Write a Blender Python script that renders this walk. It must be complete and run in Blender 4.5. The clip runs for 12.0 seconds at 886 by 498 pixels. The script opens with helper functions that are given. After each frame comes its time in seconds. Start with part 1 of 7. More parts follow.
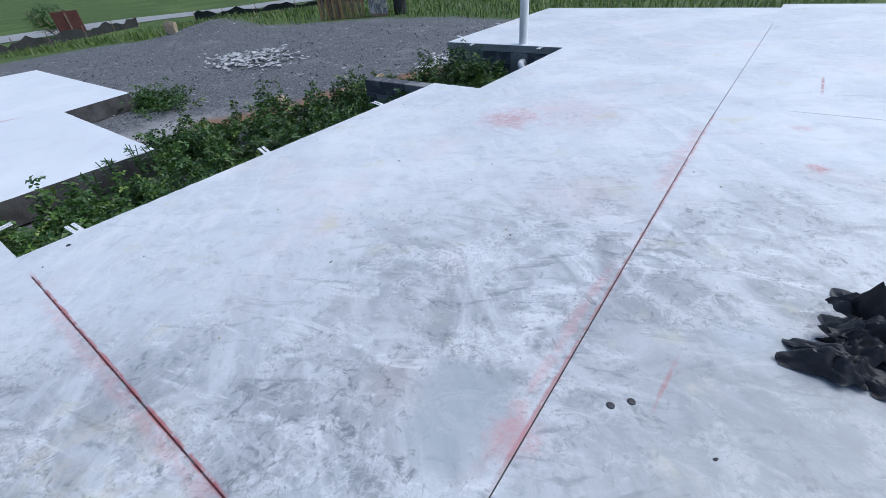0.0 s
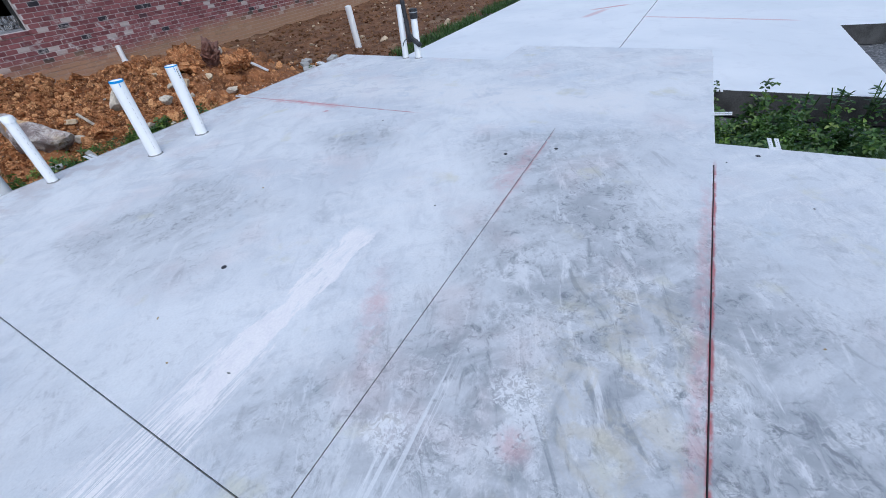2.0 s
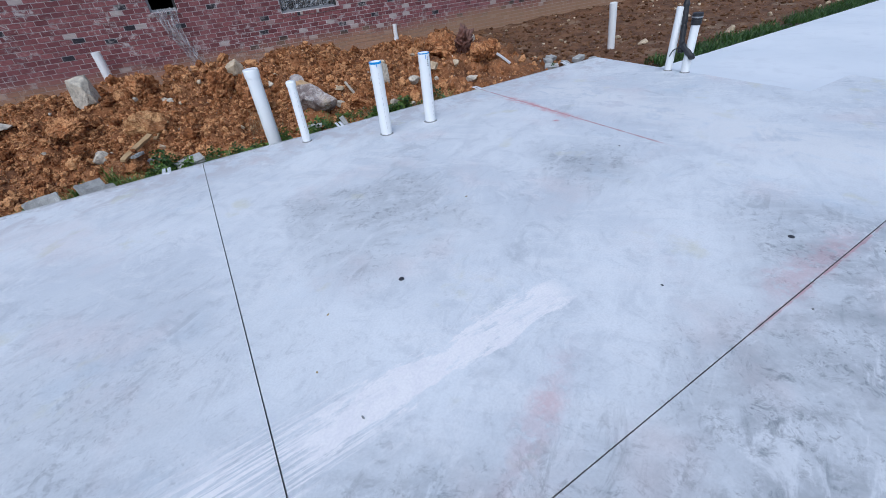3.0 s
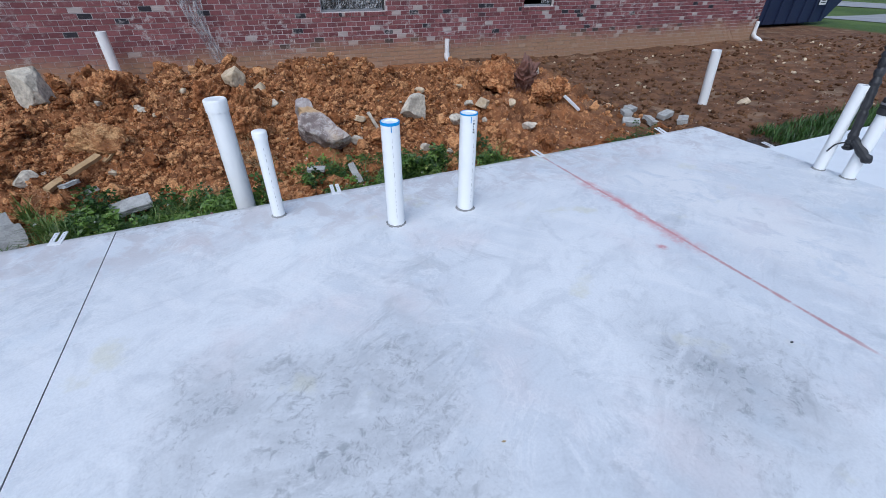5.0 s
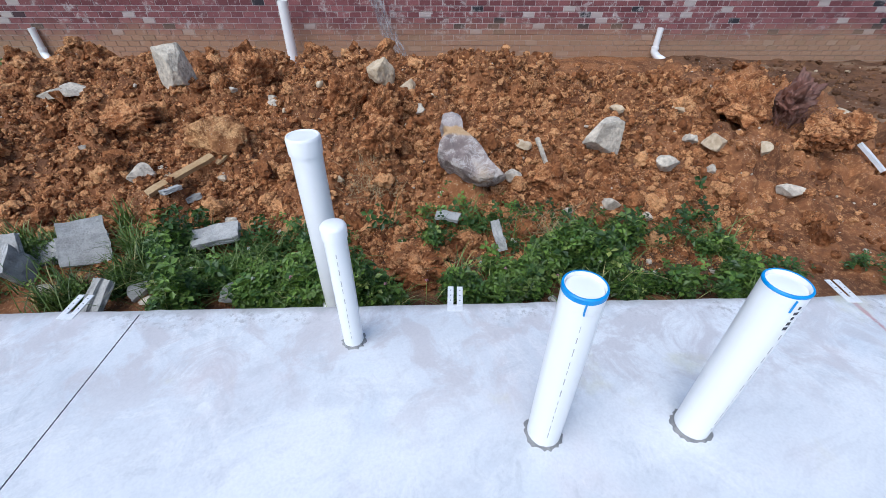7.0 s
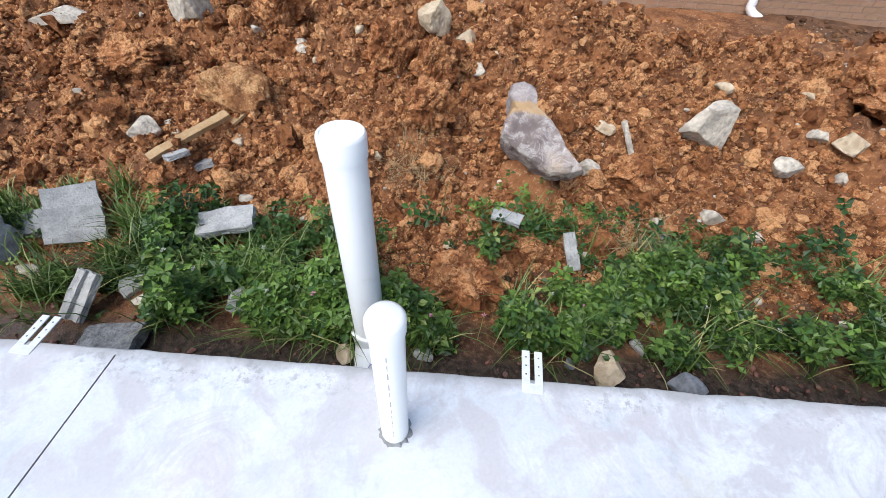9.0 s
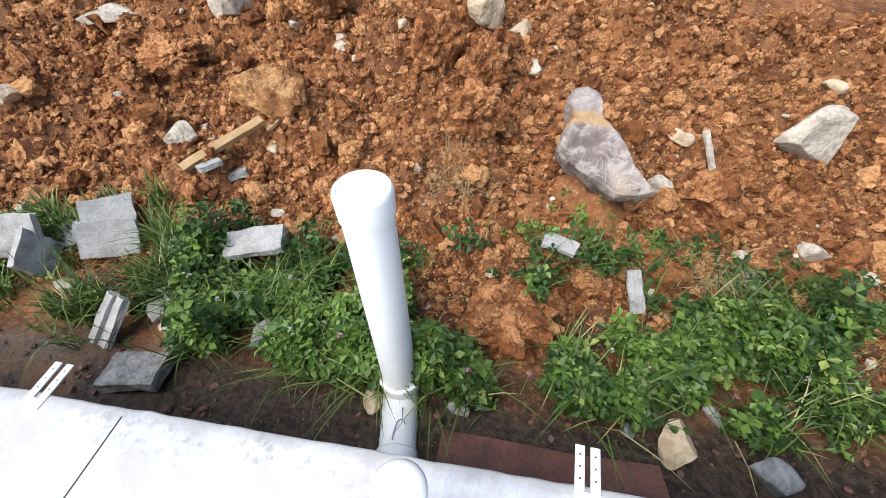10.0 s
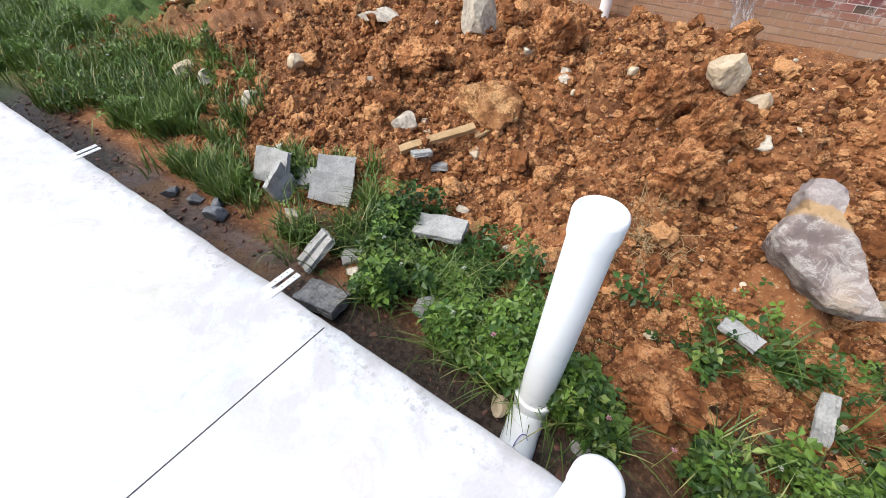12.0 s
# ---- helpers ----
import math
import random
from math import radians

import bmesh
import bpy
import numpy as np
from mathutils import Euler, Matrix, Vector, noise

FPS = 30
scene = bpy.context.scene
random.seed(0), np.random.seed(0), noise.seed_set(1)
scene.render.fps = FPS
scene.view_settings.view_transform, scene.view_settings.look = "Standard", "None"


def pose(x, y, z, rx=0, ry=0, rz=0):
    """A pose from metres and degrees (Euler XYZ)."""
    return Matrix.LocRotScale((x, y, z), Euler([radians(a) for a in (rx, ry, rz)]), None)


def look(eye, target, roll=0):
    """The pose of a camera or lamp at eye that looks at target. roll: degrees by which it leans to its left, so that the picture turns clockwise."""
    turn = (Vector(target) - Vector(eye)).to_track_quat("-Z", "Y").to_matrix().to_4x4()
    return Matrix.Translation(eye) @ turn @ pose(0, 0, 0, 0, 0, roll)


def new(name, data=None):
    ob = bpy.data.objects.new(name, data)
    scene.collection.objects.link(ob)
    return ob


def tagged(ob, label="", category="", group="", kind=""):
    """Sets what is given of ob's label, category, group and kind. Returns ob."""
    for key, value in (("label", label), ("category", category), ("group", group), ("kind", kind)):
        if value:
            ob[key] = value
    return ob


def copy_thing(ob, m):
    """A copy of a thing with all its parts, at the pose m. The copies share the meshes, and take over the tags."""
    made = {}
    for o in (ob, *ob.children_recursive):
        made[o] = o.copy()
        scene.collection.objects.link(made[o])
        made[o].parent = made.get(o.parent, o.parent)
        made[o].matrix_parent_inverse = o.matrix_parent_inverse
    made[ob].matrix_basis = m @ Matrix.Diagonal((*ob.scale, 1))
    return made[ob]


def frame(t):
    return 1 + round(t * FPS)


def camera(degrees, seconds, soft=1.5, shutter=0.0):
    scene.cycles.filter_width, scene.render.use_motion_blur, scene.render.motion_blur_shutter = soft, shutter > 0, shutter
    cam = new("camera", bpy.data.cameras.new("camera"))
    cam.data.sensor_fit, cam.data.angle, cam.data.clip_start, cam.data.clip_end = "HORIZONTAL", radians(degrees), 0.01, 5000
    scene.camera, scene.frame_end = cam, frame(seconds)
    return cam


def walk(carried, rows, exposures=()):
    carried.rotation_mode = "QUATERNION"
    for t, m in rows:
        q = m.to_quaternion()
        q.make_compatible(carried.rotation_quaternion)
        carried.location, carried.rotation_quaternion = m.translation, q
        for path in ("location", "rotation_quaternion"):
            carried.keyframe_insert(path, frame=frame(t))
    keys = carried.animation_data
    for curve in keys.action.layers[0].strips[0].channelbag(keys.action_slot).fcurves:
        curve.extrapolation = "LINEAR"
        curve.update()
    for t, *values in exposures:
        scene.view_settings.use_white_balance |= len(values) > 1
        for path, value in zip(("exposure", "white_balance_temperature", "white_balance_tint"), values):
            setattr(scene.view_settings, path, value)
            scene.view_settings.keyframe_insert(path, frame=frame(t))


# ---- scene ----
cam = camera(93.9, 12.0, soft=0.85)
PATH = [
    (0, (0.398, 0.278, 1.47), (-0.637, 1.531, 0.305), -5.2),
    (0.5, (0.252, 0.162, 1.436), (-1.182, 0.795, 0.194), -5.5),
    (1, (0.166, 0.178, 1.452), (-1.407, 0.203, 0.216), -6.5),
    (1.5, (0.15, 0.157, 1.438), (-1.371, -0.295, 0.22), -7.5),
    (2, (0.158, -0.061, 1.44), (-1.203, -0.89, 0.232), -6.6),
    (2.5, (0.053, -0.297, 1.42), (-1.034, -1.476, 0.225), -5.8),
    (3, (-0.208, -0.503, 1.433), (-0.992, -1.937, 0.28), -6.2),
    (3.2, (-0.296, -0.594, 1.393), (-1.017, -2.06, 0.24), -6.2),
    (4.8, (-1.044, -1.855, 1.407), (-1.716, -3.356, 0.269), -0.5),
    (5, (-1.099, -2.05, 1.428), (-1.792, -3.553, 0.305), 0.5),
    (5.5, (-1.346, -2.503, 1.411), (-2.012, -4.058, 0.343), 2.1),
    (6, (-1.576, -2.893, 1.419), (-2.112, -4.496, 0.349), 2.6),
    (6.5, (-1.494, -3.249, 1.39), (-1.843, -4.858, 0.255), 2.0),
    (7, (-1.441, -3.632, 1.373), (-1.504, -5.224, 0.163), 0.4),
    (7.2, (-1.439, -3.788, 1.362), (-1.399, -5.359, 0.125), -0.1),
    (8.8, (-1.253, -4.233, 1.329), (-1.27, -5.674, -0.057), 4.0),
    (9, (-1.234, -4.299, 1.299), (-1.21, -5.725, -0.103), 3.5),
    (9.5, (-1.242, -4.582, 1.295), (-1.078, -5.932, -0.171), 0.9),
    (10, (-1.212, -4.664, 1.308), (-0.987, -5.996, -0.167), -0.7),
    (10.5, (-1.151, -4.655, 1.328), (-0.925, -6.0, -0.135), -0.5),
    (11, (-1.136, -4.643, 1.341), (-0.903, -5.984, -0.125), 0.3),
    (11.5, (-1.091, -4.571, 1.322), (-0.739, -5.874, -0.154), 1.5),
    (12, (-1.011, -4.46, 1.349), (-0.224, -5.659, -0.045), 2.0),
]
EXPOSURES = [(0.0, 0.33, 5600, 8), (1.0, 0.27, 5550, 8), (2.3, 0.18, 5450, 8), (3.2, 0.12, 5400, 8), (5.0, 0.22, 5450, 8), (6.0, 0.37, 5500, 8), (7.2, 0.52, 5600, 8), (8.8, 0.82, 5900, 8), (9.5, 0.96, 6050, 8), (10.0, 1.10, 6250, 8), (10.5, 1.16, 6450, 8), (12.0, 1.03, 6350, 8)]
walk(cam, [(t, look(eye, target, roll)) for t, eye, target, roll in PATH], EXPOSURES)

# ---- overcast daylight ----
SUN_ELEVATION, SUN_TURN = 54.0, 40.0
world = bpy.data.worlds.new("overcast_sky")
scene.world = world
world.use_nodes = True
wn = world.node_tree
sky = wn.nodes.new("ShaderNodeTexSky")
sky.sky_type, sky.sun_disc = "NISHITA", False
sky.sun_elevation, sky.sun_rotation = radians(SUN_ELEVATION), radians(SUN_TURN)
sky.air_density, sky.dust_density, sky.ozone_density = 1.0, 3.0, 1.0
back = wn.nodes["Background"]
back.inputs["Strength"].default_value = 0.098
wn.links.new(sky.outputs[0], back.inputs["Color"])
sun_data = bpy.data.lights.new("sun", "SUN")
sun_data.energy, sun_data.angle, sun_data.color = 1.55, radians(60), (1.0, 0.97, 0.92)
sun = new("sun", sun_data)
az = radians(SUN_TURN)
el = radians(SUN_ELEVATION)
sun.matrix_world = look((20 * math.sin(az) * math.cos(el), 20 * math.cos(az) * math.cos(el), 20 * math.sin(el)), (0, 0, 0))


# ---- material helpers ----
class Nodes:
    """A node material with short calls for the nodes that it uses."""

    def __init__(self, name):
        self.mat = bpy.data.materials.new(name)
        self.mat.use_nodes = True
        self.tree = self.mat.node_tree
        self.bsdf = self.tree.nodes["Principled BSDF"]
        self.out = self.tree.nodes["Material Output"]
        self.pos = self.tree.nodes.new("ShaderNodeNewGeometry")
        self.obj = None

    def put(self, socket, value):
        if isinstance(value, bpy.types.NodeSocket):
            self.tree.links.new(value, socket)
        elif isinstance(value, (tuple, list)) and len(value) == 3 and socket.type == "RGBA":
            socket.default_value = (*value, 1)
        else:
            socket.default_value = value

    def place(self):
        return self.pos.outputs["Position"]

    def local(self):
        if self.obj is None:
            self.obj = self.tree.nodes.new("ShaderNodeTexCoord")
        return self.obj.outputs["Object"]

    def island(self):
        info = self.tree.nodes.new("ShaderNodeObjectInfo")
        return self.math("FRACT", self.math("ADD", self.pos.outputs["Random Per Island"], info.outputs["Random"]))

    def axis(self, i, vec=None):
        n = self.tree.nodes.new("ShaderNodeSeparateXYZ")
        self.put(n.inputs[0], vec or self.place())
        return n.outputs[i]

    def math(self, op, a, b=0.0, c=0.0, clamp=False):
        n = self.tree.nodes.new("ShaderNodeMath")
        n.operation, n.use_clamp = op, clamp
        for s, v in zip(n.inputs, (a, b, c)):
            self.put(s, v)
        return n.outputs[0]

    def stretch(self, scale, vec=None, turn=0.0, move=(0, 0, 0)):
        vec = vec or self.place()
        if turn:
            r = self.tree.nodes.new("ShaderNodeMapping")
            self.put(r.inputs["Vector"], vec)
            r.inputs["Rotation"].default_value = (0, 0, radians(turn))
            vec = r.outputs[0]
        n = self.tree.nodes.new("ShaderNodeMapping")
        self.put(n.inputs["Vector"], vec)
        n.inputs["Scale"].default_value = scale
        n.inputs["Location"].default_value = move
        return n.outputs[0]

    def noise(self, scale, detail=4.0, rough=0.55, distort=0.0, vec=None, color=False):
        n = self.tree.nodes.new("ShaderNodeTexNoise")
        self.put(n.inputs["Vector"], vec or self.place())
        for k, v in (("Scale", scale), ("Detail", detail), ("Roughness", rough), ("Distortion", distort)):
            n.inputs[k].default_value = v
        return n.outputs["Color" if color else "Fac"]

    def cells(self, scale, vec=None, feature="F1", what="Distance"):
        n = self.tree.nodes.new("ShaderNodeTexVoronoi")
        n.feature = feature
        self.put(n.inputs["Vector"], vec or self.place())
        n.inputs["Scale"].default_value = scale
        return n.outputs[what]

    def step(self, v, lo, hi, to_lo=0.0, to_hi=1.0):
        n = self.tree.nodes.new("ShaderNodeMapRange")
        n.interpolation_type = "SMOOTHSTEP"
        for s, x in zip(n.inputs, (v, lo, hi, to_lo, to_hi)):
            self.put(s, x)
        return n.outputs[0]

    def mix(self, fac, a, b, kind="MIX"):
        n = self.tree.nodes.new("ShaderNodeMix")
        n.data_type, n.blend_type = "RGBA", kind
        self.put(n.inputs[0], fac)
        self.put(n.inputs[6], a)
        self.put(n.inputs[7], b)
        return n.outputs[2]

    def mul(self, *vs):
        r = vs[0]
        for v in vs[1:]:
            r = self.math("MULTIPLY", r, v)
        return r

    def box(self, x0, x1, y0, y1, soft=0.3):
        x, y = self.axis(0), self.axis(1)
        return self.mul(self.step(x, x0 - soft, x0 + soft), self.step(x, x1 - soft, x1 + soft, 1.0, 0.0),
                        self.step(y, y0 - soft, y0 + soft), self.step(y, y1 - soft, y1 + soft, 1.0, 0.0))

    def blob(self, x, y, r0, r1, wobble=None):
        dx, dy = self.math("SUBTRACT", self.axis(0), x), self.math("SUBTRACT", self.axis(1), y)
        d = self.math("SQRT", self.math("ADD", self.mul(dx, dx), self.mul(dy, dy)))
        if wobble is not None:
            d = self.math("ADD", d, wobble)
        return self.step(d, r0, r1, 1.0, 0.0)

    def stripe(self, a, b, width, wobble=None):
        """How near a point is to the segment a-b: 1 on it, 0 at width."""
        ax, ay = a
        length = math.hypot(b[0] - ax, b[1] - ay)
        ux, uy = (b[0] - ax) / length, (b[1] - ay) / length
        dx, dy = self.math("SUBTRACT", self.axis(0), ax), self.math("SUBTRACT", self.axis(1), ay)
        along = self.math("ADD", self.mul(dx, ux), self.mul(dy, uy))
        off = self.math("ABSOLUTE", self.math("SUBTRACT", self.mul(dx, uy), self.mul(dy, ux)))
        if wobble is not None:
            off = self.math("ADD", off, wobble)
        ends = self.mul(self.step(along, -0.15, 0.15), self.step(along, length - 0.15, length + 0.15, 1.0, 0.0))
        return self.mul(self.step(off, width * 0.2, width, 1.0, 0.0), ends)

    def bump(self, height, strength=0.5, distance=0.01, normal=None):
        n = self.tree.nodes.new("ShaderNodeBump")
        n.inputs["Strength"].default_value = strength
        n.inputs["Distance"].default_value = distance
        self.put(n.inputs["Height"], height)
        if normal is not None:
            self.put(n.inputs["Normal"], normal)
        return n.outputs[0]

    def done(self, color, rough=0.8, normal=None, metal=0.0, spec=0.5):
        self.put(self.bsdf.inputs["Base Color"], color)
        self.put(self.bsdf.inputs["Roughness"], rough)
        self.put(self.bsdf.inputs["Metallic"], metal)
        self.put(self.bsdf.inputs["Specular IOR Level"], spec)
        if normal is not None:
            self.put(self.bsdf.inputs["Normal"], normal)
        return self.mat


def plain(name, a, b, scale=6.0, rough=0.7, bump=0.3, metal=0.0, fine=60.0, spec=0.5, depth=0.004):
    """Two tones mixed by noise at two sizes, with a fine relief, in the thing's own space."""
    n = Nodes(name)
    v = n.local()
    f = n.math("ADD", n.mul(n.noise(scale, 5, vec=v), 0.65), n.mul(n.noise(fine, 3, vec=v), 0.35))
    return n.done(n.mix(n.step(f, 0.35, 0.65), a, b), n.step(f, 0.3, 0.7, rough - 0.08, rough + 0.08),
                  n.bump(n.noise(fine, 5, vec=v), bump, depth), metal, spec)


def make_slab_material():
    n = Nodes("trowelled_concrete")
    far1, far2, far3 = n.stretch((1, 1, 1), move=(5, 9, 0)), n.stretch((1, 1, 1), move=(17, 3, 0)), n.stretch((1, 1, 1), move=(31, 13, 0))
    cloud = n.noise(0.7, 5, 0.55, 0.4)
    cloud2 = n.noise(1.7, 6, 0.6, 0.8, vec=far1)
    cloud3 = n.noise(3.6, 8, 0.66, 1.0, vec=far2)
    fleck = n.noise(9, 10, 0.72, 1.2)
    fleck2 = n.noise(14, 10, 0.75, 1.5, vec=far3)
    grit = n.noise(90, 4, 0.6)
    sweep = n.noise(1.5, 8, 0.64, 0.6, vec=n.stretch((0.7, 2.6, 1), turn=-35))
    sweep2 = n.noise(1.7, 8, 0.64, 0.6, vec=n.stretch((0.8, 2.8, 1), turn=50, move=(4, 8, 0)))
    wob = n.mul(n.math("SUBTRACT", n.noise(0.9, 5, 0.6), 0.5), 1.7)
    # worn walkway, its grey also deepened to paint a walker's soft shade
    worn = n.stripe((-1.3, -0.5), (1.0, 2.0), 1.9, wob)
    worn = n.math("MAXIMUM", worn, n.blob(0.3, 1.5, 0.7, 2.7, wob))
    worn = n.math("MAXIMUM", worn, n.mul(n.stripe((-3.3, -0.8), (-1.0, -0.2), 0.95, n.mul(wob, 0.5)), 0.85))
    worn = n.math("MAXIMUM", worn, n.mul(n.stripe((-1.6, -2.9), (-0.5, -3.0), 0.9, n.mul(wob, 0.6)), 0.6))
    worn = n.math("MAXIMUM", worn, n.mul(n.stripe((-3.0, -2.4), (-2.4, -2.7), 0.7, n.mul(wob, 0.5)), 0.6))
    worn = n.math("MAXIMUM", worn, n.mul(n.blob(0.7, 3.1, 0.2, 0.9, n.mul(wob, 0.5)), 0.7))
    worn = n.math("MAXIMUM", worn, n.mul(n.blob(0.9, -2.0, 0.3, 1.5, wob), 0.35))
    worn = n.math("MAXIMUM", worn, n.mul(n.stripe((1.0, 3.4), (2.2, 4.2), 0.9, n.mul(wob, 0.5)), 0.6))
    worn = n.math("MAXIMUM", worn, n.mul(n.stripe((1.3, 0.6), (1.9, 3.4), 1.0, n.mul(wob, 0.6)), 0.8))
    worn = n.math("MAXIMUM", worn, n.mul(n.stripe((-1.6, -0.1), (-0.2, -0.5), 1.0, n.mul(wob, 0.5)), 0.95))
    c = n.mix(n.step(cloud, 0.38, 0.60), (0.84, 0.855, 0.865), (0.70, 0.725, 0.755))
    c = n.mix(n.mul(n.step(sweep, 0.46, 0.70), 0.40), c, (0.58, 0.61, 0.645))
    c = n.mix(n.mul(n.step(sweep2, 0.50, 0.66), 0.55), c, (0.87, 0.87, 0.87))
    c = n.mix(n.mul(n.step(cloud3, 0.50, 0.68), 0.38), c, (0.50, 0.53, 0.565))
    wisp = n.mul(n.step(n.math("ABSOLUTE", n.math("SUBTRACT", n.noise(2.6, 9, 0.68, 1.6), 0.5)), 0.0, 0.045, 1.0, 0.0), n.step(cloud2, 0.42, 0.56))
    c = n.mix(n.mul(wisp, 0.5), c, (0.86, 0.865, 0.87))
    dull = n.mul(n.step(n.noise(3.2, 9, 0.7, 1.2, vec=n.stretch((1, 1, 1), move=(11, 29, 0))), 0.55, 0.66), n.step(cloud, 0.40, 0.55))
    c = n.mix(n.mul(dull, 0.40), c, (0.42, 0.45, 0.48))
    # foot-worn grey, partly painted shade, with soft clouds, dark scuffs and white lime left in the grain
    swirl = n.noise(1.5, 7, 0.62, 2.6, vec=n.stretch((1, 1.7, 1), turn=30, move=(2, 6, 0)))
    base = n.mix(n.step(n.math("ADD", n.mul(cloud2, 0.45), n.mul(swirl, 0.55)), 0.40, 0.60), (0.58, 0.60, 0.62), (0.25, 0.268, 0.29))
    c = n.mix(n.mul(worn, 0.80), c, base)
    pale = n.mul(n.step(n.math("ADD", n.mul(cloud3, 0.6), n.mul(fleck, 0.4)), 0.50, 0.60), n.step(cloud, 0.36, 0.52, 0.35, 1.0))
    c = n.mix(n.mul(pale, worn, 0.85), c, (0.76, 0.77, 0.78))
    smear = n.mul(n.step(n.noise(2.1, 8, 0.66, 2.2, vec=n.stretch((0.8, 2.4, 1), turn=-28, move=(9, 2, 0))), 0.54, 0.66), n.step(cloud, 0.34, 0.5))
    c = n.mix(n.mul(smear, n.math("ADD", n.mul(worn, 0.60), 0.10)), c, (0.22, 0.237, 0.258))
    ghost = n.mul(n.step(n.noise(1.9, 8, 0.66, 2.0, vec=n.stretch((0.8, 2.2, 1), turn=-20, move=(1, 22, 0))), 0.55, 0.66), n.math("ADD", n.mul(worn, 0.55), 0.15))
    c = n.mix(ghost, c, (0.84, 0.845, 0.85))
    curl = n.mul(n.step(n.math("ABSOLUTE", n.math("SUBTRACT", fleck2, 0.5)), 0.0, 0.035, 1.0, 0.0), n.step(cloud3, 0.45, 0.6))
    c = n.mix(n.mul(curl, n.math("ADD", n.mul(worn, 0.55), 0.10)), c, (0.80, 0.81, 0.82))
    scuff = n.mul(n.step(n.math("ADD", n.mul(fleck, 0.5), n.mul(fleck2, 0.5)), 0.50, 0.61), n.step(cloud2, 0.40, 0.58))
    c = n.mix(n.mul(scuff, n.math("ADD", n.mul(worn, 0.85), 0.12)), c, (0.19, 0.205, 0.225))
    speck = n.mul(n.step(n.noise(34, 7, 0.75, 0.6), 0.54, 0.63), n.step(cloud3, 0.46, 0.58))
    c = n.mix(n.mul(speck, n.math("ADD", n.mul(worn, 0.6), 0.06)), c, (0.20, 0.21, 0.22))
    # smooth grey patch: soft shade near the walker's feet put into the colour
    c = n.mix(n.mul(n.blob(0.95, 1.35, 0.35, 1.3, n.mul(wob, 0.5)), n.step(fleck, 0.3, 0.6, 0.85, 0.55)), c, (0.33, 0.35, 0.37))
    rim = n.mul(n.step(n.math("ADD", n.axis(1), n.mul(wob, 0.3)), -4.3, -4.7), n.step(n.noise(4, 8, 0.7, 0.8, vec=far1), 0.45, 0.6))
    c = n.mix(n.mul(rim, 0.7), c, (0.58, 0.545, 0.55))
    lip = n.step(n.math("ADD", n.axis(1), n.mul(n.math("SUBTRACT", n.noise(7, 7, 0.7), 0.5), 0.12)), -4.955, -5.015)
    c = n.mix(n.mul(lip, 0.75), c, (0.34, 0.33, 0.32))
    pits = n.mul(n.step(n.math("ADD", n.axis(1), n.mul(wob, 0.12)), -4.86, -4.95), n.step(n.noise(26, 7, 0.75), 0.50, 0.60), n.step(n.noise(2.4, 4), 0.46, 0.58))
    c = n.mix(n.mul(pits, 0.6), c, (0.30, 0.29, 0.285))
    # faint tints of clay, curing wax and wet
    c = n.mix(n.mul(n.step(n.noise(1.1, 5, 0.6, vec=n.stretch((1, 1, 1), move=(7, 3, 0))), 0.52, 0.70), 0.30), c, (0.80, 0.66, 0.64))
    c = n.mix(n.mul(n.step(n.noise(2.2, 5, 0.6, vec=far3), 0.60, 0.72), 0.42), c, (0.66, 0.63, 0.42))
    c = n.mix(n.mul(n.step(n.noise(1.3, 4, 0.6, vec=n.stretch((1, 1, 1), move=(3, 43, 0))), 0.58, 0.76), 0.35), c, (0.52, 0.64, 0.74))
    tan = n.mul(n.stripe((-1.5, 0.05), (-0.2, 0.0), 0.5, n.mul(wob, 0.4)), n.step(n.noise(5, 8, 0.72, 0.8, vec=far2), 0.46, 0.62))
    c = n.mix(n.mul(tan, 0.45), c, (0.60, 0.55, 0.42))
    damp = n.blob(-0.2, 1.02, 0.16, 0.30, n.mul(n.math("SUBTRACT", n.noise(4, 6, 0.6), 0.5), 0.35))
    c = n.mix(n.mul(damp, 0.75), c, (0.42, 0.46, 0.485))
    # pale skim left by a float, with dragged edges
    grain = n.noise(1.6, 8, 0.75, vec=n.stretch((0.7, 24, 1), turn=-2))
    drag = n.mul(n.math("SUBTRACT", n.noise(2.6, 8, 0.72, vec=n.stretch((1.2, 4, 1), turn=-2)), 0.5), 0.42)
    skim = n.mul(n.step(n.stripe((-1.45, -1.62), (-0.10, -1.55), 0.12, n.mul(drag, 1.15)), 0.10, 0.75), n.step(n.math("ADD", n.mul(grain, 0.6), n.mul(fleck, 0.4)), 0.36, 0.47, 0.35, 1.0))
    tail = n.mul(n.stripe((-0.45, -1.55), (0.85, -1.56), 0.21, n.mul(drag, 1.2)), n.step(grain, 0.47, 0.53))
    c = n.mix(n.mul(n.math("MAXIMUM", skim, tail), n.step(n.math("ADD", n.mul(n.noise(3.5, 8, 0.65, 0.5), 0.6), n.mul(grain, 0.4)), 0.30, 0.46), 0.92), c, n.mix(n.step(fleck, 0.42, 0.62), (0.98, 0.94, 0.92), (0.93, 0.89, 0.89)))
    skim2 = n.stripe((-4.1, -4.4), (-4.1, -0.3), 0.5, n.mul(n.math("SUBTRACT", n.noise(1.3, 7, 0.65), 0.5), 0.9))
    c = n.mix(n.mul(skim2, n.step(cloud3, 0.38, 0.52), 0.8), c, (0.86, 0.85, 0.84))
    # red chalk and paint
    shake = n.mul(n.math("SUBTRACT", n.noise(9, 5, 0.7), 0.5), 0.03)
    gap = n.step(n.noise(7, 5, 0.7), 0.36, 0.5)
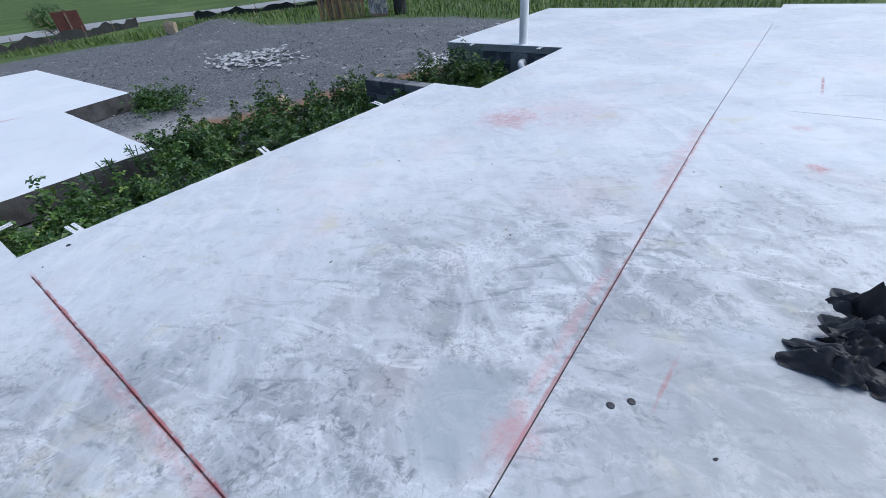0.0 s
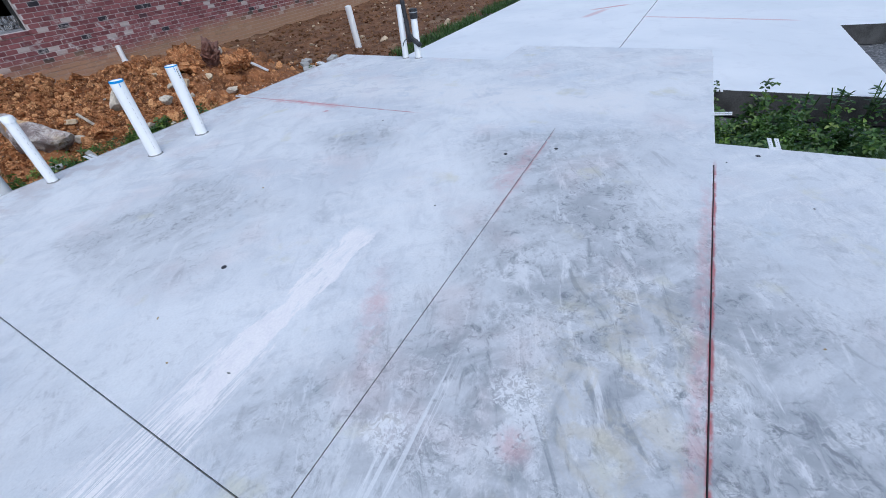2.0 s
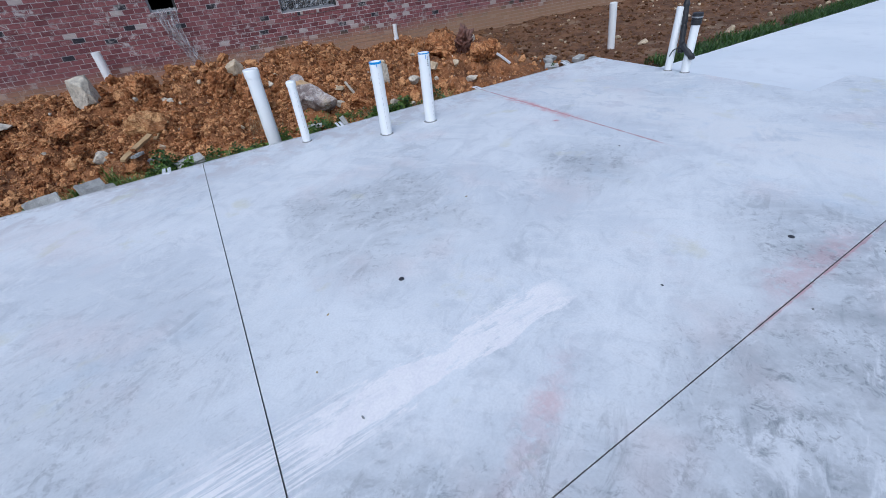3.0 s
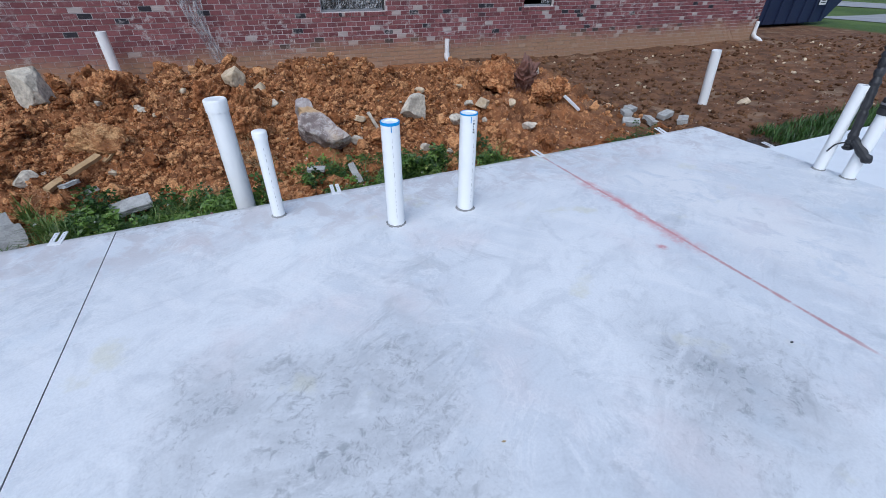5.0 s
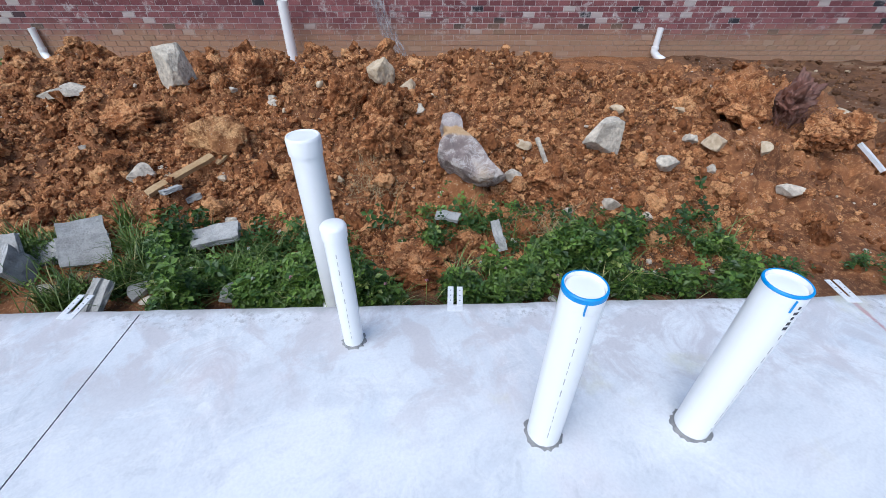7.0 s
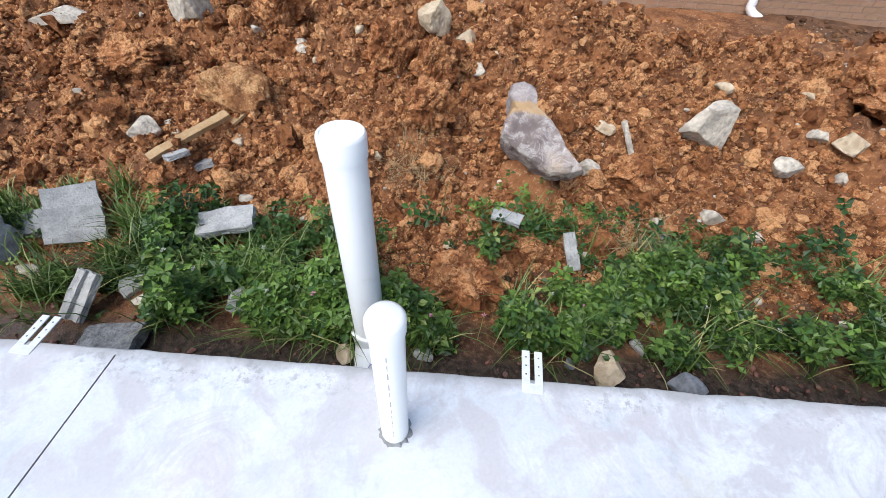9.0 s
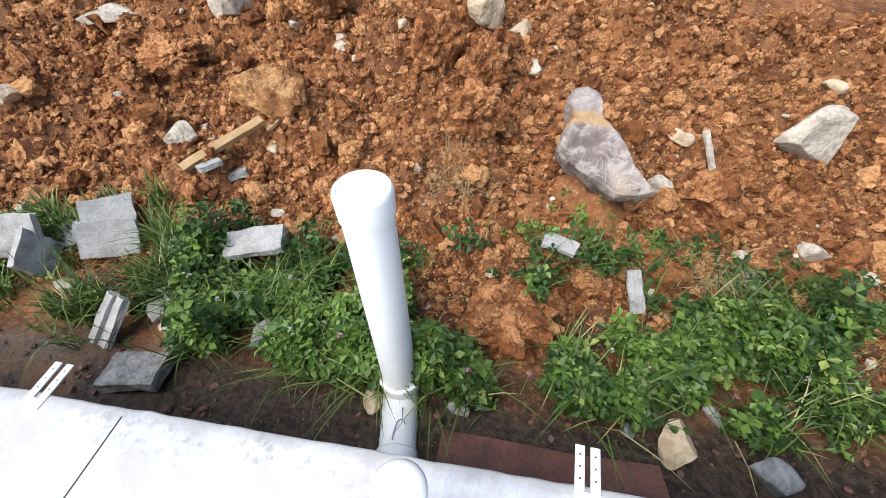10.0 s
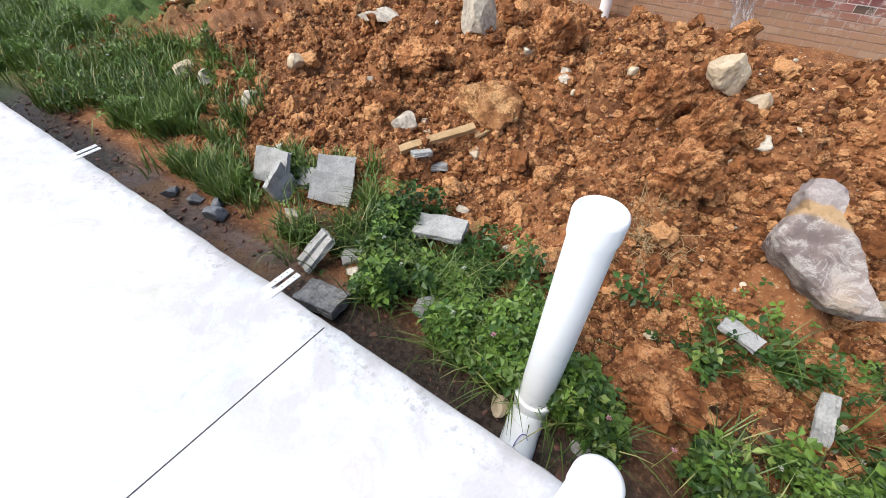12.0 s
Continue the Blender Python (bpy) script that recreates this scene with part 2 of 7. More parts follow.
    red = (0.44, 0.075, 0.075)
    for a, b, w, k in (((-2.95, 0.29), (3.0, 0.30), 0.015, 0.85), ((0.05, 0.9), (0.04, 5.0), 0.016, 0.6),
                       ((-3.44, -4.97), (-3.43, -2.4), 0.018, 0.65), ((0.84, 6.1), (0.84, 6.7), 0.02, 0.7), ((-3.2, -0.91), (-1.9, -0.91), 0.012, 0.5), ((0.41, 1.48), (0.42, 1.66), 0.012, 0.6)):
        c = n.mix(n.mul(n.stripe(a, b, w, shake), gap, k), c, red)
    for a, b, w, k in (((-2.6, 0.25), (3.0, 0.26), 0.06, 0.30), ((-0.02, 0.9), (-0.01, 2.2), 0.05, 0.34), ((0.0, 3.2), (0.0, 4.6), 0.12, 0.3), ((-3.435, -4.45), (-3.42, -3.3), 0.10, 0.62), ((-3.45, -4.1), (-3.435, -3.6), 0.04, 0.75),
                       ((-3.0, -0.97), (-2.2, -0.97), 0.16, 0.3), ((-1.2, -1.3), (-0.6, -1.0), 0.12, 0.18)):
        hazy = n.mul(n.math("SUBTRACT", n.noise(5, 8, 0.7), 0.42), w * 2.2)
        c = n.mix(n.mul(n.stripe(a, b, w, hazy), n.step(n.noise(16, 6, 0.7), 0.34, 0.54), k), c, (0.66, 0.27, 0.28))
    for x, y, r, k in ((-1.69, 4.1, 0.42, 0.6), (-1.2, 4.6, 0.8, 0.2), (0.03, 1.05, 0.14, 0.5), (-3.24, -3.43, 0.045, 0.9), (0.85, 4.05, 0.1, 0.7), (0.72, 4.9, 0.12, 0.4), (-0.55, -0.3, 0.10, 0.35), (-0.95, -1.15, 0.10, 0.25)):
        hazy = n.mul(n.math("SUBTRACT", n.noise(6, 7, 0.72), 0.5), r * 2.0)
        c = n.mix(n.mul(n.blob(x, y, r * 0.1, r, hazy), n.step(n.noise(20, 6, 0.7), 0.32, 0.55), k), c, (0.58, 0.21, 0.22))
    c = n.mix(n.mul(n.stripe((0.62, 5.35), (1.9, 5.39), 0.014, n.mul(shake, 0.4)), 0.6), c, (0.12, 0.12, 0.13))
    # lime ring prints and drag scratches
    for x, y, r in ((-0.74, -0.35, 0.13), (-0.40, -0.73, 0.11), (-0.77, 1.81, 0.2), (-0.34, 1.35, 0.17), (-0.69, 2.0, 0.18)):
        ring = n.mul(n.math("SUBTRACT", n.noise(16, 5, 0.7), 0.5), r * 1.4)
        c = n.mix(n.mul(n.blob(x, y, r * 0.5, r, ring), n.step(n.noise(38, 5, 0.7, 1.2), 0.46, 0.54), 0.75 if y < 0 else 0.4), c, (0.90, 0.905, 0.91))
    scratch = n.mul(n.stripe((-0.75, -0.68), (-0.1, -0.64), 0.17, drag), n.step(n.noise(2.2, 4, 0.6, vec=n.stretch((0.4, 30, 1), turn=-4)), 0.54, 0.62))
    c = n.mix(n.mul(scratch, 0.75), c, (0.82, 0.83, 0.84))
    c = n.mix(n.step(grit, 0.35, 0.7, 0.0, 0.12), c, (0.3, 0.31, 0.32))
    c = n.mix(0.10, c, (0.12, 0.12, 0.125))
    h = n.math("ADD", n.mul(fleck, 0.5), n.mul(sweep, 0.5))
    rough = n.step(n.math("ADD", cloud3, n.mul(worn, 0.1)), 0.35, 0.75, 0.52, 0.34)
    return n.done(c, rough, n.bump(grit, 0.10, 0.002, n.bump(h, 0.15, 0.006)), spec=0.5)


def make_garage_material():
    n = Nodes("garage_concrete")
    broad, mid = n.noise(0.5, 5), n.noise(3, 6, 0.6, 0.6)
    c = n.mix(n.step(broad, 0.35, 0.65), (0.77, 0.79, 0.81), (0.70, 0.73, 0.76))
    c = n.mix(n.mul(n.step(mid, 0.5, 0.7), 0.3), c, (0.60, 0.62, 0.65))
    shake = n.mul(n.math("SUBTRACT", n.noise(3, 5, 0.7), 0.5), 0.12)
    for a, b, w, k in (((-10.95, -1.0), (-10.35, 1.6), 0.07, 0.5), ((-12.0, -2.3), (-12.6, -1.6), 0.10, 0.7), ((-11.0, -2.3), (-12.0, -2.0), 0.12, 0.4)):
        c = n.mix(n.mul(n.stripe(a, b, w, shake), k), c, (0.55, 0.18, 0.18))
    return n.done(c, 0.6, n.bump(mid, 0.15, 0.004), spec=0.4)


def make_ground_material():
    n = Nodes("site_ground")
    big, mid, fine = n.noise(0.35, 5), n.noise(3.0, 8, 0.65), n.noise(28, 8, 0.7)
    x, y, z = n.axis(0), n.axis(1), n.axis(2)
    # red clay
    clay = n.mix(n.step(mid, 0.36, 0.64), (0.115, 0.044, 0.018), (0.31, 0.128, 0.050))
    clay = n.mix(n.mul(n.step(fine, 0.50, 0.70), 0.9), clay, (0.52, 0.27, 0.118))
    clay = n.mix(n.mul(n.step(big, 0.5, 0.68), 0.5), clay, (0.19, 0.10, 0.055))
    crumbs = n.mul(n.step(n.cells(55, what="Distance"), 0.16, 0.3, 1.0, 0.0), n.step(n.noise(6, 3), 0.5, 0.64))
    clay = n.mix(n.mul(crumbs, 0.8), clay, (0.58, 0.44, 0.30))
    clay = n.mix(n.mul(n.step(n.noise(75, 6, 0.75), 0.56, 0.66), n.step(n.noise(4, 4), 0.40, 0.60), 0.7), clay, (0.62, 0.36, 0.17))
    flat = n.mix(n.step(mid, 0.35, 0.65), (0.095, 0.047, 0.025), (0.19, 0.095, 0.048))
    flat = n.mix(n.mul(n.step(n.noise(1.4, 5), 0.56, 0.68), 0.5), flat, (0.33, 0.24, 0.16))
    flat = n.mix(n.mul(n.step(n.cells(14), 0.1, 0.2, 1.0, 0.0), n.step(n.noise(2.0, 3), 0.45, 0.6)), flat, (0.45, 0.38, 0.30))
    wob = n.mul(n.math("SUBTRACT", n.noise(0.6, 5), 0.5), 1.6)
    clay = n.mix(n.step(n.math("ADD", x, wob), -6.4, -5.4, 1.0, 0.0), clay, flat)
    # wet mud beside the slab
    mud = n.mix(n.step(fine, 0.4, 0.6), (0.026, 0.018, 0.012), (0.078, 0.052, 0.036))
    wet = n.mul(n.step(n.math("ADD", y, n.mul(n.math("SUBTRACT", mid, 0.5), 0.35)), -5.55, -5.35), n.step(y, -4.0, -3.9, 1.0, 0.0))
    # puddles: grey-pink wet sheen put into the colour, beside orange water
    puddle_sheen = n.mul(n.box(0.25, 2.6, -5.52, -4.9, 0.10), n.step(n.noise(2.6, 5, 0.6), 0.40, 0.54))
    mud = n.mix(n.mul(puddle_sheen, 0.8), mud, n.mix(n.step(n.noise(3.5, 4), 0.4, 0.6), (0.17, 0.12, 0.10), (0.20, 0.11, 0.055)))
    clay = n.mix(wet, clay, mud)
    # dark ground under the weeds: shade between the leaves put into its colour
    shaded_soil = n.mul(n.box(-3.7, 1.0, -6.02, -5.42, 0.14), n.step(n.noise(5, 5, 0.6), 0.36, 0.56))
    clay = n.mix(n.mul(shaded_soil, 0.8), clay, n.mix(n.step(fine, 0.4, 0.6), (0.035, 0.022, 0.014), (0.10, 0.058, 0.034)))
    # gravel yard
    stone = n.cells(26, what="Color")
    grav = n.mix(n.step(n.axis(0, stone), 0.1, 0.9), (0.11, 0.114, 0.122), (0.22, 0.225, 0.235))
    grav = n.mix(n.mul(n.step(n.cells(26), 0.35, 0.6), 0.6), grav, (0.06, 0.061, 0.065))
    grav = n.mix(n.mul(n.step(n.noise(0.8, 6, 0.65), 0.53, 0.68), 0.45), grav, (0.25, 0.25, 0.25))
    grav = n.mix(n.mul(n.step(n.noise(6, 4), 0.64, 0.7), 0.8), grav, (0.42, 0.42, 0.42))
    grav = n.mix(n.mul(n.blob(-7.6, 2.9, 0.2, 1.6, n.mul(n.math("SUBTRACT", mid, 0.5), 2.0)), 0.7), grav, (0.42, 0.41, 0.40))
    grav = n.mix(n.mul(n.stripe((-7.4, 3.2), (-5.6, 8.6), 0.7, n.mul(n.math("SUBTRACT", n.noise(1.5, 4), 0.5), 1.2)), 0.9), grav, (0.24, 0.13, 0.07))
    # turf
    turf = n.mix(n.step(fine, 0.35, 0.65), (0.042, 0.080, 0.018), (0.085, 0.13, 0.03))
    turf = n.mix(n.mul(n.step(n.noise(0.25, 4), 0.45, 0.65), 0.6), turf, (0.12, 0.17, 0.045))
    edge = n.mul(n.math("SUBTRACT", n.noise(0.5, 5), 0.5), 2.2)
    yard = n.mul(n.step(n.math("ADD", y, edge), -4.9, -4.3), n.step(n.math("ADD", x, edge), -2.0, -1.0, 1.0, 0.0))
    c = n.mix(yard, clay, grav)
    line = n.math("ADD", n.math("ADD", n.mul(x, 0.62), n.mul(y, -0.80)), edge)
    far = n.step(line, -22.0, -21.0, 1.0, 0.0)
    far = n.math("MAXIMUM", far, n.step(n.math("ADD", x, edge), -25.5, -24.0, 1.0, 0.0))
    far = n.math("MAXIMUM", far, n.step(n.math("ADD", x, edge), 4.6, 5.6))
    far = n.math("MAXIMUM", far, n.step(n.math("ADD", y, edge), 15.2, 16.2))
    c = n.mix(far, c, turf)
    h = n.math("ADD", n.math("ADD", n.mul(mid, 0.5), n.mul(fine, 0.35)), n.mul(n.cells(26), 0.15))
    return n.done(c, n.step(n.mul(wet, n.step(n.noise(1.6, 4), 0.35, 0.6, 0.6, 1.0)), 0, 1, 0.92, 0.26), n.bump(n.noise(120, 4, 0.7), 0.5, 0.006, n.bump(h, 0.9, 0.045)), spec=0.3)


def make_brick_material():
    n = Nodes("purple_red_brick")
    r = n.island()
    r2 = n.math("FRACT", n.mul(r, 17.31))
    tone, fine = n.noise(7, 5), n.noise(60, 5, 0.65)
    c = n.mix(r2, (0.15, 0.053, 0.058), (0.29, 0.115, 0.115))
    c = n.mix(n.step(fine, 0.4, 0.7, 0, 0.5), c, (0.14, 0.05, 0.052))
    c = n.mix(n.step(r, 0.955, 0.96), c, (0.035, 0.032, 0.038))
    c = n.mix(n.step(r, 0.045, 0.05, 0.85, 0.0), c, (0.50, 0.44, 0.41))
    smear = n.mul(n.step(n.noise(6.5, 7, 0.74, 0.5), 0.53, 0.63), n.step(n.noise(0.9, 4), 0.36, 0.58))
    c = n.mix(n.mul(smear, 0.8), c, (0.55, 0.50, 0.48))
    z = n.math("ADD", n.axis(2), n.mul(n.math("SUBTRACT", n.noise(1.3, 5), 0.5), 0.5))
    c = n.mix(n.step(z, -0.25, 0.22, 0.85, 0.0), c, (0.40, 0.25, 0.15))
    return n.done(c, 0.85, n.bump(n.math("ADD", tone, fine), 0.4, 0.006), spec=0.25)


def make_mortar_material():
    n = Nodes("mortar")
    z = n.math("ADD", n.axis(2), n.mul(n.math("SUBTRACT", n.noise(1.3, 5), 0.5), 0.5))
    c = n.mix(n.step(n.noise(8, 5), 0.35, 0.65), (0.56, 0.50, 0.49), (0.70, 0.64, 0.62))
    c = n.mix(n.step(z, -0.25, 0.22, 0.75, 0.0), c, (0.37, 0.24, 0.155))
    return n.done(c, 0.9, n.bump(n.noise(90, 4), 0.4, 0.004), spec=0.2)


def make_leaf_material(name, a, b, c3):
    n = Nodes(name)
    r = n.island()
    c = n.mix(n.math("POWER", r, 1.6), n.mix(0.45, a, (0.01, 0.02, 0.005)), b)
    c = n.mix(n.step(n.math("FRACT", n.mul(r, 7.7)), 0.9, 0.95), c, c3)
    c = n.mix(n.mul(n.step(n.noise(1.2, 3), 0.4, 0.65), 0.5), c, b)
    n.done(c, 0.42, spec=0.4)
    tr = n.tree.nodes.new("ShaderNodeBsdfTranslucent")
    n.put(tr.inputs["Color"], n.mix(0.5, c, (0.2, 0.35, 0.03)))
    ms = n.tree.nodes.new("ShaderNodeMixShader")
    ms.inputs[0].default_value = 0.12
    n.tree.links.new(n.bsdf.outputs[0], ms.inputs[1])
    n.tree.links.new(tr.outputs[0], ms.inputs[2])
    n.tree.links.new(ms.outputs[0], n.out.inputs["Surface"])
    return n.mat


def make_block_material():
    n = Nodes("concrete_block")
    r = n.island()
    c = n.mix(n.step(n.math("FRACT", n.mul(r, 5.3)), 0.45, 0.6), (0.10, 0.105, 0.12), (0.24, 0.245, 0.25))
    c = n.mix(n.mul(n.step(n.noise(5, 5), 0.5, 0.65), 0.5), c, (0.30, 0.30, 0.30))
    return n.done(c, 0.9, n.bump(n.noise(120, 5, 0.7), 0.6, 0.005), spec=0.2)


def make_pvc_material():
    n = Nodes("white_pvc")
    v = n.local()
    dirt = n.mul(n.step(n.noise(9, 6, 0.7, vec=v), 0.55, 0.75), 0.25)
    c = n.mix(dirt, (0.86, 0.865, 0.855), (0.55, 0.51, 0.45))
    return n.done(c, 0.32, n.bump(n.noise(40, 3, vec=v), 0.04, 0.002), spec=0.5)


def make_film_material():
    n = Nodes("clear_plastic_film")
    folds = n.noise(7, 6, 0.6, 1.0, vec=n.stretch((3.0, 3.0, 0.5)))
    n.done(n.mix(n.step(folds, 0.4, 0.65), (0.32, 0.32, 0.33), (0.70, 0.70, 0.71)), 0.25, n.bump(folds, 0.8, 0.02))
    n.put(n.bsdf.inputs["Alpha"], n.step(folds, 0.38, 0.66, 0.15, 0.7))
    return n.mat


SLAB, GARAGE, GROUND = make_slab_material(), make_garage_material(), make_ground_material()
BRICK, MORTAR, BLOCK, PVC, FILM = make_brick_material(), make_mortar_material(), make_block_material(), make_pvc_material(), make_film_material()
LEAF = make_leaf_material("clover_leaf", (0.022, 0.055, 0.010), (0.165, 0.275, 0.046), (0.30, 0.36, 0.10))
BLADE = make_leaf_material("grass_blade", (0.035, 0.075, 0.015), (0.17, 0.25, 0.056), (0.44, 0.39, 0.17))
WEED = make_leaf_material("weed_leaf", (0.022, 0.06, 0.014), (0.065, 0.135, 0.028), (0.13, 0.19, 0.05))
# garage slab sides: the shade of the weedy notch is put into this colour
SHADED_EDGE = plain("shaded_slab_edge", (0.10, 0.098, 0.094), (0.05, 0.048, 0.046), 4, 0.9, 0.6)
EDGE_CONCRETE = plain("slab_edge_concrete", (0.40, 0.40, 0.39), (0.26, 0.26, 0.26), 5, 0.9, 0.7)
GROUT = plain("grey_grout", (0.30, 0.30, 0.29), (0.20, 0.20, 0.20), 20, 0.9, 0.8)


def make_clod_material(name, dark, mid, dry, big, whole=False):
    """Clay that dries pale on its upper faces in blotches, each lump with its own tone."""
    n = Nodes(name)
    r = n.step(n.noise(7, 5, 0.65), 0.3, 0.7) if whole else n.island()
    f = n.noise(big, 6, 0.65)
    g = n.noise(70, 6, 0.7)
    c = n.mix(n.step(f, 0.35, 0.62), dark, mid)
    c = n.mix(n.mul(n.step(n.math("ADD", n.mul(g, 0.74), n.mul(r, 0.26)), 0.45, 0.66), 0.95), c, dry)
    c = n.mix(n.step(r, 0.05, 0.5, 0.45, 0.0), c, dark)
    c = n.mix(n.mul(n.step(n.cells(60), 0.12, 0.2, 1.0, 0.0), n.step(n.noise(9, 3), 0.5, 0.6), 0.8), c, (0.52, 0.44, 0.33))
    return n.done(c, 0.95, n.bump(g, 1.0, 0.018, n.bump(f, 0.7, 0.020)), spec=0.15)


CLOD = make_clod_material("dry_clay_clod", (0.13, 0.048, 0.019), (0.42, 0.172, 0.065), (0.72, 0.385, 0.172), 14)
CLAY_CRUMB = make_clod_material("clay_crumb", (0.12, 0.044, 0.018), (0.41, 0.166, 0.063), (0.71, 0.375, 0.168), 18)
CLAY_LUMP = make_clod_material("clay_lump_surface", (0.15, 0.055, 0.022), (0.42, 0.168, 0.064), (0.70, 0.36, 0.16), 13, True)
DRY_LUMP = make_clod_material("dry_pale_clay_lump", (0.24, 0.10, 0.04), (0.46, 0.22, 0.092), (0.70, 0.41, 0.19), 11, True)
DIRT_CRUMB = make_clod_material("dirt_crumb", (0.07, 0.034, 0.018), (0.155, 0.078, 0.04), (0.27, 0.145, 0.075), 16)
LIMESTONE = plain("pale_limestone", (0.68, 0.60, 0.48), (0.38, 0.33, 0.265), 9, 0.9, 0.9, fine=38, depth=0.016)
TAN_STONE = plain("tan_limestone", (0.66, 0.54, 0.38), (0.44, 0.33, 0.21), 8, 0.9, 0.9, fine=38, depth=0.016)
BROKEN = plain("broken_concrete", (0.47, 0.46, 0.435), (0.29, 0.285, 0.27), 12, 0.92, 0.9, fine=90, depth=0.006)
WET_BLOCK = plain("wet_pitted_block", (0.30, 0.29, 0.275), (0.10, 0.10, 0.10), 14, 0.5, 0.9, fine=60, depth=0.012)
WOOD = plain("sawn_softwood", (0.48, 0.33, 0.17), (0.36, 0.22, 0.10), 8, 0.8, 0.4)
WEATHERED = plain("weathered_pallet_wood", (0.30, 0.22, 0.16), (0.19, 0.13, 0.09), 6, 0.85, 0.4)
RUSTY = plain("wet_stained_board", (0.20, 0.085, 0.058), (0.10, 0.048, 0.034), 9, 0.6, 0.5)
BLACK_FILM = plain("black_polythene", (0.012, 0.012, 0.014), (0.03, 0.03, 0.034), 12, 0.5, 0.5, fine=30, depth=0.01)
BLACK_FELT = plain("black_silt_fabric", (0.014, 0.015, 0.016), (0.035, 0.036, 0.036), 4, 0.8, 0.5)
BLUE = plain("blue_primer", (0.01, 0.24, 0.62), (0.02, 0.30, 0.70), 30, 0.4, 0.1)
INK = plain("dark_ink", (0.02, 0.02, 0.025), (0.05, 0.05, 0.06), 60, 0.6, 0.1)
PALE_INK = plain("faded_grey_print", (0.52, 0.51, 0.50), (0.34, 0.33, 0.33), 60, 0.6, 0.1)
TAB = plain("white_plastic_tie", (0.74, 0.75, 0.76), (0.64, 0.65, 0.66), 40, 0.45, 0.1)
# near-black base colour paints the darkness of the rooms behind the windows
DARK_ROOM = plain("room_shade_colour", (0.05, 0.05, 0.05), (0.03, 0.03, 0.03), 2, 0.9, 0.2)
NAVY = plain("navy_painted_steel", (0.006, 0.013, 0.045), (0.010, 0.020, 0.06), 1.5, 0.65, 0.2, fine=14)
PAPER = plain("white_sign_board", (0.72, 0.73, 0.74), (0.62, 0.63, 0.64), 8, 0.6, 0.1)
ROAD = plain("worn_grey_road", (0.34, 0.34, 0.34), (0.26, 0.26, 0.265), 0.7, 0.85, 0.3, fine=20)
CAR_WHITE = plain("white_car_paint", (0.78, 0.79, 0.80), (0.74, 0.75, 0.76), 2, 0.2, 0.0)
GLASS = plain("tinted_car_glass", (0.012, 0.014, 0.016), (0.02, 0.022, 0.025), 3, 0.08, 0.0)
TYRE = plain("black_tyre", (0.016, 0.016, 0.017), (0.028, 0.028, 0.03), 10, 0.8, 0.2)
ALLOY = plain("alloy_rim", (0.45, 0.46, 0.48), (0.36, 0.37, 0.39), 10, 0.35, 0.1, metal=0.8)
STONE_GREY = plain("grey_gravel_stone", (0.26, 0.265, 0.28), (0.12, 0.125, 0.135), 20, 0.85, 0.5)
CHIP_WHITE = plain("white_torn_plastic", (0.56, 0.56, 0.555), (0.40, 0.40, 0.40), 10, 0.5, 0.4)
REDWOOD = plain("reddish_brown_panel", (0.16, 0.055, 0.04), (0.10, 0.035, 0.03), 5, 0.7, 0.3)
FLOWER = plain("pink_clover_head", (0.62, 0.28, 0.36), (0.72, 0.42, 0.48), 60, 0.7, 0.3)
FLOWER_WHITE = plain("white_clover_head", (0.66, 0.66, 0.58), (0.55, 0.56, 0.46), 60, 0.7, 0.3)
STRAW = plain("dry_straw", (0.42, 0.32, 0.17), (0.30, 0.22, 0.11), 20, 0.8, 0.2)


def make_veined_rock():
    n = Nodes("veined_grey_limestone")
    v = n.local()
    c = n.mix(n.step(n.noise(6, 6, vec=v), 0.35, 0.65), (0.22, 0.172, 0.158), (0.44, 0.36, 0.325))
    vein = n.mul(n.step(n.math("ABSOLUTE", n.math("SUBTRACT", n.noise(9, 9, 0.7, 0.8, vec=v), 0.5)), 0.0, 0.034, 0.85, 0.0), n.step(n.noise(5, 3, vec=v), 0.38, 0.52))
    c = n.mix(n.mul(n.step(n.noise(11, 9, 0.78, 0.5, vec=v), 0.50, 0.60), 0.75), c, (0.58, 0.52, 0.47))
    c = n.mix(vein, c, (0.62, 0.57, 0.53))
    c = n.mix(n.mul(n.step(n.noise(2.5, 3, vec=v), 0.60, 0.68), 0.4), c, (0.55, 0.38, 0.2))
    up = n.math("ADD", n.axis(1, v), n.mul(n.math("SUBTRACT", n.noise(6, 4, vec=v), 0.5), 0.10))
    c = n.mix(n.mul(n.step(up, 0.10, 0.13), n.step(up, 0.175, 0.195, 1.0, 0.0), 0.85), c, (0.58, 0.37, 0.18))
    c = n.mix(n.mul(n.step(up, 0.17, 0.20), 0.45), c, (0.50, 0.44, 0.42))
    return n.done(c, 0.8, n.bump(n.noise(22, 7, 0.75, vec=v), 1.0, 0.022), spec=0.2)


VEINED = make_veined_rock()


# ---- mesh helpers ----
def mesh_object(name, bm, material, parent=None, smooth=False):
    me = bpy.data.meshes.new(name)
    bm.to_mesh(me)
    bm.free()
    me.materials.append(material)
    if smooth or material is PVC:
        me.polygons.foreach_set("use_smooth", [True] * len(me.polygons))
        me.set_sharp_from_angle(angle=radians(38))
    ob = new(name, me)
    if parent is not None:
        ob.parent = parent
    return ob


def part(name, bm, material, parent, label="", smooth=False):
    ob = mesh_object(name, bm, material, parent, smooth)
    if label:
        ob["label"] = label
    return ob


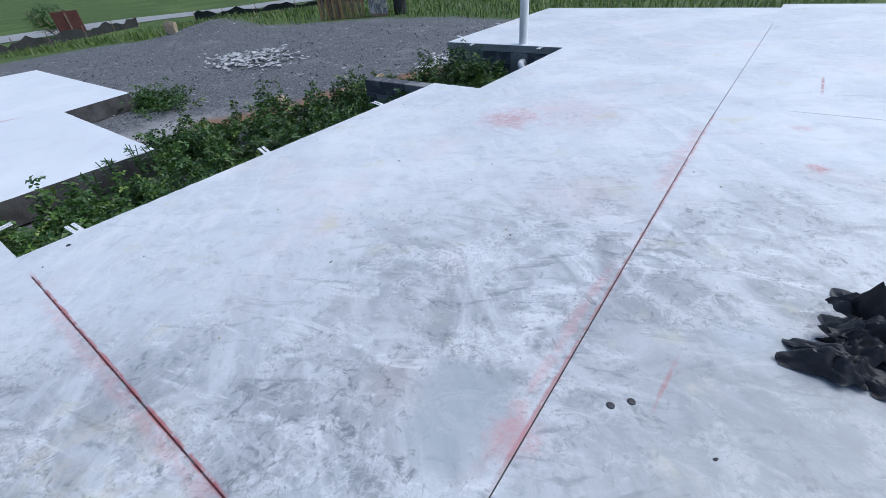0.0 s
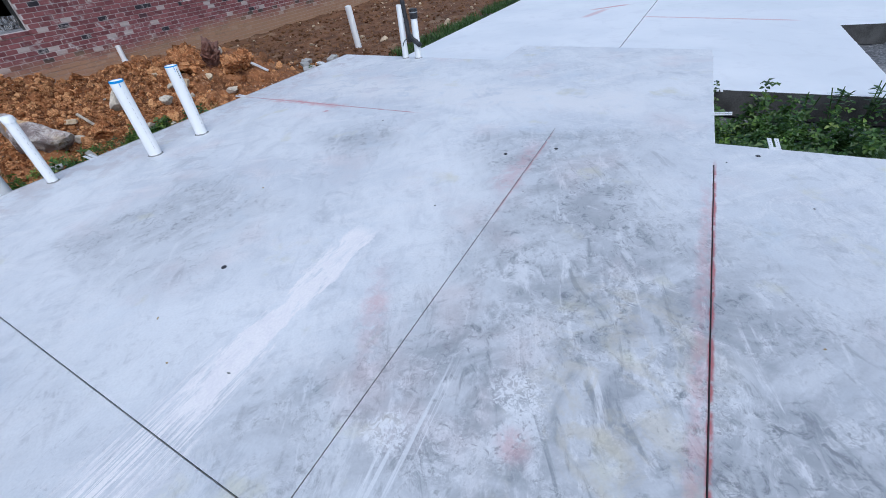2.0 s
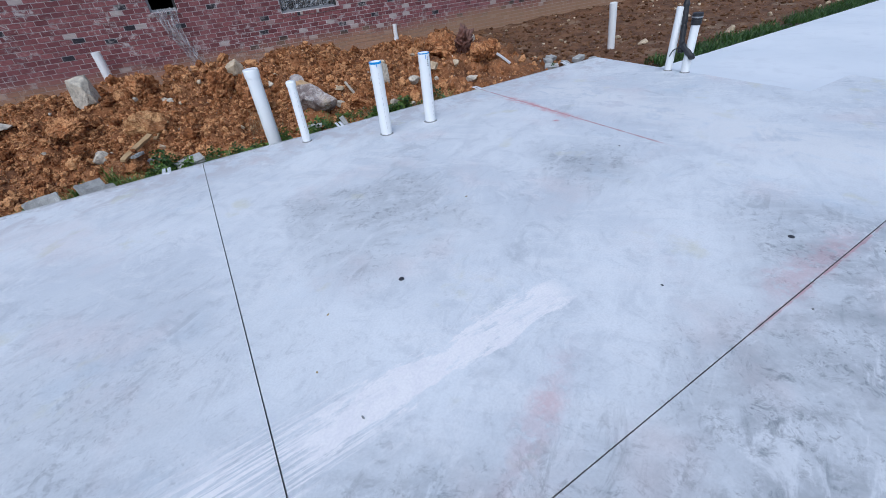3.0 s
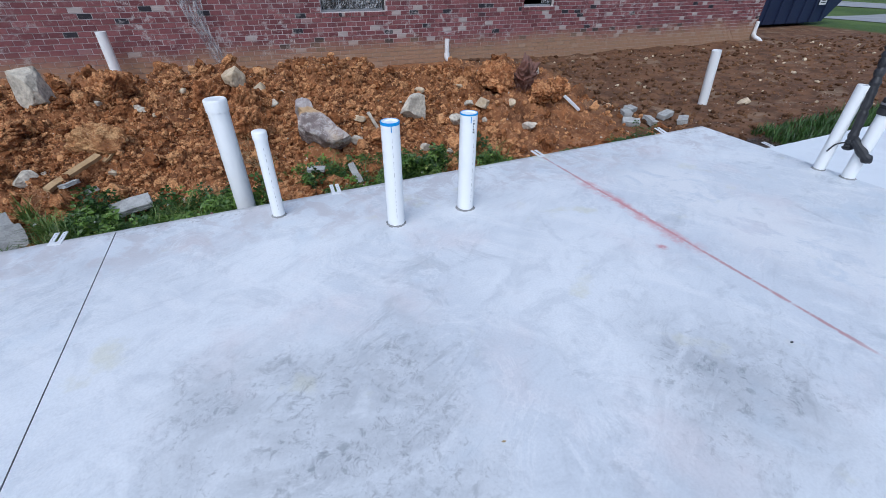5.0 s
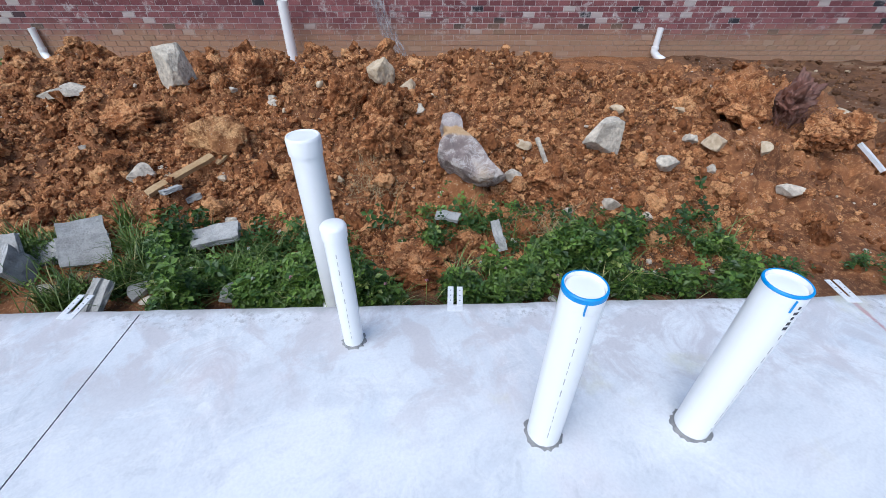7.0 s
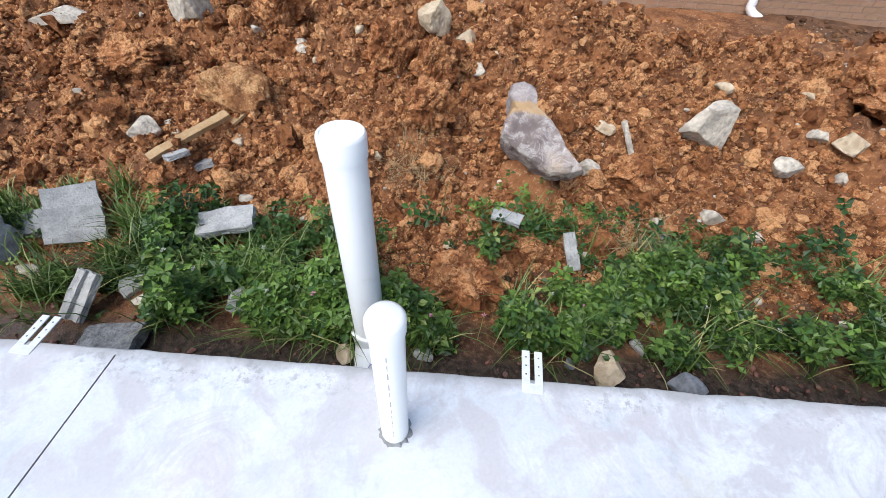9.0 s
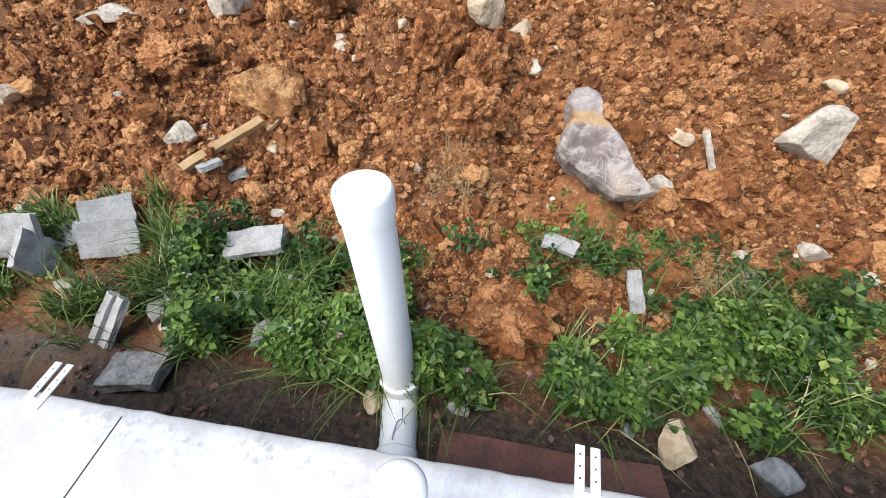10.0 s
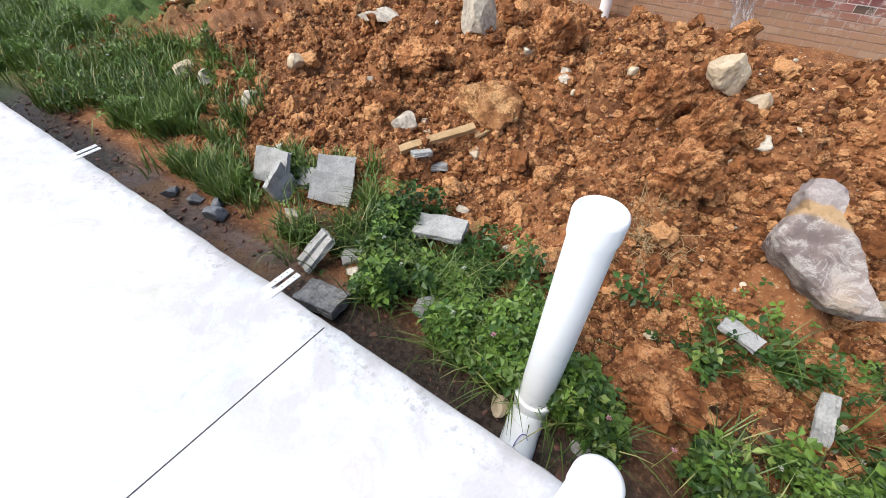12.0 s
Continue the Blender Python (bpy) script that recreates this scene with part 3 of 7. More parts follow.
def thing(name, label, category, at=(0, 0, 0), turn=0, group="", kind=""):
    ob = new(name)
    ob.matrix_basis = pose(*at, 0, 0, turn)
    return tagged(ob, label, category, group, kind)


def array_mesh(name, verts, faces, material, smooth=False):
    """A mesh object from numpy arrays of vertices and of equal-sided faces."""
    me = bpy.data.meshes.new(name)
    k = faces.shape[1]
    me.vertices.add(len(verts))
    me.vertices.foreach_set("co", np.asarray(verts, dtype=np.float32).ravel())
    me.loops.add(faces.size)
    me.loops.foreach_set("vertex_index", faces.astype(np.int32).ravel())
    me.polygons.add(len(faces))
    me.polygons.foreach_set("loop_start", np.arange(len(faces), dtype=np.int32) * k)
    me.polygons.foreach_set("use_smooth", np.full(len(faces), smooth))
    me.update()
    me.validate()
    me.materials.append(material)
    return new(name, me)


def box_bm(x0, x1, y0, y1, z0, z1, bevel=0.0, segments=1):
    bm = bmesh.new()
    bmesh.ops.create_cube(bm, size=1, matrix=Matrix.Translation(((x0 + x1) / 2, (y0 + y1) / 2, (z0 + z1) / 2)) @ Matrix.Diagonal((x1 - x0, y1 - y0, z1 - z0, 1)))
    if bevel:
        bmesh.ops.bevel(bm, geom=bm.edges[:], offset=bevel, segments=segments, affect="EDGES", profile=0.6)
    return bm


def prism_bm(outline, z0, z1):
    bm = bmesh.new()
    low = [bm.verts.new((x, y, z0)) for x, y in outline]
    high = [bm.verts.new((x, y, z1)) for x, y in outline]
    bm.faces.new(high)
    bm.faces.new(low[::-1])
    for i in range(len(low)):
        j = (i + 1) % len(low)
        bm.faces.new((low[i], low[j], high[j], high[i]))
    bmesh.ops.recalc_face_normals(bm, faces=bm.faces[:])
    return bm


def lathe_bm(profile, sides=32, start=(0, 0, 0), toward=(0, 0, 1)):
    """Turned about an axis: (radius, height) rows. A radius of 0 closes an end."""
    turn = Vector((0, 0, 1)).rotation_difference(Vector(toward)).to_matrix().to_4x4()
    m = Matrix.Translation(start) @ turn
    bm = bmesh.new()
    rings = []
    for r, h in profile:
        if r <= 1e-6:
            rings.append([bm.verts.new(m @ Vector((0, 0, h)))])
        else:
            rings.append([bm.verts.new(m @ Vector((r * math.cos(2 * math.pi * i / sides), r * math.sin(2 * math.pi * i / sides), h))) for i in range(sides)])
    for a, b in zip(rings, rings[1:]):
        for i in range(sides):
            j = (i + 1) % sides
            if len(a) == 1 and len(b) == 1:
                continue
            if len(a) == 1:
                bm.faces.new((a[0], b[i], b[j]))
            elif len(b) == 1:
                bm.faces.new((a[i], a[j], b[0]))
            else:
                bm.faces.new((a[i], a[j], b[j], b[i]))
    bmesh.ops.recalc_face_normals(bm, faces=bm.faces[:])
    return bm


def tube_bm(path, radius, sides=20, closed_ends=True, radii=None):
    """A tube along a line of points."""
    pts = [Vector(p) for p in path]
    bm = bmesh.new()
    rings = []
    side = None
    for i, p in enumerate(pts):
        d = (pts[min(i + 1, len(pts) - 1)] - pts[max(i - 1, 0)]).normalized()
        if side is None:
            side = d.orthogonal().normalized()
        side = (side - d * side.dot(d)).normalized()
        up = d.cross(side)
        r = radii[i] if radii else radius
        rings.append([bm.verts.new(p + side * (r * math.cos(2 * math.pi * k / sides)) + up * (r * math.sin(2 * math.pi * k / sides))) for k in range(sides)])
    for a, b in zip(rings, rings[1:]):
        for k in range(sides):
            j = (k + 1) % sides
            bm.faces.new((a[k], a[j], b[j], b[k]))
    if closed_ends:
        bm.faces.new(rings[0][::-1])
        bm.faces.new(rings[-1])
    bmesh.ops.recalc_face_normals(bm, faces=bm.faces[:])
    return bm


def bend(points, steps=6):
    """A smooth line through points (Catmull-Rom)."""
    p = [Vector(q) for q in points]
    p = [2 * p[0] - p[1]] + p + [2 * p[-1] - p[-2]]
    out = []
    for i in range(1, len(p) - 2):
        for k in range(steps):
            t = k / steps
            out.append(0.5 * ((2 * p[i]) + (p[i + 1] - p[i - 1]) * t + (2 * p[i - 1] - 5 * p[i] + 4 * p[i + 1] - p[i + 2]) * t * t
                              + (3 * p[i] - 3 * p[i + 1] + p[i + 2] - p[i - 1]) * t ** 3))
    out.append(p[-2])
    return out


def rock_bm(size, seed, cuts=9, rough=0.06, detail=3, lumps=0.0, near=(0.55, 0.85), crack=0.0):
    """An angular stone: a ball cut by planes, then weathered."""
    rnd = random.Random(seed)
    bm = bmesh.new()
    bmesh.ops.create_icosphere(bm, subdivisions=detail, radius=1.0)
    planes = []
    for _ in range(cuts):
        d = Vector((rnd.gauss(0, 1), rnd.gauss(0, 1), rnd.gauss(0, 1))).normalized()
        planes.append((d, rnd.uniform(*near)))
    shift = Vector((rnd.uniform(-50, 50), rnd.uniform(-50, 50), rnd.uniform(-50, 50)))
    for v in bm.verts:
        for d, k in planes:
            over = v.co.dot(d) - k
            if over > 0:
                v.co -= d * over
        q = v.co + shift
        split = 0.0
        if crack:
            for k, depth in ((1.9, 1.0), (4.2, 0.5)):
                d = noise.voronoi(q * k)[0]
                split -= crack * depth * max(0.0, 1 - (d[1] - d[0]) / 0.22)
        v.co *= 1 + rough * noise.fractal(q * 2.2, 1.0, 2.0, 4) + lumps * abs(noise.noise(q * 3.5)) + split
        v.co = Vector((v.co.x * size[0] * 0.54, v.co.y * size[1] * 0.54, v.co.z * size[2] * 0.54))
    return bm


def lattice(ix, iy, seed):
    h = (ix.astype(np.int64) * 374761393 + iy.astype(np.int64) * 668265263 + seed * 974634777) & 0x7FFFFFFF
    h = ((h ^ (h >> 13)) * 1274126177) & 0x7FFFFFFF
    return ((h ^ (h >> 16)) & 0xFFFF) / 65535.0


def field(x, y, size, seed):
    """Smooth random heights, 0 to 1, with features of that size."""
    u, v = x / size, y / size
    i, j = np.floor(u), np.floor(v)
    a, b = u - i, v - j
    a, b = a * a * (3 - 2 * a), b * b * (3 - 2 * b)
    return (lattice(i, j, seed) * (1 - a) * (1 - b) + lattice(i + 1, j, seed) * a * (1 - b)
            + lattice(i, j + 1, seed) * (1 - a) * b + lattice(i + 1, j + 1, seed) * a * b)


def layers(x, y, size, seed, count=4, gain=0.5):
    total, amount, weight = 0, 0, 1
    for k in range(count):
        total = total + weight * field(x, y, size / 2 ** k, seed + k)
        amount += weight
        weight *= gain
    return total / amount


def clods(x, y, size, seed, share=0.6):
    """Rounded lumps of about that size strewn over the plan: their heights."""
    i, j = np.floor(x / size), np.floor(y / size)
    top = np.zeros_like(x)
    for a in (-1, 0, 1):
        for b in (-1, 0, 1):
            ci, cj = i + a, j + b
            px, py = (ci + lattice(ci, cj, seed)) * size, (cj + lattice(ci, cj, seed + 7)) * size
            r = size * (0.35 + 0.5 * lattice(ci, cj, seed + 13))
            live = lattice(ci, cj, seed + 19) < share
            stretch = 0.7 + 0.6 * lattice(ci, cj, seed + 23)
            d2 = ((x - px) * stretch) ** 2 + ((y - py) / stretch) ** 2
            top = np.maximum(top, np.where(live, np.sqrt(np.maximum(r * r - d2, 0)), 0))
    return top


def ramp(v, lo, hi):
    t = np.clip((v - lo) / (hi - lo), 0, 1)
    return t * t * (3 - 2 * t)


def ground_height(x, y):
    """Height of the site's ground: clay bank, muddy strip, yard and the lower road beyond."""
    x, y = np.asarray(x, float), np.asarray(y, float)
    south = ramp(y, -4.6, -5.0)
    z = -0.78 + 0.05 * layers(x, y, 3.0, 5)
    z = z + south * (0.26 + 0.06 * (layers(x, y, 2.0, 11) - 0.5) - 0.06 * ramp(x, -6, -9))
    z = z - 0.75 * ramp(x, -18, -40) * (1 - 0.8 * south) - 0.3 * ramp(y, 14, 30)
    # bank of dug clay
    wig = 0.5 * (layers(x, y * 0.2, 1.6, 21) - 0.5)
    foot = -5.85 - 0.10 * ramp(x, 0, 3)
    front = ramp(y + wig * 0.6, foot, foot - 2.3)
    rear = ramp(y + wig, -10.5, -8.5)
    along = ramp(x + wig, -6.9, -4.9) * (1 - 0.55 * ramp(x, 2.5, 6.0))
    crest = 0.68 - 0.20 * ramp(x, -1.8, -3.4) + 0.20 * (layers(x, y, 1.3, 31) - 0.5)
    heap = front * rear * along
    z = z + heap * crest
    heap_mask = ramp(heap, 0.02, 0.25)
    loose = heap_mask * (0.6 + 0.8 * layers(x, y, 0.9, 41))
    near = ramp(y, -5.3, -5.7) * ramp(x, -9, -6) * ramp(y, -11.6, -10.5)
    z = z + loose * (0.72 * clods(x, y, 0.34, 51, 0.3) + 0.75 * clods(x, y, 0.15, 61, 0.55) + 0.8 * clods(x, y, 0.075, 71, 0.7) - 0.05)
    z = z + near * 0.35 * clods(x, y, 0.09, 81, 0.45) + 0.03 * near * layers(x, y, 0.12, 91, 3)
    flat_dirt = south * ramp(x, -5, -7) * ramp(x, -24, -18)
    z = z + flat_dirt * (0.10 * (layers(x, y, 1.1, 101) - 0.5) + 0.4 * clods(x, y, 0.16, 111, 0.25))
    # rutted mound by the house wall and gravel mound in the yard
    z = z + south * ramp(y, -11.0, -11.7) * ramp(x, -18, -15) * 0.10 * layers(x, y, 0.5, 121)
    z = z + 0.5 * np.exp(-(((x + 20.5) / 1.7) ** 2 + ((y - 11.3) / 2.4) ** 2))
    yard = ramp(y, -4.0, -3.0) * ramp(x, -3, -4) * ramp(x, -26, -24)
    z = z + yard * 0.025 * layers(x, y, 0.2, 131, 3)
    return z


def clear_of_slabs(x, y):
    main = ((x > -5.6) & (y > -4.95) & (y < 0.3)) | ((x > -6.3) & (y > -2.25) & (y < 0.3)) | ((x > -3.36) & (y > 0.2) & (y < 5)) | ((x > -2.62) & (y > 4.9) & (y < 13)) | ((x > -5.1) & (y > 7.5) & (y < 13))
    garage = ((x > -17.6) & (x < -5.5) & (y > -4.95) & (y < 2.2)) | ((x > -16.5) & (x < -10.2) & (y > 2) & (y < 3.45))
    return ~(main | garage)


def lines(*spans):
    """Grid lines from (start, end, step) spans."""
    out = []
    for a, b, s in spans:
        out.extend(np.linspace(a, b, max(1, int(round((b - a) / s))), endpoint=False))
    out.append(spans[-1][1])
    return np.array(out)


# ---- ground: one sheet to the horizon ----
gx = lines((-900, -80, 90), (-80, -28, 2.0), (-28, -9, 0.22), (-9, -6.2, 0.07), (-6.2, 3.4, 0.026), (3.4, 6.5, 0.06), (6.5, 14, 0.5), (14, 80, 8), (80, 900, 90))
gy = lines((-900, -80, 90), (-80, -22, 6), (-22, -12, 0.5), (-12, -9.2, 0.055), (-9.2, -5.05, 0.026), (-5.05, -4.6, 0.09), (-4.6, 17, 0.2), (17, 40, 1.2), (40, 100, 8), (100, 900, 90))
X, Y = np.meshgrid(gx, gy, indexing="ij")
Z = ground_height(X, Y)
nx, ny = len(gx), len(gy)
idx = np.arange(nx * ny).reshape(nx, ny)
quads = np.stack([idx[:-1, :-1], idx[1:, :-1], idx[1:, 1:], idx[:-1, 1:]], -1).reshape(-1, 4)
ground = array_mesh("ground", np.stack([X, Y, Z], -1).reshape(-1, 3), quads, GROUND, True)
tagged(ground, "rough building-site ground of red clay, dark gravel and grass", "ground", kind="structure")


# ---- concrete slabs ----
MAIN = [(-5.62, -5.015), (9.0, -5.015), (9.0, 12.95), (0.08, 12.95), (0.08, 12.40), (-5.1, 12.40), (-5.04, 7.58), (-2.62, 7.60),
        (-2.62, 4.97), (-3.36, 4.97), (-3.36, 0.29), (-6.25, 0.24), (-6.36, -2.22), (-5.52, -2.24)]
GARAGE_LINE = [(-5.60, -4.93), (-5.50, -2.30), (-6.20, -2.20), (-6.05, 0.3), (-6.05, 2.16), (-9.90, 2.18), (-10.15, 3.40), (-16.45, 3.35),
               (-16.45, 1.25), (-17.45, 1.22), (-17.3, -2.78), (-16.9, -2.78), (-16.9, -4.85)]
SAW_CUTS = [((-0.126, -4.988), (0.0, -1.3), 0.006), ((0.0, -1.3), (0.06, 0.8), 0.006), ((0.06, 0.8), (0.03, 4.6), 0.006), ((0.03, 4.6), (0.09, 10.4), 0.006),
            ((-3.36, -0.92), (0.05, -0.90), 0.005), ((-2.98, 0.285), (3.0, 0.30), 0.007)]


def ragged(outline, step=0.06, amount=0.003):
    """The outline with slightly uneven, chipped edges."""
    out = []
    rnd = random.Random(4)
    for (x0, y0), (x1, y1) in zip(outline, outline[1:] + outline[:1]):
        d = math.hypot(x1 - x0, y1 - y0)
        k = max(1, int(d / step))
        for i in range(k):
            t = i / k
            w = 0 if i == 0 else rnd.gauss(0, amount) * 0.5 - (rnd.random() < 0.08) * 0.005
            out.append((x0 + (x1 - x0) * t + w * (y0 - y1) / d * 1.0, y0 + (y1 - y0) * t + w * (x1 - x0) / d))
    return out


def cut_grooves(ob, cuts, top):
    """Saw cuts 25 mm deep."""
    bm = bmesh.new()
    for (x0, y0), (x1, y1), w in cuts:
        d = math.hypot(x1 - x0, y1 - y0)
        m = Matrix.Translation(((x0 + x1) / 2, (y0 + y1) / 2, top)) @ Matrix.Rotation(math.atan2(y1 - y0, x1 - x0), 4, "Z") @ Matrix.Diagonal((d, w, 0.05, 1))
        bmesh.ops.create_cube(bm, size=1, matrix=m)
    cutter = mesh_object("cutter", bm, GROUT)
    mod = ob.modifiers.new("cut", "BOOLEAN")
    mod.operation, mod.solver, mod.object, mod.use_self = "DIFFERENCE", "EXACT", cutter, True
    me = bpy.data.meshes.new_from_object(ob.evaluated_get(bpy.context.evaluated_depsgraph_get()))
    ob.modifiers.clear()
    ob.data = me
    bpy.data.objects.remove(cutter)


def slab(name, outline, top, depth, material, label, cuts=(), side=None):
    bm = prism_bm(ragged(outline), top - depth, top)
    top_edges = [e for e in bm.edges if all(abs(v.co.z - top) < 1e-5 for v in e.verts)]
    bmesh.ops.bevel(bm, geom=top_edges, offset=0.007, segments=2, affect="EDGES", profile=0.5)
    ob = mesh_object(name, bm, material)
    ob.data.materials.append(side or EDGE_CONCRETE)
    if cuts:
        cut_grooves(ob, cuts, top)
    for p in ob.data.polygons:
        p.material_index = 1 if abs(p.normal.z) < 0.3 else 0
    return tagged(ob, label, "floor", kind="structure")


slab("floor_1", MAIN, 0.0, 0.12, SLAB, "mottled pale concrete house slab with saw cuts and red chalk lines", SAW_CUTS)
# the side faces carry painted shade, much darker than the top
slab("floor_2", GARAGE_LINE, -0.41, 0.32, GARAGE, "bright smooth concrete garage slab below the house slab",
     [((-6.0, -1.12), (-13.5, -0.95), 0.012)], SHADED_EDGE)

# footing wall of concrete blocks under the house slab: poured grout core with a face of blocks where it shows
core = mesh_object("trim", prism_bm([(x, y) for x, y in [(-5.60, -4.995), (8.98, -4.995), (8.98, 12.9), (0.12, 12.9), (0.12, 12.36), (-5.0, 12.36), (-4.94, 7.80), (-2.40, 7.80),
                                     (-2.40, 4.95), (-3.16, 4.95), (-3.16, 0.27), (-6.2, 0.22), (-6.3, -2.2), (-5.5, -2.2)]], -1.2, -0.121), EDGE_CONCRETE)
tagged(core, "rough grey concrete footing under the house slab", "foundation", kind="structure")


def block_wall(name, label, x0, x1, y0, y1, z1, courses, along="x"):
    wall = thing(name, label, "block wall", (0, 0, 0))
    part("mortar", box_bm(x0 + 0.012, x1 - 0.012, y0 + 0.012, y1 - 0.012, z1 - courses * 0.2 - 0.2, z1 - 0.006), GROUT, wall)
    shared = {}
    for c in range(courses):
        zt = z1 - c * 0.2
        run0, run1 = (x0, x1) if along == "x" else (y0, y1)
        s = run0 - (0.2 if c % 2 else 0.0)
        while s < run1 - 0.03:
            a, b = max(s, run0), min(s + 0.4, run1)
            s += 0.4
            if b - a < 0.05:
                continue
            key = round(b - a, 3)
            if key not in shared:
                half = (b - a) / 2 - 0.005
                deep = ((y1 - y0) if along == "x" else (x1 - x0)) / 2
                bm = box_bm(-half, half, -deep, deep, -0.095, 0.095, 0.006)
                me = bpy.data.meshes.new("block")
                bm.to_mesh(me)
                bm.free()
                me.materials.append(BLOCK)
                shared[key] = me
            ob = new("block", shared[key])
            ob.parent = wall
            if along == "x":
                ob.matrix_basis = pose((a + b) / 2, (y0 + y1) / 2, zt - 0.1)
            else:
                ob.matrix_basis = pose((x0 + x1) / 2, (a + b) / 2, zt - 0.1, 0, 0, 90)
    return wall


block_wall("block_wall", "grey concrete block footing wall under the slab edge", -5.02, -2.64, 7.60, 7.79, -0.122, 4)
block_wall("block_wall", "short stub of grey concrete blocks beside the slab notch", -4.56, -3.37, 4.78, 4.97, -0.004, 4)
block_wall("block_wall", "grey concrete block footing wall facing the weedy notch", -3.34, -3.15, 0.30, 4.76, -0.122, 4, "y")


# ---- pipes ----
def stub_pipe(name, label, at, height, radius, cap="open", lean=(0, 0), rim=0.0, text=None):
    top = thing(name, label, "pipe", at, group="white plumbing stubs through the slab")
    d = Vector((lean[0], lean[1], height)).normalized()
    if cap == "open":
        prof = [(radius, -0.1), (radius, height - 0.003), (radius - 0.003, height), (radius - 0.006, height), (radius - 0.007, height - 0.02), (0, height - 0.02)]
    else:
        prof = [(radius, -0.1), (radius, height - 0.01)]
    part("pipe_wall", lathe_bm(prof, 36, toward=d), PVC, top, smooth=False)
    if cap == "open":
        part("test_plug", lathe_bm([(0, height - 0.008), (radius * 0.5, height - 0.006), (radius - 0.008, height - 0.012), (radius - 0.008, height - 0.03)], 32, toward=d), PVC, top, "white flat test plug")
    if cap == "dome":
        r = radius + 0.004
        part("cap", lathe_bm([(radius, height - 0.055), (r, height - 0.053), (r + 0.001, height - 0.012), (r - 0.003, height - 0.004), (r * 0.75, height + 0.001), (0, height + 0.003)], 36, toward=d), PVC, top, "white push-on cap")
    if rim:
        part("rim", lathe_bm([(radius + 0.0008, height - rim), (radius + 0.0015, height - rim + 0.001), (radius + 0.0015, height - 0.001), (radius - 0.001, height + 0.0016), (radius - 0.0045, height + 0.0016), (radius - 0.0045, height - 0.004)], 36, toward=d), BLUE, top, "blue primer smeared round the rim")
        part("drip", tube_bm([(0.012, radius + 0.0006, height - 0.012), (0.013, radius + 0.0012, height - 0.035), (0.012, radius + 0.0006, height - 0.05)], 0.0025, 8), BLUE, top, "blue primer drip")
    rnd = random.Random(int(at[0] * 100))
    bm = bmesh.new()
    for i in range(40):
        a0, a1 = 2 * math.pi * i / 40, 2 * math.pi * (i + 1) / 40
        r0, r1 = radius + rnd.uniform(0.003, 0.016), radius + rnd.uniform(0.003, 0.016)
        if i:
            r0 = last
        last = r1 if i < 39 else first
        if i == 0:
            first = r0
        quad = [(radius - 0.002, a0, 0.012), (r0, a0, 0.0), (last, a1, 0.0), (radius - 0.002, a1, 0.012)]
        bm.faces.new([bm.verts.new((r * math.cos(a), r * math.sin(a), z)) for r, a, z in quad])
    bmesh.ops.remove_doubles(bm, verts=bm.verts[:], dist=1e-5)
    part("grout_collar", bm, GROUT, top, "rough grey grout round the foot")
    if text is not None:
        dashes = random.Random(int(height * 1000))
        z = height * 0.10
        while z < height * 0.86:
            long = dashes.uniform(0.012, 0.030)
            wide = dashes.uniform(0.0007, 0.0014)
            dash = part("printed_mark", box_bm(-wide, wide, radius - 0.001, radius + 0.0006, z, z + long), PALE_INK, top)
            dash.matrix_basis = Matrix.Rotation(radians(text), 4, "Z")
            z += long + dashes.uniform(0.006, 0.03)
    return top


p3 = stub_pipe("drain_pipe", "white plastic drain stub with a blue rim in the slab", (-1.823, -4.378, 0), 0.688, 0.0565, rim=0.016, text=-10)
p4 = stub_pipe("drain_pipe", "white plastic drain stub with blue rim and dark printing", (-2.348, -4.385, 0), 0.676, 0.0565, rim=0.007, text=14)
for i, (wide, tall) in enumerate(((0.006, 0.010), (0.005, 0.010), (0.003, 0.011), (0.006, 0.009), (0.003, 0.010))):
    mark = part("printed_mark", box_bm(-wide, wide, 0.0555, 0.0572, 0.56 + 0.0185 * i, 0.56 + 0.0185 * i + tall), INK, p4, "small dark printed mark")
    mark.matrix_basis = Matrix.Rotation(radians(8), 4, "Z")
stub_pipe("vent_pipe", "thin white plastic stub with a push-on cap in the slab", (-1.113, -4.808, 0), 0.594, 0.041, cap="dome", text=5)
stub_pipe("conduit_pipe", "plain white plastic stub at the slab corner", (-5.50, -3.77, 0), 0.70, 0.044, cap="open")
wrapped = stub_pipe("conduit_pipe", "white conduit stub with a black coupling and taped cable", (-5.52, -3.56, 0), 0.58, 0.047, cap="plain")
part("coupling", lathe_bm([(0.047, 0.52), (0.056, 0.525), (0.056, 0.57), (0.052, 0.575), (0.057, 0.58), (0.057, 0.64), (0.05, 0.645), (0, 0.645)], 30), BLACK_FILM, wrapped, "black rubber coupling")
part("clamp_band", lathe_bm([(0.057, 0.595), (0.0595, 0.597), (0.0595, 0.608), (0.057, 0.61)], 30), ALLOY, wrapped, "steel clamp band")
rr = random.Random(8)
cable = bend([(0.02, -0.10, 0.22), (0.03, -0.10, 0.30), (0.015, -0.125, 0.5), (0.0, -0.16, 0.72), (-0.02, -0.19, 0.9), (-0.03, -0.20, 1.02)], 9)
part("taped_cable", tube_bm(cable, 0.03, 14, radii=[0.032 + 0.009 * math.sin(i * 1.9) * rr.random() for i in range(len(cable))]), BLACK_FILM, wrapped, "cable bundle wrapped in creased black tape")
part("white_sleeve", tube_bm([(-0.03, -0.20, 1.02), (-0.04, -0.205, 1.16)], 0.022, 16), PVC, wrapped, "white sleeve above the tape")
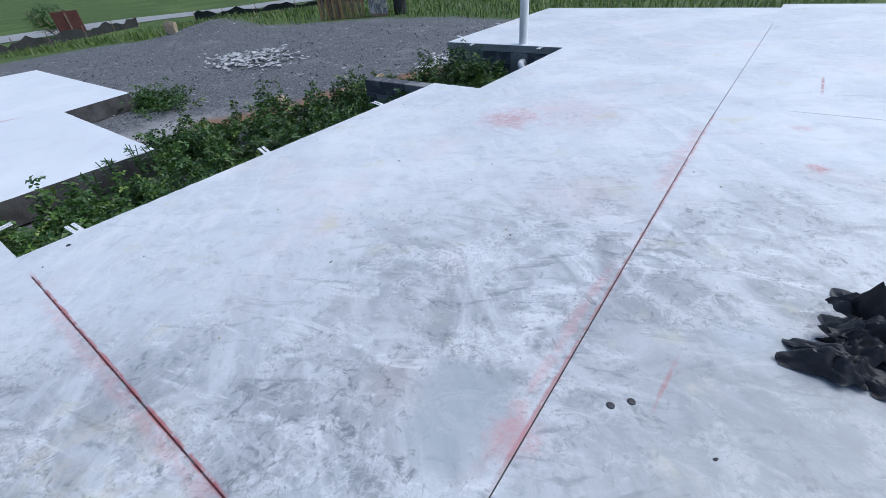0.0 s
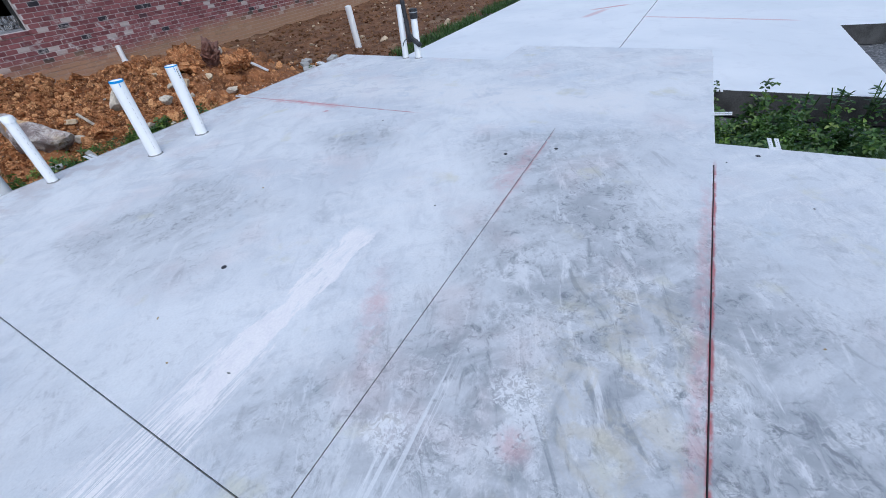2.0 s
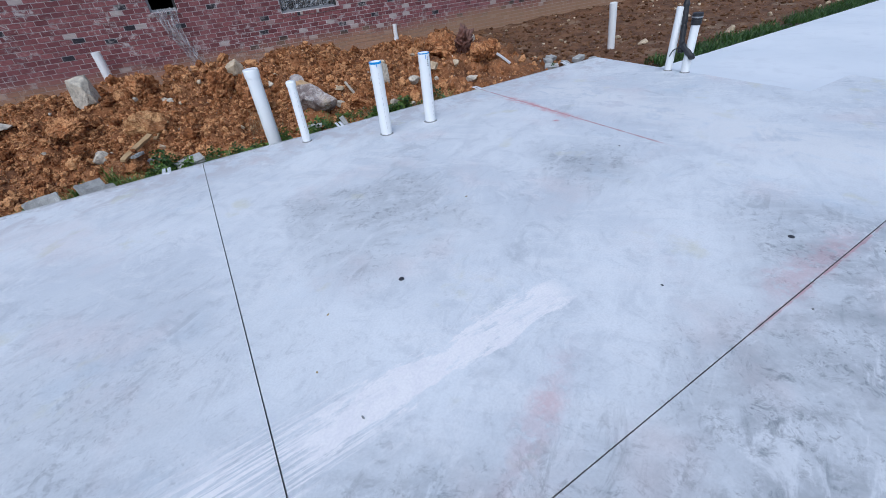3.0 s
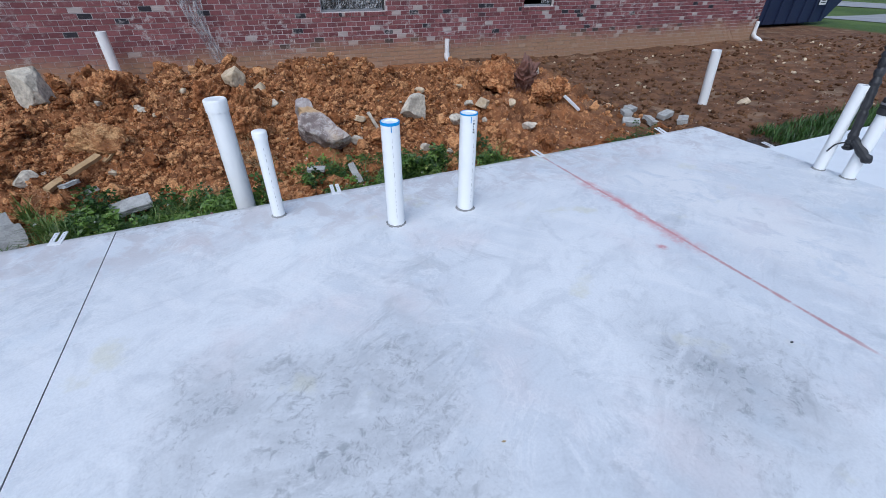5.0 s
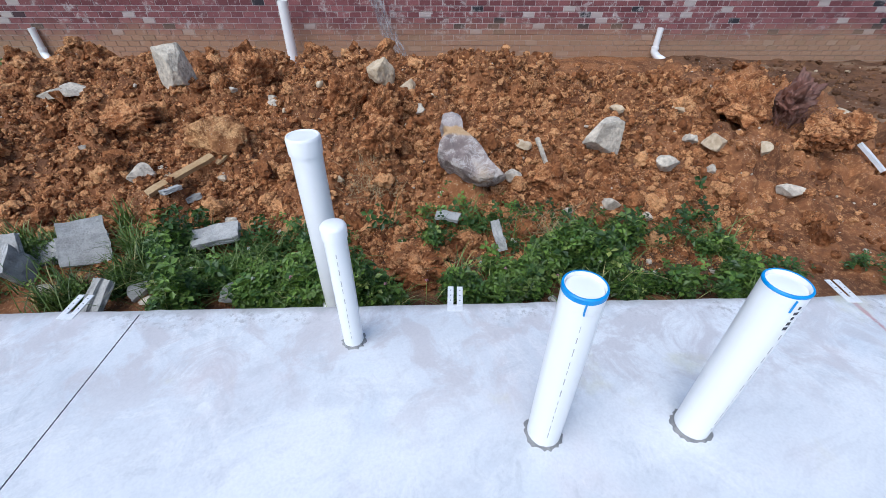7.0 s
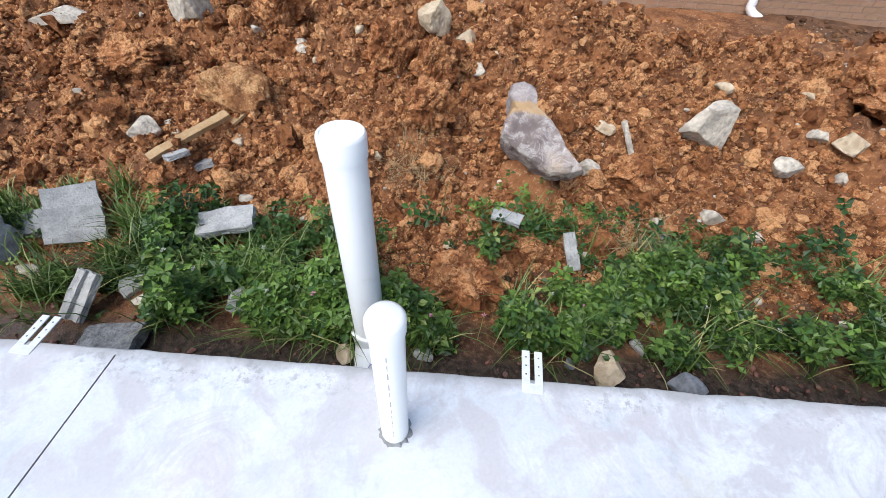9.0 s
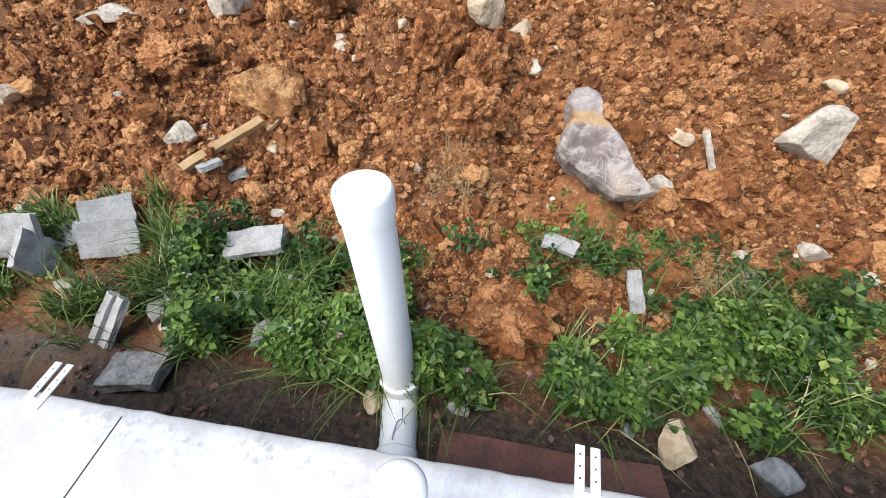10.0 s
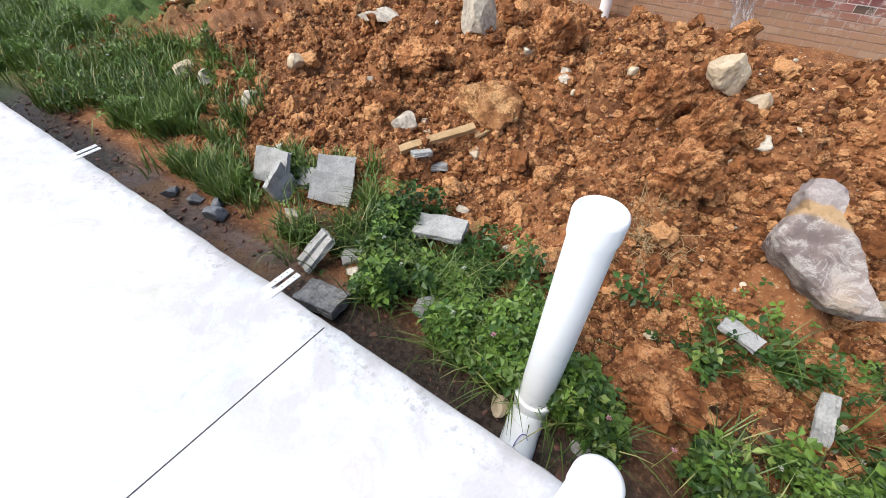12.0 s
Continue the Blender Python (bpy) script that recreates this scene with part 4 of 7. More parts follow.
part("tape_tail", tube_bm(bend([(0.02, -0.09, 0.3), (0.05, -0.02, 0.26), (0.04, 0.05, 0.2), (0.02, 0.09, 0.17)], 5), 0.03, 10, radii=[0.035, 0.034, 0.034, 0.03, 0.03, 0.03, 0.034, 0.036, 0.034, 0.03, 0.034, 0.04, 0.036, 0.03, 0.02, 0.012]), BLACK_FILM, wrapped, "loose flap of black tape")
part("tape_end", tube_bm(bend([(0.03, -0.12, 0.27), (0.06, -0.17, 0.24), (0.07, -0.2, 0.17)], 4), 0.006, 8), BLACK_FILM, wrapped)

# leaning capped sewer riser on an elbow beside the slab
riser = thing("sewer_riser", "tall white capped sewer riser on an elbow beside the slab", "pipe", (-0.93, -5.08, -0.42))
hub, topv = Vector((0.037, -0.335, 0.02)), Vector((0.046, -0.34, 1.082))
rise = (topv - hub).normalized()
out = Vector((-0.035, 0.14, -0.04))
part("elbow", tube_bm(bend([out, (-0.015, 0.04, -0.055), (0.0, -0.08, -0.065), (0.02, -0.20, -0.062), (0.034, -0.30, -0.05), hub + rise * -0.02, hub + rise * 0.02], 6), 0.077, 32), PVC, riser, "white elbow", True)
part("socket", lathe_bm([(0.077, -0.02), (0.084, -0.016), (0.085, 0.10), (0.080, 0.106), (0.076, 0.108)], 40, start=(-0.012, 0.03, -0.056), toward=(0.1, -1, -0.06)), PVC, riser, "wide white socket of the elbow")
part("drain_end", tube_bm([(-0.008, 0.02, -0.055), (-0.03, 0.14, -0.045), (-0.035, 0.19, -0.04)], 0.070, 28), PVC, riser, "", True)
part("hub", lathe_bm([(0.077, -0.10), (0.080, -0.09), (0.080, -0.03), (0.084, -0.022), (0.088, 0.03), (0.089, 0.052), (0.086, 0.058), (0.0725, 0.058), (0.0725, 0.03)], 40, start=hub, toward=rise), PVC, riser, "white bell hub round the pipe foot")
part("riser_wall", lathe_bm([(0.0715, 0.0), (0.0715, (topv - hub).length - 0.02)], 40, start=hub, toward=rise), PVC, riser)
part("cap", lathe_bm([(0.0715, -0.085), (0.0765, -0.083), (0.0785, -0.012), (0.076, -0.003), (0.072, 0.001), (0.066, 0.0005), (0.064, -0.002), (0, -0.001)], 40, start=topv, toward=rise), PVC, riser, "white flat end cap")
part("pen_mark", tube_bm(bend([(-0.02, -0.16, 0.012), (-0.005, -0.175, 0.018), (0.012, -0.16, 0.020), (0.018, -0.12, 0.018), (0.016, -0.09, 0.016)], 4), 0.0022, 6), plain("violet_pen", (0.25, 0.2, 0.5), (0.2, 0.16, 0.45), 30), riser, "violet pen squiggle")


def ground_pipe(label, x, y, top_z, radius, lean=(0, 0)):
    z = float(ground_height(x, y))
    ob = thing("drain_pipe", label, "pipe", (x, y, z), group="white pipes standing in the dirt")
    h = top_z - z
    part("pipe_wall", lathe_bm([(radius, -0.25), (radius, h - 0.003), (radius - 0.003, h), (radius - 0.007, h), (radius - 0.008, h - 0.15), (0, h - 0.15)], 32, toward=(lean[0], lean[1], h)), PVC, ob)
    return ob


ground_pipe("white plastic pipe standing upright in the red dirt", -8.48, -7.03, 0.34, 0.075, (0.10, 0.0))
ground_pipe("white plastic pipe standing behind the clay bank", 0.92, -11.6, 0.50, 0.082, (0.0, 0.0))
north = thing("vent_pipe", "tall white plastic pipe at the slab edge", "pipe", (-3.446, 7.741, 0))
part("pipe_wall", lathe_bm([(0.078, -0.02), (0.078, 1.3), (0.07, 1.3), (0.07, 1.2), (0, 1.2)], 32), PVC, north)
part("grout_patch", box_bm(-0.17, 0.17, -0.165, -0.138, -0.6, -0.13, 0.008), GROUT, north, "grey mortar patch on the block wall")
part("elbow", tube_bm(bend([(0.10, -0.13, -0.28), (0.10, -0.24, -0.27), (0.13, -0.30, -0.30), (0.20, -0.32, -0.40)], 6), 0.06, 20), PVC, north, "white elbow below the slab edge", True)


def downspout(x, label):
    ob = thing("downspout_elbow", label, "drain pipe", (x, -11.82, -0.5), group="downspout boots along the brick wall")
    part("upright", tube_bm([(0, 0, 0.56), (0, 0, 0.22)], 0.055, 24), PVC, ob)
    part("bend", tube_bm(bend([(0, 0, 0.24), (0, 0.01, 0.16), (-0.06, 0.05, 0.09), (-0.15, 0.12, 0.04), (-0.24, 0.18, -0.05)], 5), 0.062, 24), PVC, ob, "curved white boot", True)
    part("collar", lathe_bm([(0.055, 0.2), (0.066, 0.202), (0.066, 0.25), (0.055, 0.252)], 24), PVC, ob)
    return ob


downspout(-5.66, "white downspout boot at the foot of the brick wall")
downspout(5.33, "white downspout boot at the far end of the brick wall")
downspout(-16.95, "white downspout boot at the brick house corner")


# ---- form ties along the slab edges ----
def form_tie():
    ob = thing("form_tie", "white two-pronged plastic form tie sticking out of the slab", "form tie", group="white form ties along the slab edges")
    for s in (-1, 1):
        bm = box_bm(s * 0.022 - 0.014, s * 0.022 + 0.014, 0.004, 0.125, -0.004, 0.001, 0.0012)
        part("prong", bm, TAB, ob)
        for k in range(3):
            part("hole", lathe_bm([(0.003, 0.0), (0.003, 0.0014), (0, 0.0014)], 10, start=(s * 0.022, 0.035 + k * 0.032, 0)), INK, ob)
    part("bridge", box_bm(-0.036, 0.036, -0.03, 0.004, -0.004, 0.0008, 0.001), TAB, ob)
    return ob


tie = form_tie()
tie.matrix_basis = pose(-5.03, -5.0, 0.004, 8, 0, 175)
rnd = random.Random(3)
for x in (-3.445, -1.553, 0.19, 1.92, 3.6, 5.4):
    copy_thing(tie, pose(x, -4.995, 0.004, rnd.uniform(1, 6), rnd.uniform(-3, 3), 180 + rnd.uniform(-4, 4)))
for y in (0.66, 2.27, 3.9):
    copy_thing(tie, pose(-3.37, y, 0.004, rnd.uniform(4, 12), 0, 90 + rnd.uniform(-12, 12)))
copy_thing(tie, pose(-3.98, 0.28, 0.004, 6, 0, 0))
copy_thing(tie, pose(-6.04, 0.42, -0.408, 6, 0, -90))
for y in (8.1, 9.7):
    copy_thing(tie, pose(-5.05, y, 0.004, 8, 0, 80))
for x in (-4.4, -3.0):
    copy_thing(tie, pose(x, 7.59, 0.004, -10, 0, 170))
copy_thing(tie, pose(-7.0, -4.93, -0.406, 6, 0, 178))


# ---- neighbouring brick house ----
WALL_Y, COURSE, BRICK_LONG = -11.9, 0.0905, 0.203
HOUSE_X0, HOUSE_X1, FOOT, EAVES = -17.05, 8.0, -0.70, 2.72
OPENINGS = [(-4.24, -2.86, 0.66, 2.05), (-8.66, -7.76, 0.66, 2.05), (-0.78, -0.27, 1.0, 1.75)]
house = thing("brick_house", "unfinished house with purple-red brick walls and empty windows", "house", (0, 0, 0))


def wall_panels(x0, x1, z0, z1, holes):
    """Rectangles of a wall with holes, column by column."""
    cuts = sorted({x0, x1, *[h[0] for h in holes], *[h[1] for h in holes]})
    out = []
    for a, b in zip(cuts, cuts[1:]):
        inside = [h for h in holes if h[0] <= a + 1e-6 and h[1] >= b - 1e-6]
        if inside:
            out += [(a, b, z0, inside[0][2]), (a, b, inside[0][3], z1)]
        else:
            out.append((a, b, z0, z1))
    return out


for a, b, z0, z1 in wall_panels(HOUSE_X0 + 0.02, HOUSE_X1, FOOT, EAVES, OPENINGS):
    house_wall = part("wall", box_bm(a, b, WALL_Y - 0.27, WALL_Y - 0.003, z0, z1), MORTAR, house, "mortar bed of the front wall")
part("wall", box_bm(HOUSE_X0 + 0.02, HOUSE_X0 + 0.28, -21.0, WALL_Y - 0.27, FOOT, EAVES), MORTAR, house, "gable wall")
# inner surfaces in the near-black colour that stands for shade indoors
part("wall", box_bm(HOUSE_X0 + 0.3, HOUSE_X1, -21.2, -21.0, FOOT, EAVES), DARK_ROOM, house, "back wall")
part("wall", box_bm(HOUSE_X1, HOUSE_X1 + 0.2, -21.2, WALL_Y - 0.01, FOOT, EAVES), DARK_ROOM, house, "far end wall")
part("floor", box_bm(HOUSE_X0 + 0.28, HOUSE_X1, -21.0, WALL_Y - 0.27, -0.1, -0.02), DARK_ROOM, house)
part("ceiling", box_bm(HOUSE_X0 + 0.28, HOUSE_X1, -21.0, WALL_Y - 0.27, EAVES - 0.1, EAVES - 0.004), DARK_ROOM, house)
part("partition", box_bm(-8.05, -7.6, -13.2, -13.1, -0.02, EAVES - 0.1), plain("bare_wallboard", (0.34, 0.34, 0.34), (0.28, 0.28, 0.28), 3), house, "pale inner partition")
rb = bmesh.new()
for (x, y, z) in ((HOUSE_X0 - 0.4, WALL_Y + 0.45, EAVES), (HOUSE_X1 + 0.4, WALL_Y + 0.45, EAVES), (HOUSE_X1 + 0.4, -21.6, EAVES), (HOUSE_X0 - 0.4, -21.6, EAVES), (HOUSE_X0 + 4.5, -16.5, EAVES + 2.6), (HOUSE_X1 - 4.5, -16.5, EAVES + 2.6)):
    rb.verts.new((x, y, z))
rb.verts.ensure_lookup_table()
for f in ((0, 1, 5, 4), (1, 2, 5), (2, 3, 4, 5), (3, 0, 4), (3, 2, 1, 0)):
    rb.faces.new([rb.verts[i] for i in f])
part("roof", rb, BLACK_FELT, house, "dark roofing felt")


def brick_places(x0, x1, z0, z1, y, holes):
    rows = int((z1 - z0) / COURSE)
    for r in range(rows):
        z = z0 + r * COURSE
        s = x0 - (BRICK_LONG / 2 if r % 2 else 0)
        while s < x1 - 0.01:
            spans = [(max(s, x0), min(s + BRICK_LONG - 0.013, x1))]
            s += BRICK_LONG
            for h0, h1, g0, g1 in holes:
                if z + COURSE > g0 - 0.06 and z < g1:
                    cut = []
                    for a, b in spans:
                        if a < h0 - 0.0:
                            cut.append((a, min(b, h0)))
                        if b > h1:
                            cut.append((max(a, h1), b))
                    spans = [c for c in cut if c[1] - c[0] > 0.025]
            for a, b in spans:
                if b - a > 0.025:
                    yield a, b, z, z + COURSE - 0.013


brick_mesh = bpy.data.meshes.new("brick")
half = (BRICK_LONG - 0.011) / 2
b0 = box_bm(-half, half, -0.02, 0.006, 0, COURSE - 0.013, 0.003)
b0.to_mesh(brick_mesh)
b0.free()
brick_mesh.materials.append(BRICK)
loose_boxes, single = [], 0
rnd = random.Random(12)
for a, b, z0, z1 in brick_places(HOUSE_X0, HOUSE_X1, FOOT + 0.1, EAVES - 0.05, WALL_Y, OPENINGS):
    if -5.2 < a < -1.9 and -0.25 < z0 < 0.62 and b - a > BRICK_LONG - 0.02 and single < 170:
        ob = new("brick", brick_mesh)
        ob.parent = house_wall
        ob.matrix_basis = pose((a + b) / 2, WALL_Y + rnd.uniform(-0.003, 0.003), z0, rnd.uniform(-0.8, 0.8), 0, rnd.uniform(-0.6, 0.6))
        single += 1
    else:
        loose_boxes.append((a, b, WALL_Y - 0.02, WALL_Y + 0.006 + rnd.uniform(-0.002, 0.002), z0 + rnd.uniform(-0.001, 0.001), z1))
y = -20.9
while y < WALL_Y - 0.3:
    for r in range(int((EAVES - FOOT - 0.2) / COURSE)):
        z0 = FOOT + 0.1 + r * COURSE
        loose_boxes.append((HOUSE_X0, HOUSE_X0 + 0.05, y + (r % 2) * 0.1, y + (r % 2) * 0.1 + BRICK_LONG - 0.011, z0, z0 + COURSE - 0.011))
    y += BRICK_LONG


def boxes_mesh(name, boxes, material):
    b = np.array(boxes)
    xs, ys, zs = b[:, 0:2], b[:, 2:4], b[:, 4:6]
    corner = [(0, 0, 0), (1, 0, 0), (1, 1, 0), (0, 1, 0), (0, 0, 1), (1, 0, 1), (1, 1, 1), (0, 1, 1)]
    verts = np.stack([np.stack([xs[:, i], ys[:, j], zs[:, k]], -1) for i, j, k in corner], 1).reshape(-1, 3)
    f = np.array([(0, 3, 2, 1), (4, 5, 6, 7), (0, 1, 5, 4), (1, 2, 6, 5), (2, 3, 7, 6), (3, 0, 4, 7)])
    faces = (np.arange(len(b))[:, None, None] * 8 + f[None]).reshape(-1, 4)
    return array_mesh(name, verts, faces, material)


courses = boxes_mesh("brickwork", loose_boxes, BRICK)
courses.parent = house_wall
tagged(courses, "purple-red brick courses with pale mortar smears", kind="stuff")

for h0, h1, g0, g1 in OPENINGS:
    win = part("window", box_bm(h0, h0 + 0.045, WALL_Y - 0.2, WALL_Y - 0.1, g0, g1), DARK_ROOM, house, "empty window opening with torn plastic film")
    for k, (a, b, c, d) in enumerate(((h1 - 0.045, h1, g0, g1), (h0 + 0.045, h1 - 0.045, g0, g0 + 0.04), (h0 + 0.045, h1 - 0.045, g1 - 0.045, g1))):
        part("frame", box_bm(a, b, WALL_Y - 0.2, WALL_Y - 0.1, c, d, 0.004), plain("grey_vinyl_frame", (0.30, 0.30, 0.31), (0.24, 0.24, 0.25), 9), win)
    x = h0 - 0.03
    low = FOOT + 0.1 + math.ceil((g0 - 0.06 - COURSE - FOOT - 0.1) / COURSE) * COURSE
    while x < h1 + 0.02:
        ob = new("sill_brick", brick_mesh)
        ob.parent = win
        ob.matrix_basis = Matrix.Translation((x + 0.03, WALL_Y + 0.012, (g0 + low) / 2 - 0.006)) @ Matrix.Rotation(radians(90), 4, "Y") @ Matrix.Diagonal(((g0 - low - 0.014) / (2 * half), 1, 0.75, 1)) @ Matrix.Translation((0, 0, -0.04))
        x += 0.0665


def film_strip(name, centre_line, widths, material, parent, label, seed):
    """A hanging, creased strip of plastic film: centre points with widths across x."""
    rr2 = random.Random(seed)
    bm = bmesh.new()
    rows = []
    pts = bend(centre_line, 8)
    for i, p in enumerate(pts):
        t = i / (len(pts) - 1)
        w = np.interp(t, np.linspace(0, 1, len(widths)), widths)
        row = []
        for k in range(14):
            u = k / 13 - 0.5
            fold = 0.03 * math.sin(k * 1.7 + 2.0 * math.sin(t * 5)) + 0.015 * rr2.uniform(-1, 1)
            row.append(bm.verts.new((p.x + u * w, p.y + fold, p.z + 0.01 * rr2.uniform(-1, 1))))
        rows.append(row)
    for a, b in zip(rows, rows[1:]):
        for k in range(13):
            bm.faces.new((a[k], a[k + 1], b[k + 1], b[k]))
    return part(name, bm, material, parent, label, True)


film_strip("plastic_film", [(-0.52, -11.86, 1.05), (-0.55, -11.80, 0.7), (-0.66, -11.78, 0.3), (-0.82, -11.74, -0.1), (-0.98, -11.68, -0.42)], [0.46, 0.32, 0.22, 0.26, 0.3], FILM, house, "clear plastic film hanging from a window", 3)
film_strip("plastic_film", [(-3.55, -12.02, 0.94), (-3.55, -12.0, 0.85), (-3.55, -11.99, 0.77), (-3.55, -11.98, 0.71)], [1.26, 1.27, 1.27, 1.27], FILM, house, "bunched clear film across a window sill", 4)
film_strip("plastic_film", [(-8.48, -12.0, 2.0), (-8.50, -12.0, 1.5), (-8.50, -11.99, 1.0), (-8.45, -11.98, 0.73)], [0.2, 0.22, 0.24, 0.3], FILM, house, "torn clear film at a window edge", 5)


# ---- clay bank: clods, rocks and rubble ----
def scatter(name, label, material, pts, sizes, seed, detail=1, squash=0.7, sink=0.25, rough=0.35, crack=0.0):
    """Many small lumps joined into one mesh."""
    rs = np.random.RandomState(seed)
    forms = []
    for k in range(12):
        b = rock_bm((1, 1, 1), seed * 31 + k, cuts=7, rough=rough, detail=detail, crack=crack)
        b.verts.ensure_lookup_table()
        forms.append((np.array([v.co[:] for v in b.verts]), np.array([[v.index for v in f.verts] for f in b.faces])))
        b.free()
    V, F, base = [], [], 0
    for i, (x, y) in enumerate(pts):
        v, f = forms[rs.randint(12)]
        s = sizes[i] * np.array([1, rs.uniform(0.6, 1.0), rs.uniform(squash * 0.7, squash * 1.2)])
        a, t = rs.uniform(0, 6.28), rs.uniform(-0.5, 0.5)
        ca, sa, ct, st = math.cos(a), math.sin(a), math.cos(t), math.sin(t)
        w = v * s
        w = np.stack([w[:, 0], w[:, 1] * ct - w[:, 2] * st, w[:, 1] * st + w[:, 2] * ct], -1)
        w = np.stack([w[:, 0] * ca - w[:, 1] * sa, w[:, 0] * sa + w[:, 1] * ca, w[:, 2]], -1)
        z = float(ground_z[i])
        V.append(w + np.array([x, y, z + sizes[i] * squash * (0.5 - sink)]))
        F.append(f + base)
        base += len(v)
    ob = array_mesh(name, np.concatenate(V), np.concatenate(F), material)
    return tagged(ob, label, "rubble", kind="stuff")


rs = np.random.RandomState(77)


def bank_points(n, y0=-10.4, y1=-5.7, x0=-6.6, x1=5.5):
    x, y = rs.uniform(x0, x1, n), rs.uniform(y0, y1, n)
    keep = rs.uniform(0, 1, n) < 0.55 + 0.6 * layers(x, y, 0.8, 301) * ramp(y, -5.5, -6.3)
    keep &= np.hypot((x + 1.78) * 0.9, y + 6.66) > 0.20
    return np.stack([x[keep], y[keep]], -1)


pts = np.concatenate([bank_points(26000, -8.7, -5.85, -4.0, 3.2), bank_points(8000)])
ground_z = ground_height(pts[:, 0], pts[:, 1])
scatter("clay_clods", "loose crumbly lumps of red clay on the bank", CLAY_CRUMB, pts, 0.013 + 0.066 * rs.uniform(0, 1, len(pts)) ** 2.6, 5, detail=2, squash=0.85, sink=0.28, rough=0.5)
pts = np.concatenate([bank_points(26000, -8.2, -5.75, -3.8, 2.8), bank_points(6000, -6.5, -5.6, -3.6, 2.6)])
ground_z = ground_height(pts[:, 0], pts[:, 1])
scatter("clay_crumbs", "fine crumbs of red clay over the bank", CLAY_CRUMB, pts, 0.009 + 0.022 * rs.uniform(0, 1, len(pts)) ** 2.0, 12, detail=1, squash=0.85, sink=0.2, rough=0.4)
pts = np.concatenate([bank_points(800, -8.9, -6.0, -4.2, 3.4), bank_points(400)])
ground_z = ground_height(pts[:, 0], pts[:, 1])
scatter("clay_clods", "large cracked lumps of dry orange clay", CLOD, pts, 0.06 + 0.15 * rs.uniform(0, 1, len(pts)) ** 2.4, 6, detail=3, squash=0.95, sink=0.38, rough=0.34, crack=0.15)
pts = bank_points(1500, -11.6)
ground_z = ground_height(pts[:, 0], pts[:, 1])
scatter("stone_chips", "pale stone chips mixed in the clay", LIMESTONE, pts, 0.012 + 0.045 * rs.uniform(0, 1, len(pts)) ** 3, 7, detail=1)
n = 4200
pts = np.stack([-6.2 - 17.8 * rs.uniform(0, 1, n) ** 1.5, rs.uniform(-11.7, -5.4, n)], -1)
ground_z = ground_height(pts[:, 0], pts[:, 1])
scatter("dirt_clods", "brown dirt crumbs on the rutted ground", DIRT_CRUMB, pts, 0.03 + 0.12 * rs.uniform(0, 1, n) ** 4, 8, detail=1)
n = 160
pts = np.stack([rs.uniform(-20, -6.2, n), rs.uniform(-11.5, -5.6, n)], -1)
ground_z = ground_height(pts[:, 0], pts[:, 1])
scatter("stone_chips", "pale stones strewn over the dirt", TAN_STONE, pts, 0.04 + 0.14 * rs.uniform(0, 1, n) ** 4, 9, detail=1)
n = 700
pts = np.stack([rs.uniform(-3.6, 4.5, n), rs.uniform(-5.5, -5.03, n)], -1)
ground_z = ground_height(pts[:, 0], pts[:, 1])
scatter("mud_lumps", "small dark lumps in the wet mud beside the slab", RUSTY, pts, 0.012 + 0.035 * rs.uniform(0, 1, n) ** 3, 10, detail=1)
n = 2600
pts = np.stack([rs.uniform(-22, -5.2, n), rs.uniform(2.4, 14, n)], -1)
pts = pts[clear_of_slabs(pts[:, 0], pts[:, 1])]
ground_z = ground_height(pts[:, 0], pts[:, 1])
scatter("gravel", "loose grey gravel over the yard", STONE_GREY, pts, 0.03 + 0.07 * rs.uniform(0, 1, len(pts)) ** 3, 11, detail=1)


def rock(name, label, material, x, y, size, seed, turn=(0, 0, 0), category="rock", cuts=9, rough=0.07, lift=0.28, lumps=0.0, detail=4, taper=0.0):
    clay = category == "clay lump"
    bm = rock_bm(size, seed, cuts, rough, 5 if clay else detail, lumps, (0.55, 0.85) if clay else (0.36, 0.74), (0.05 if material is DRY_LUMP else 0.13) if clay else 0.0)
    for v in bm.verts:
        v.co.y *= 1 - taper * v.co.x / size[0] * 2
        v.co.z *= 1 - 0.5 * taper * v.co.x / size[0] * 2
    ob = mesh_object(name, bm, material)
    low = min((Euler([radians(a) for a in turn]).to_matrix() @ v.co).z for v in ob.data.vertices)
    z = float(ground_height(x, y))
    ob.matrix_basis = pose(x, y, z - low - lift * size[2], *turn)
    return tagged(ob, label, category)


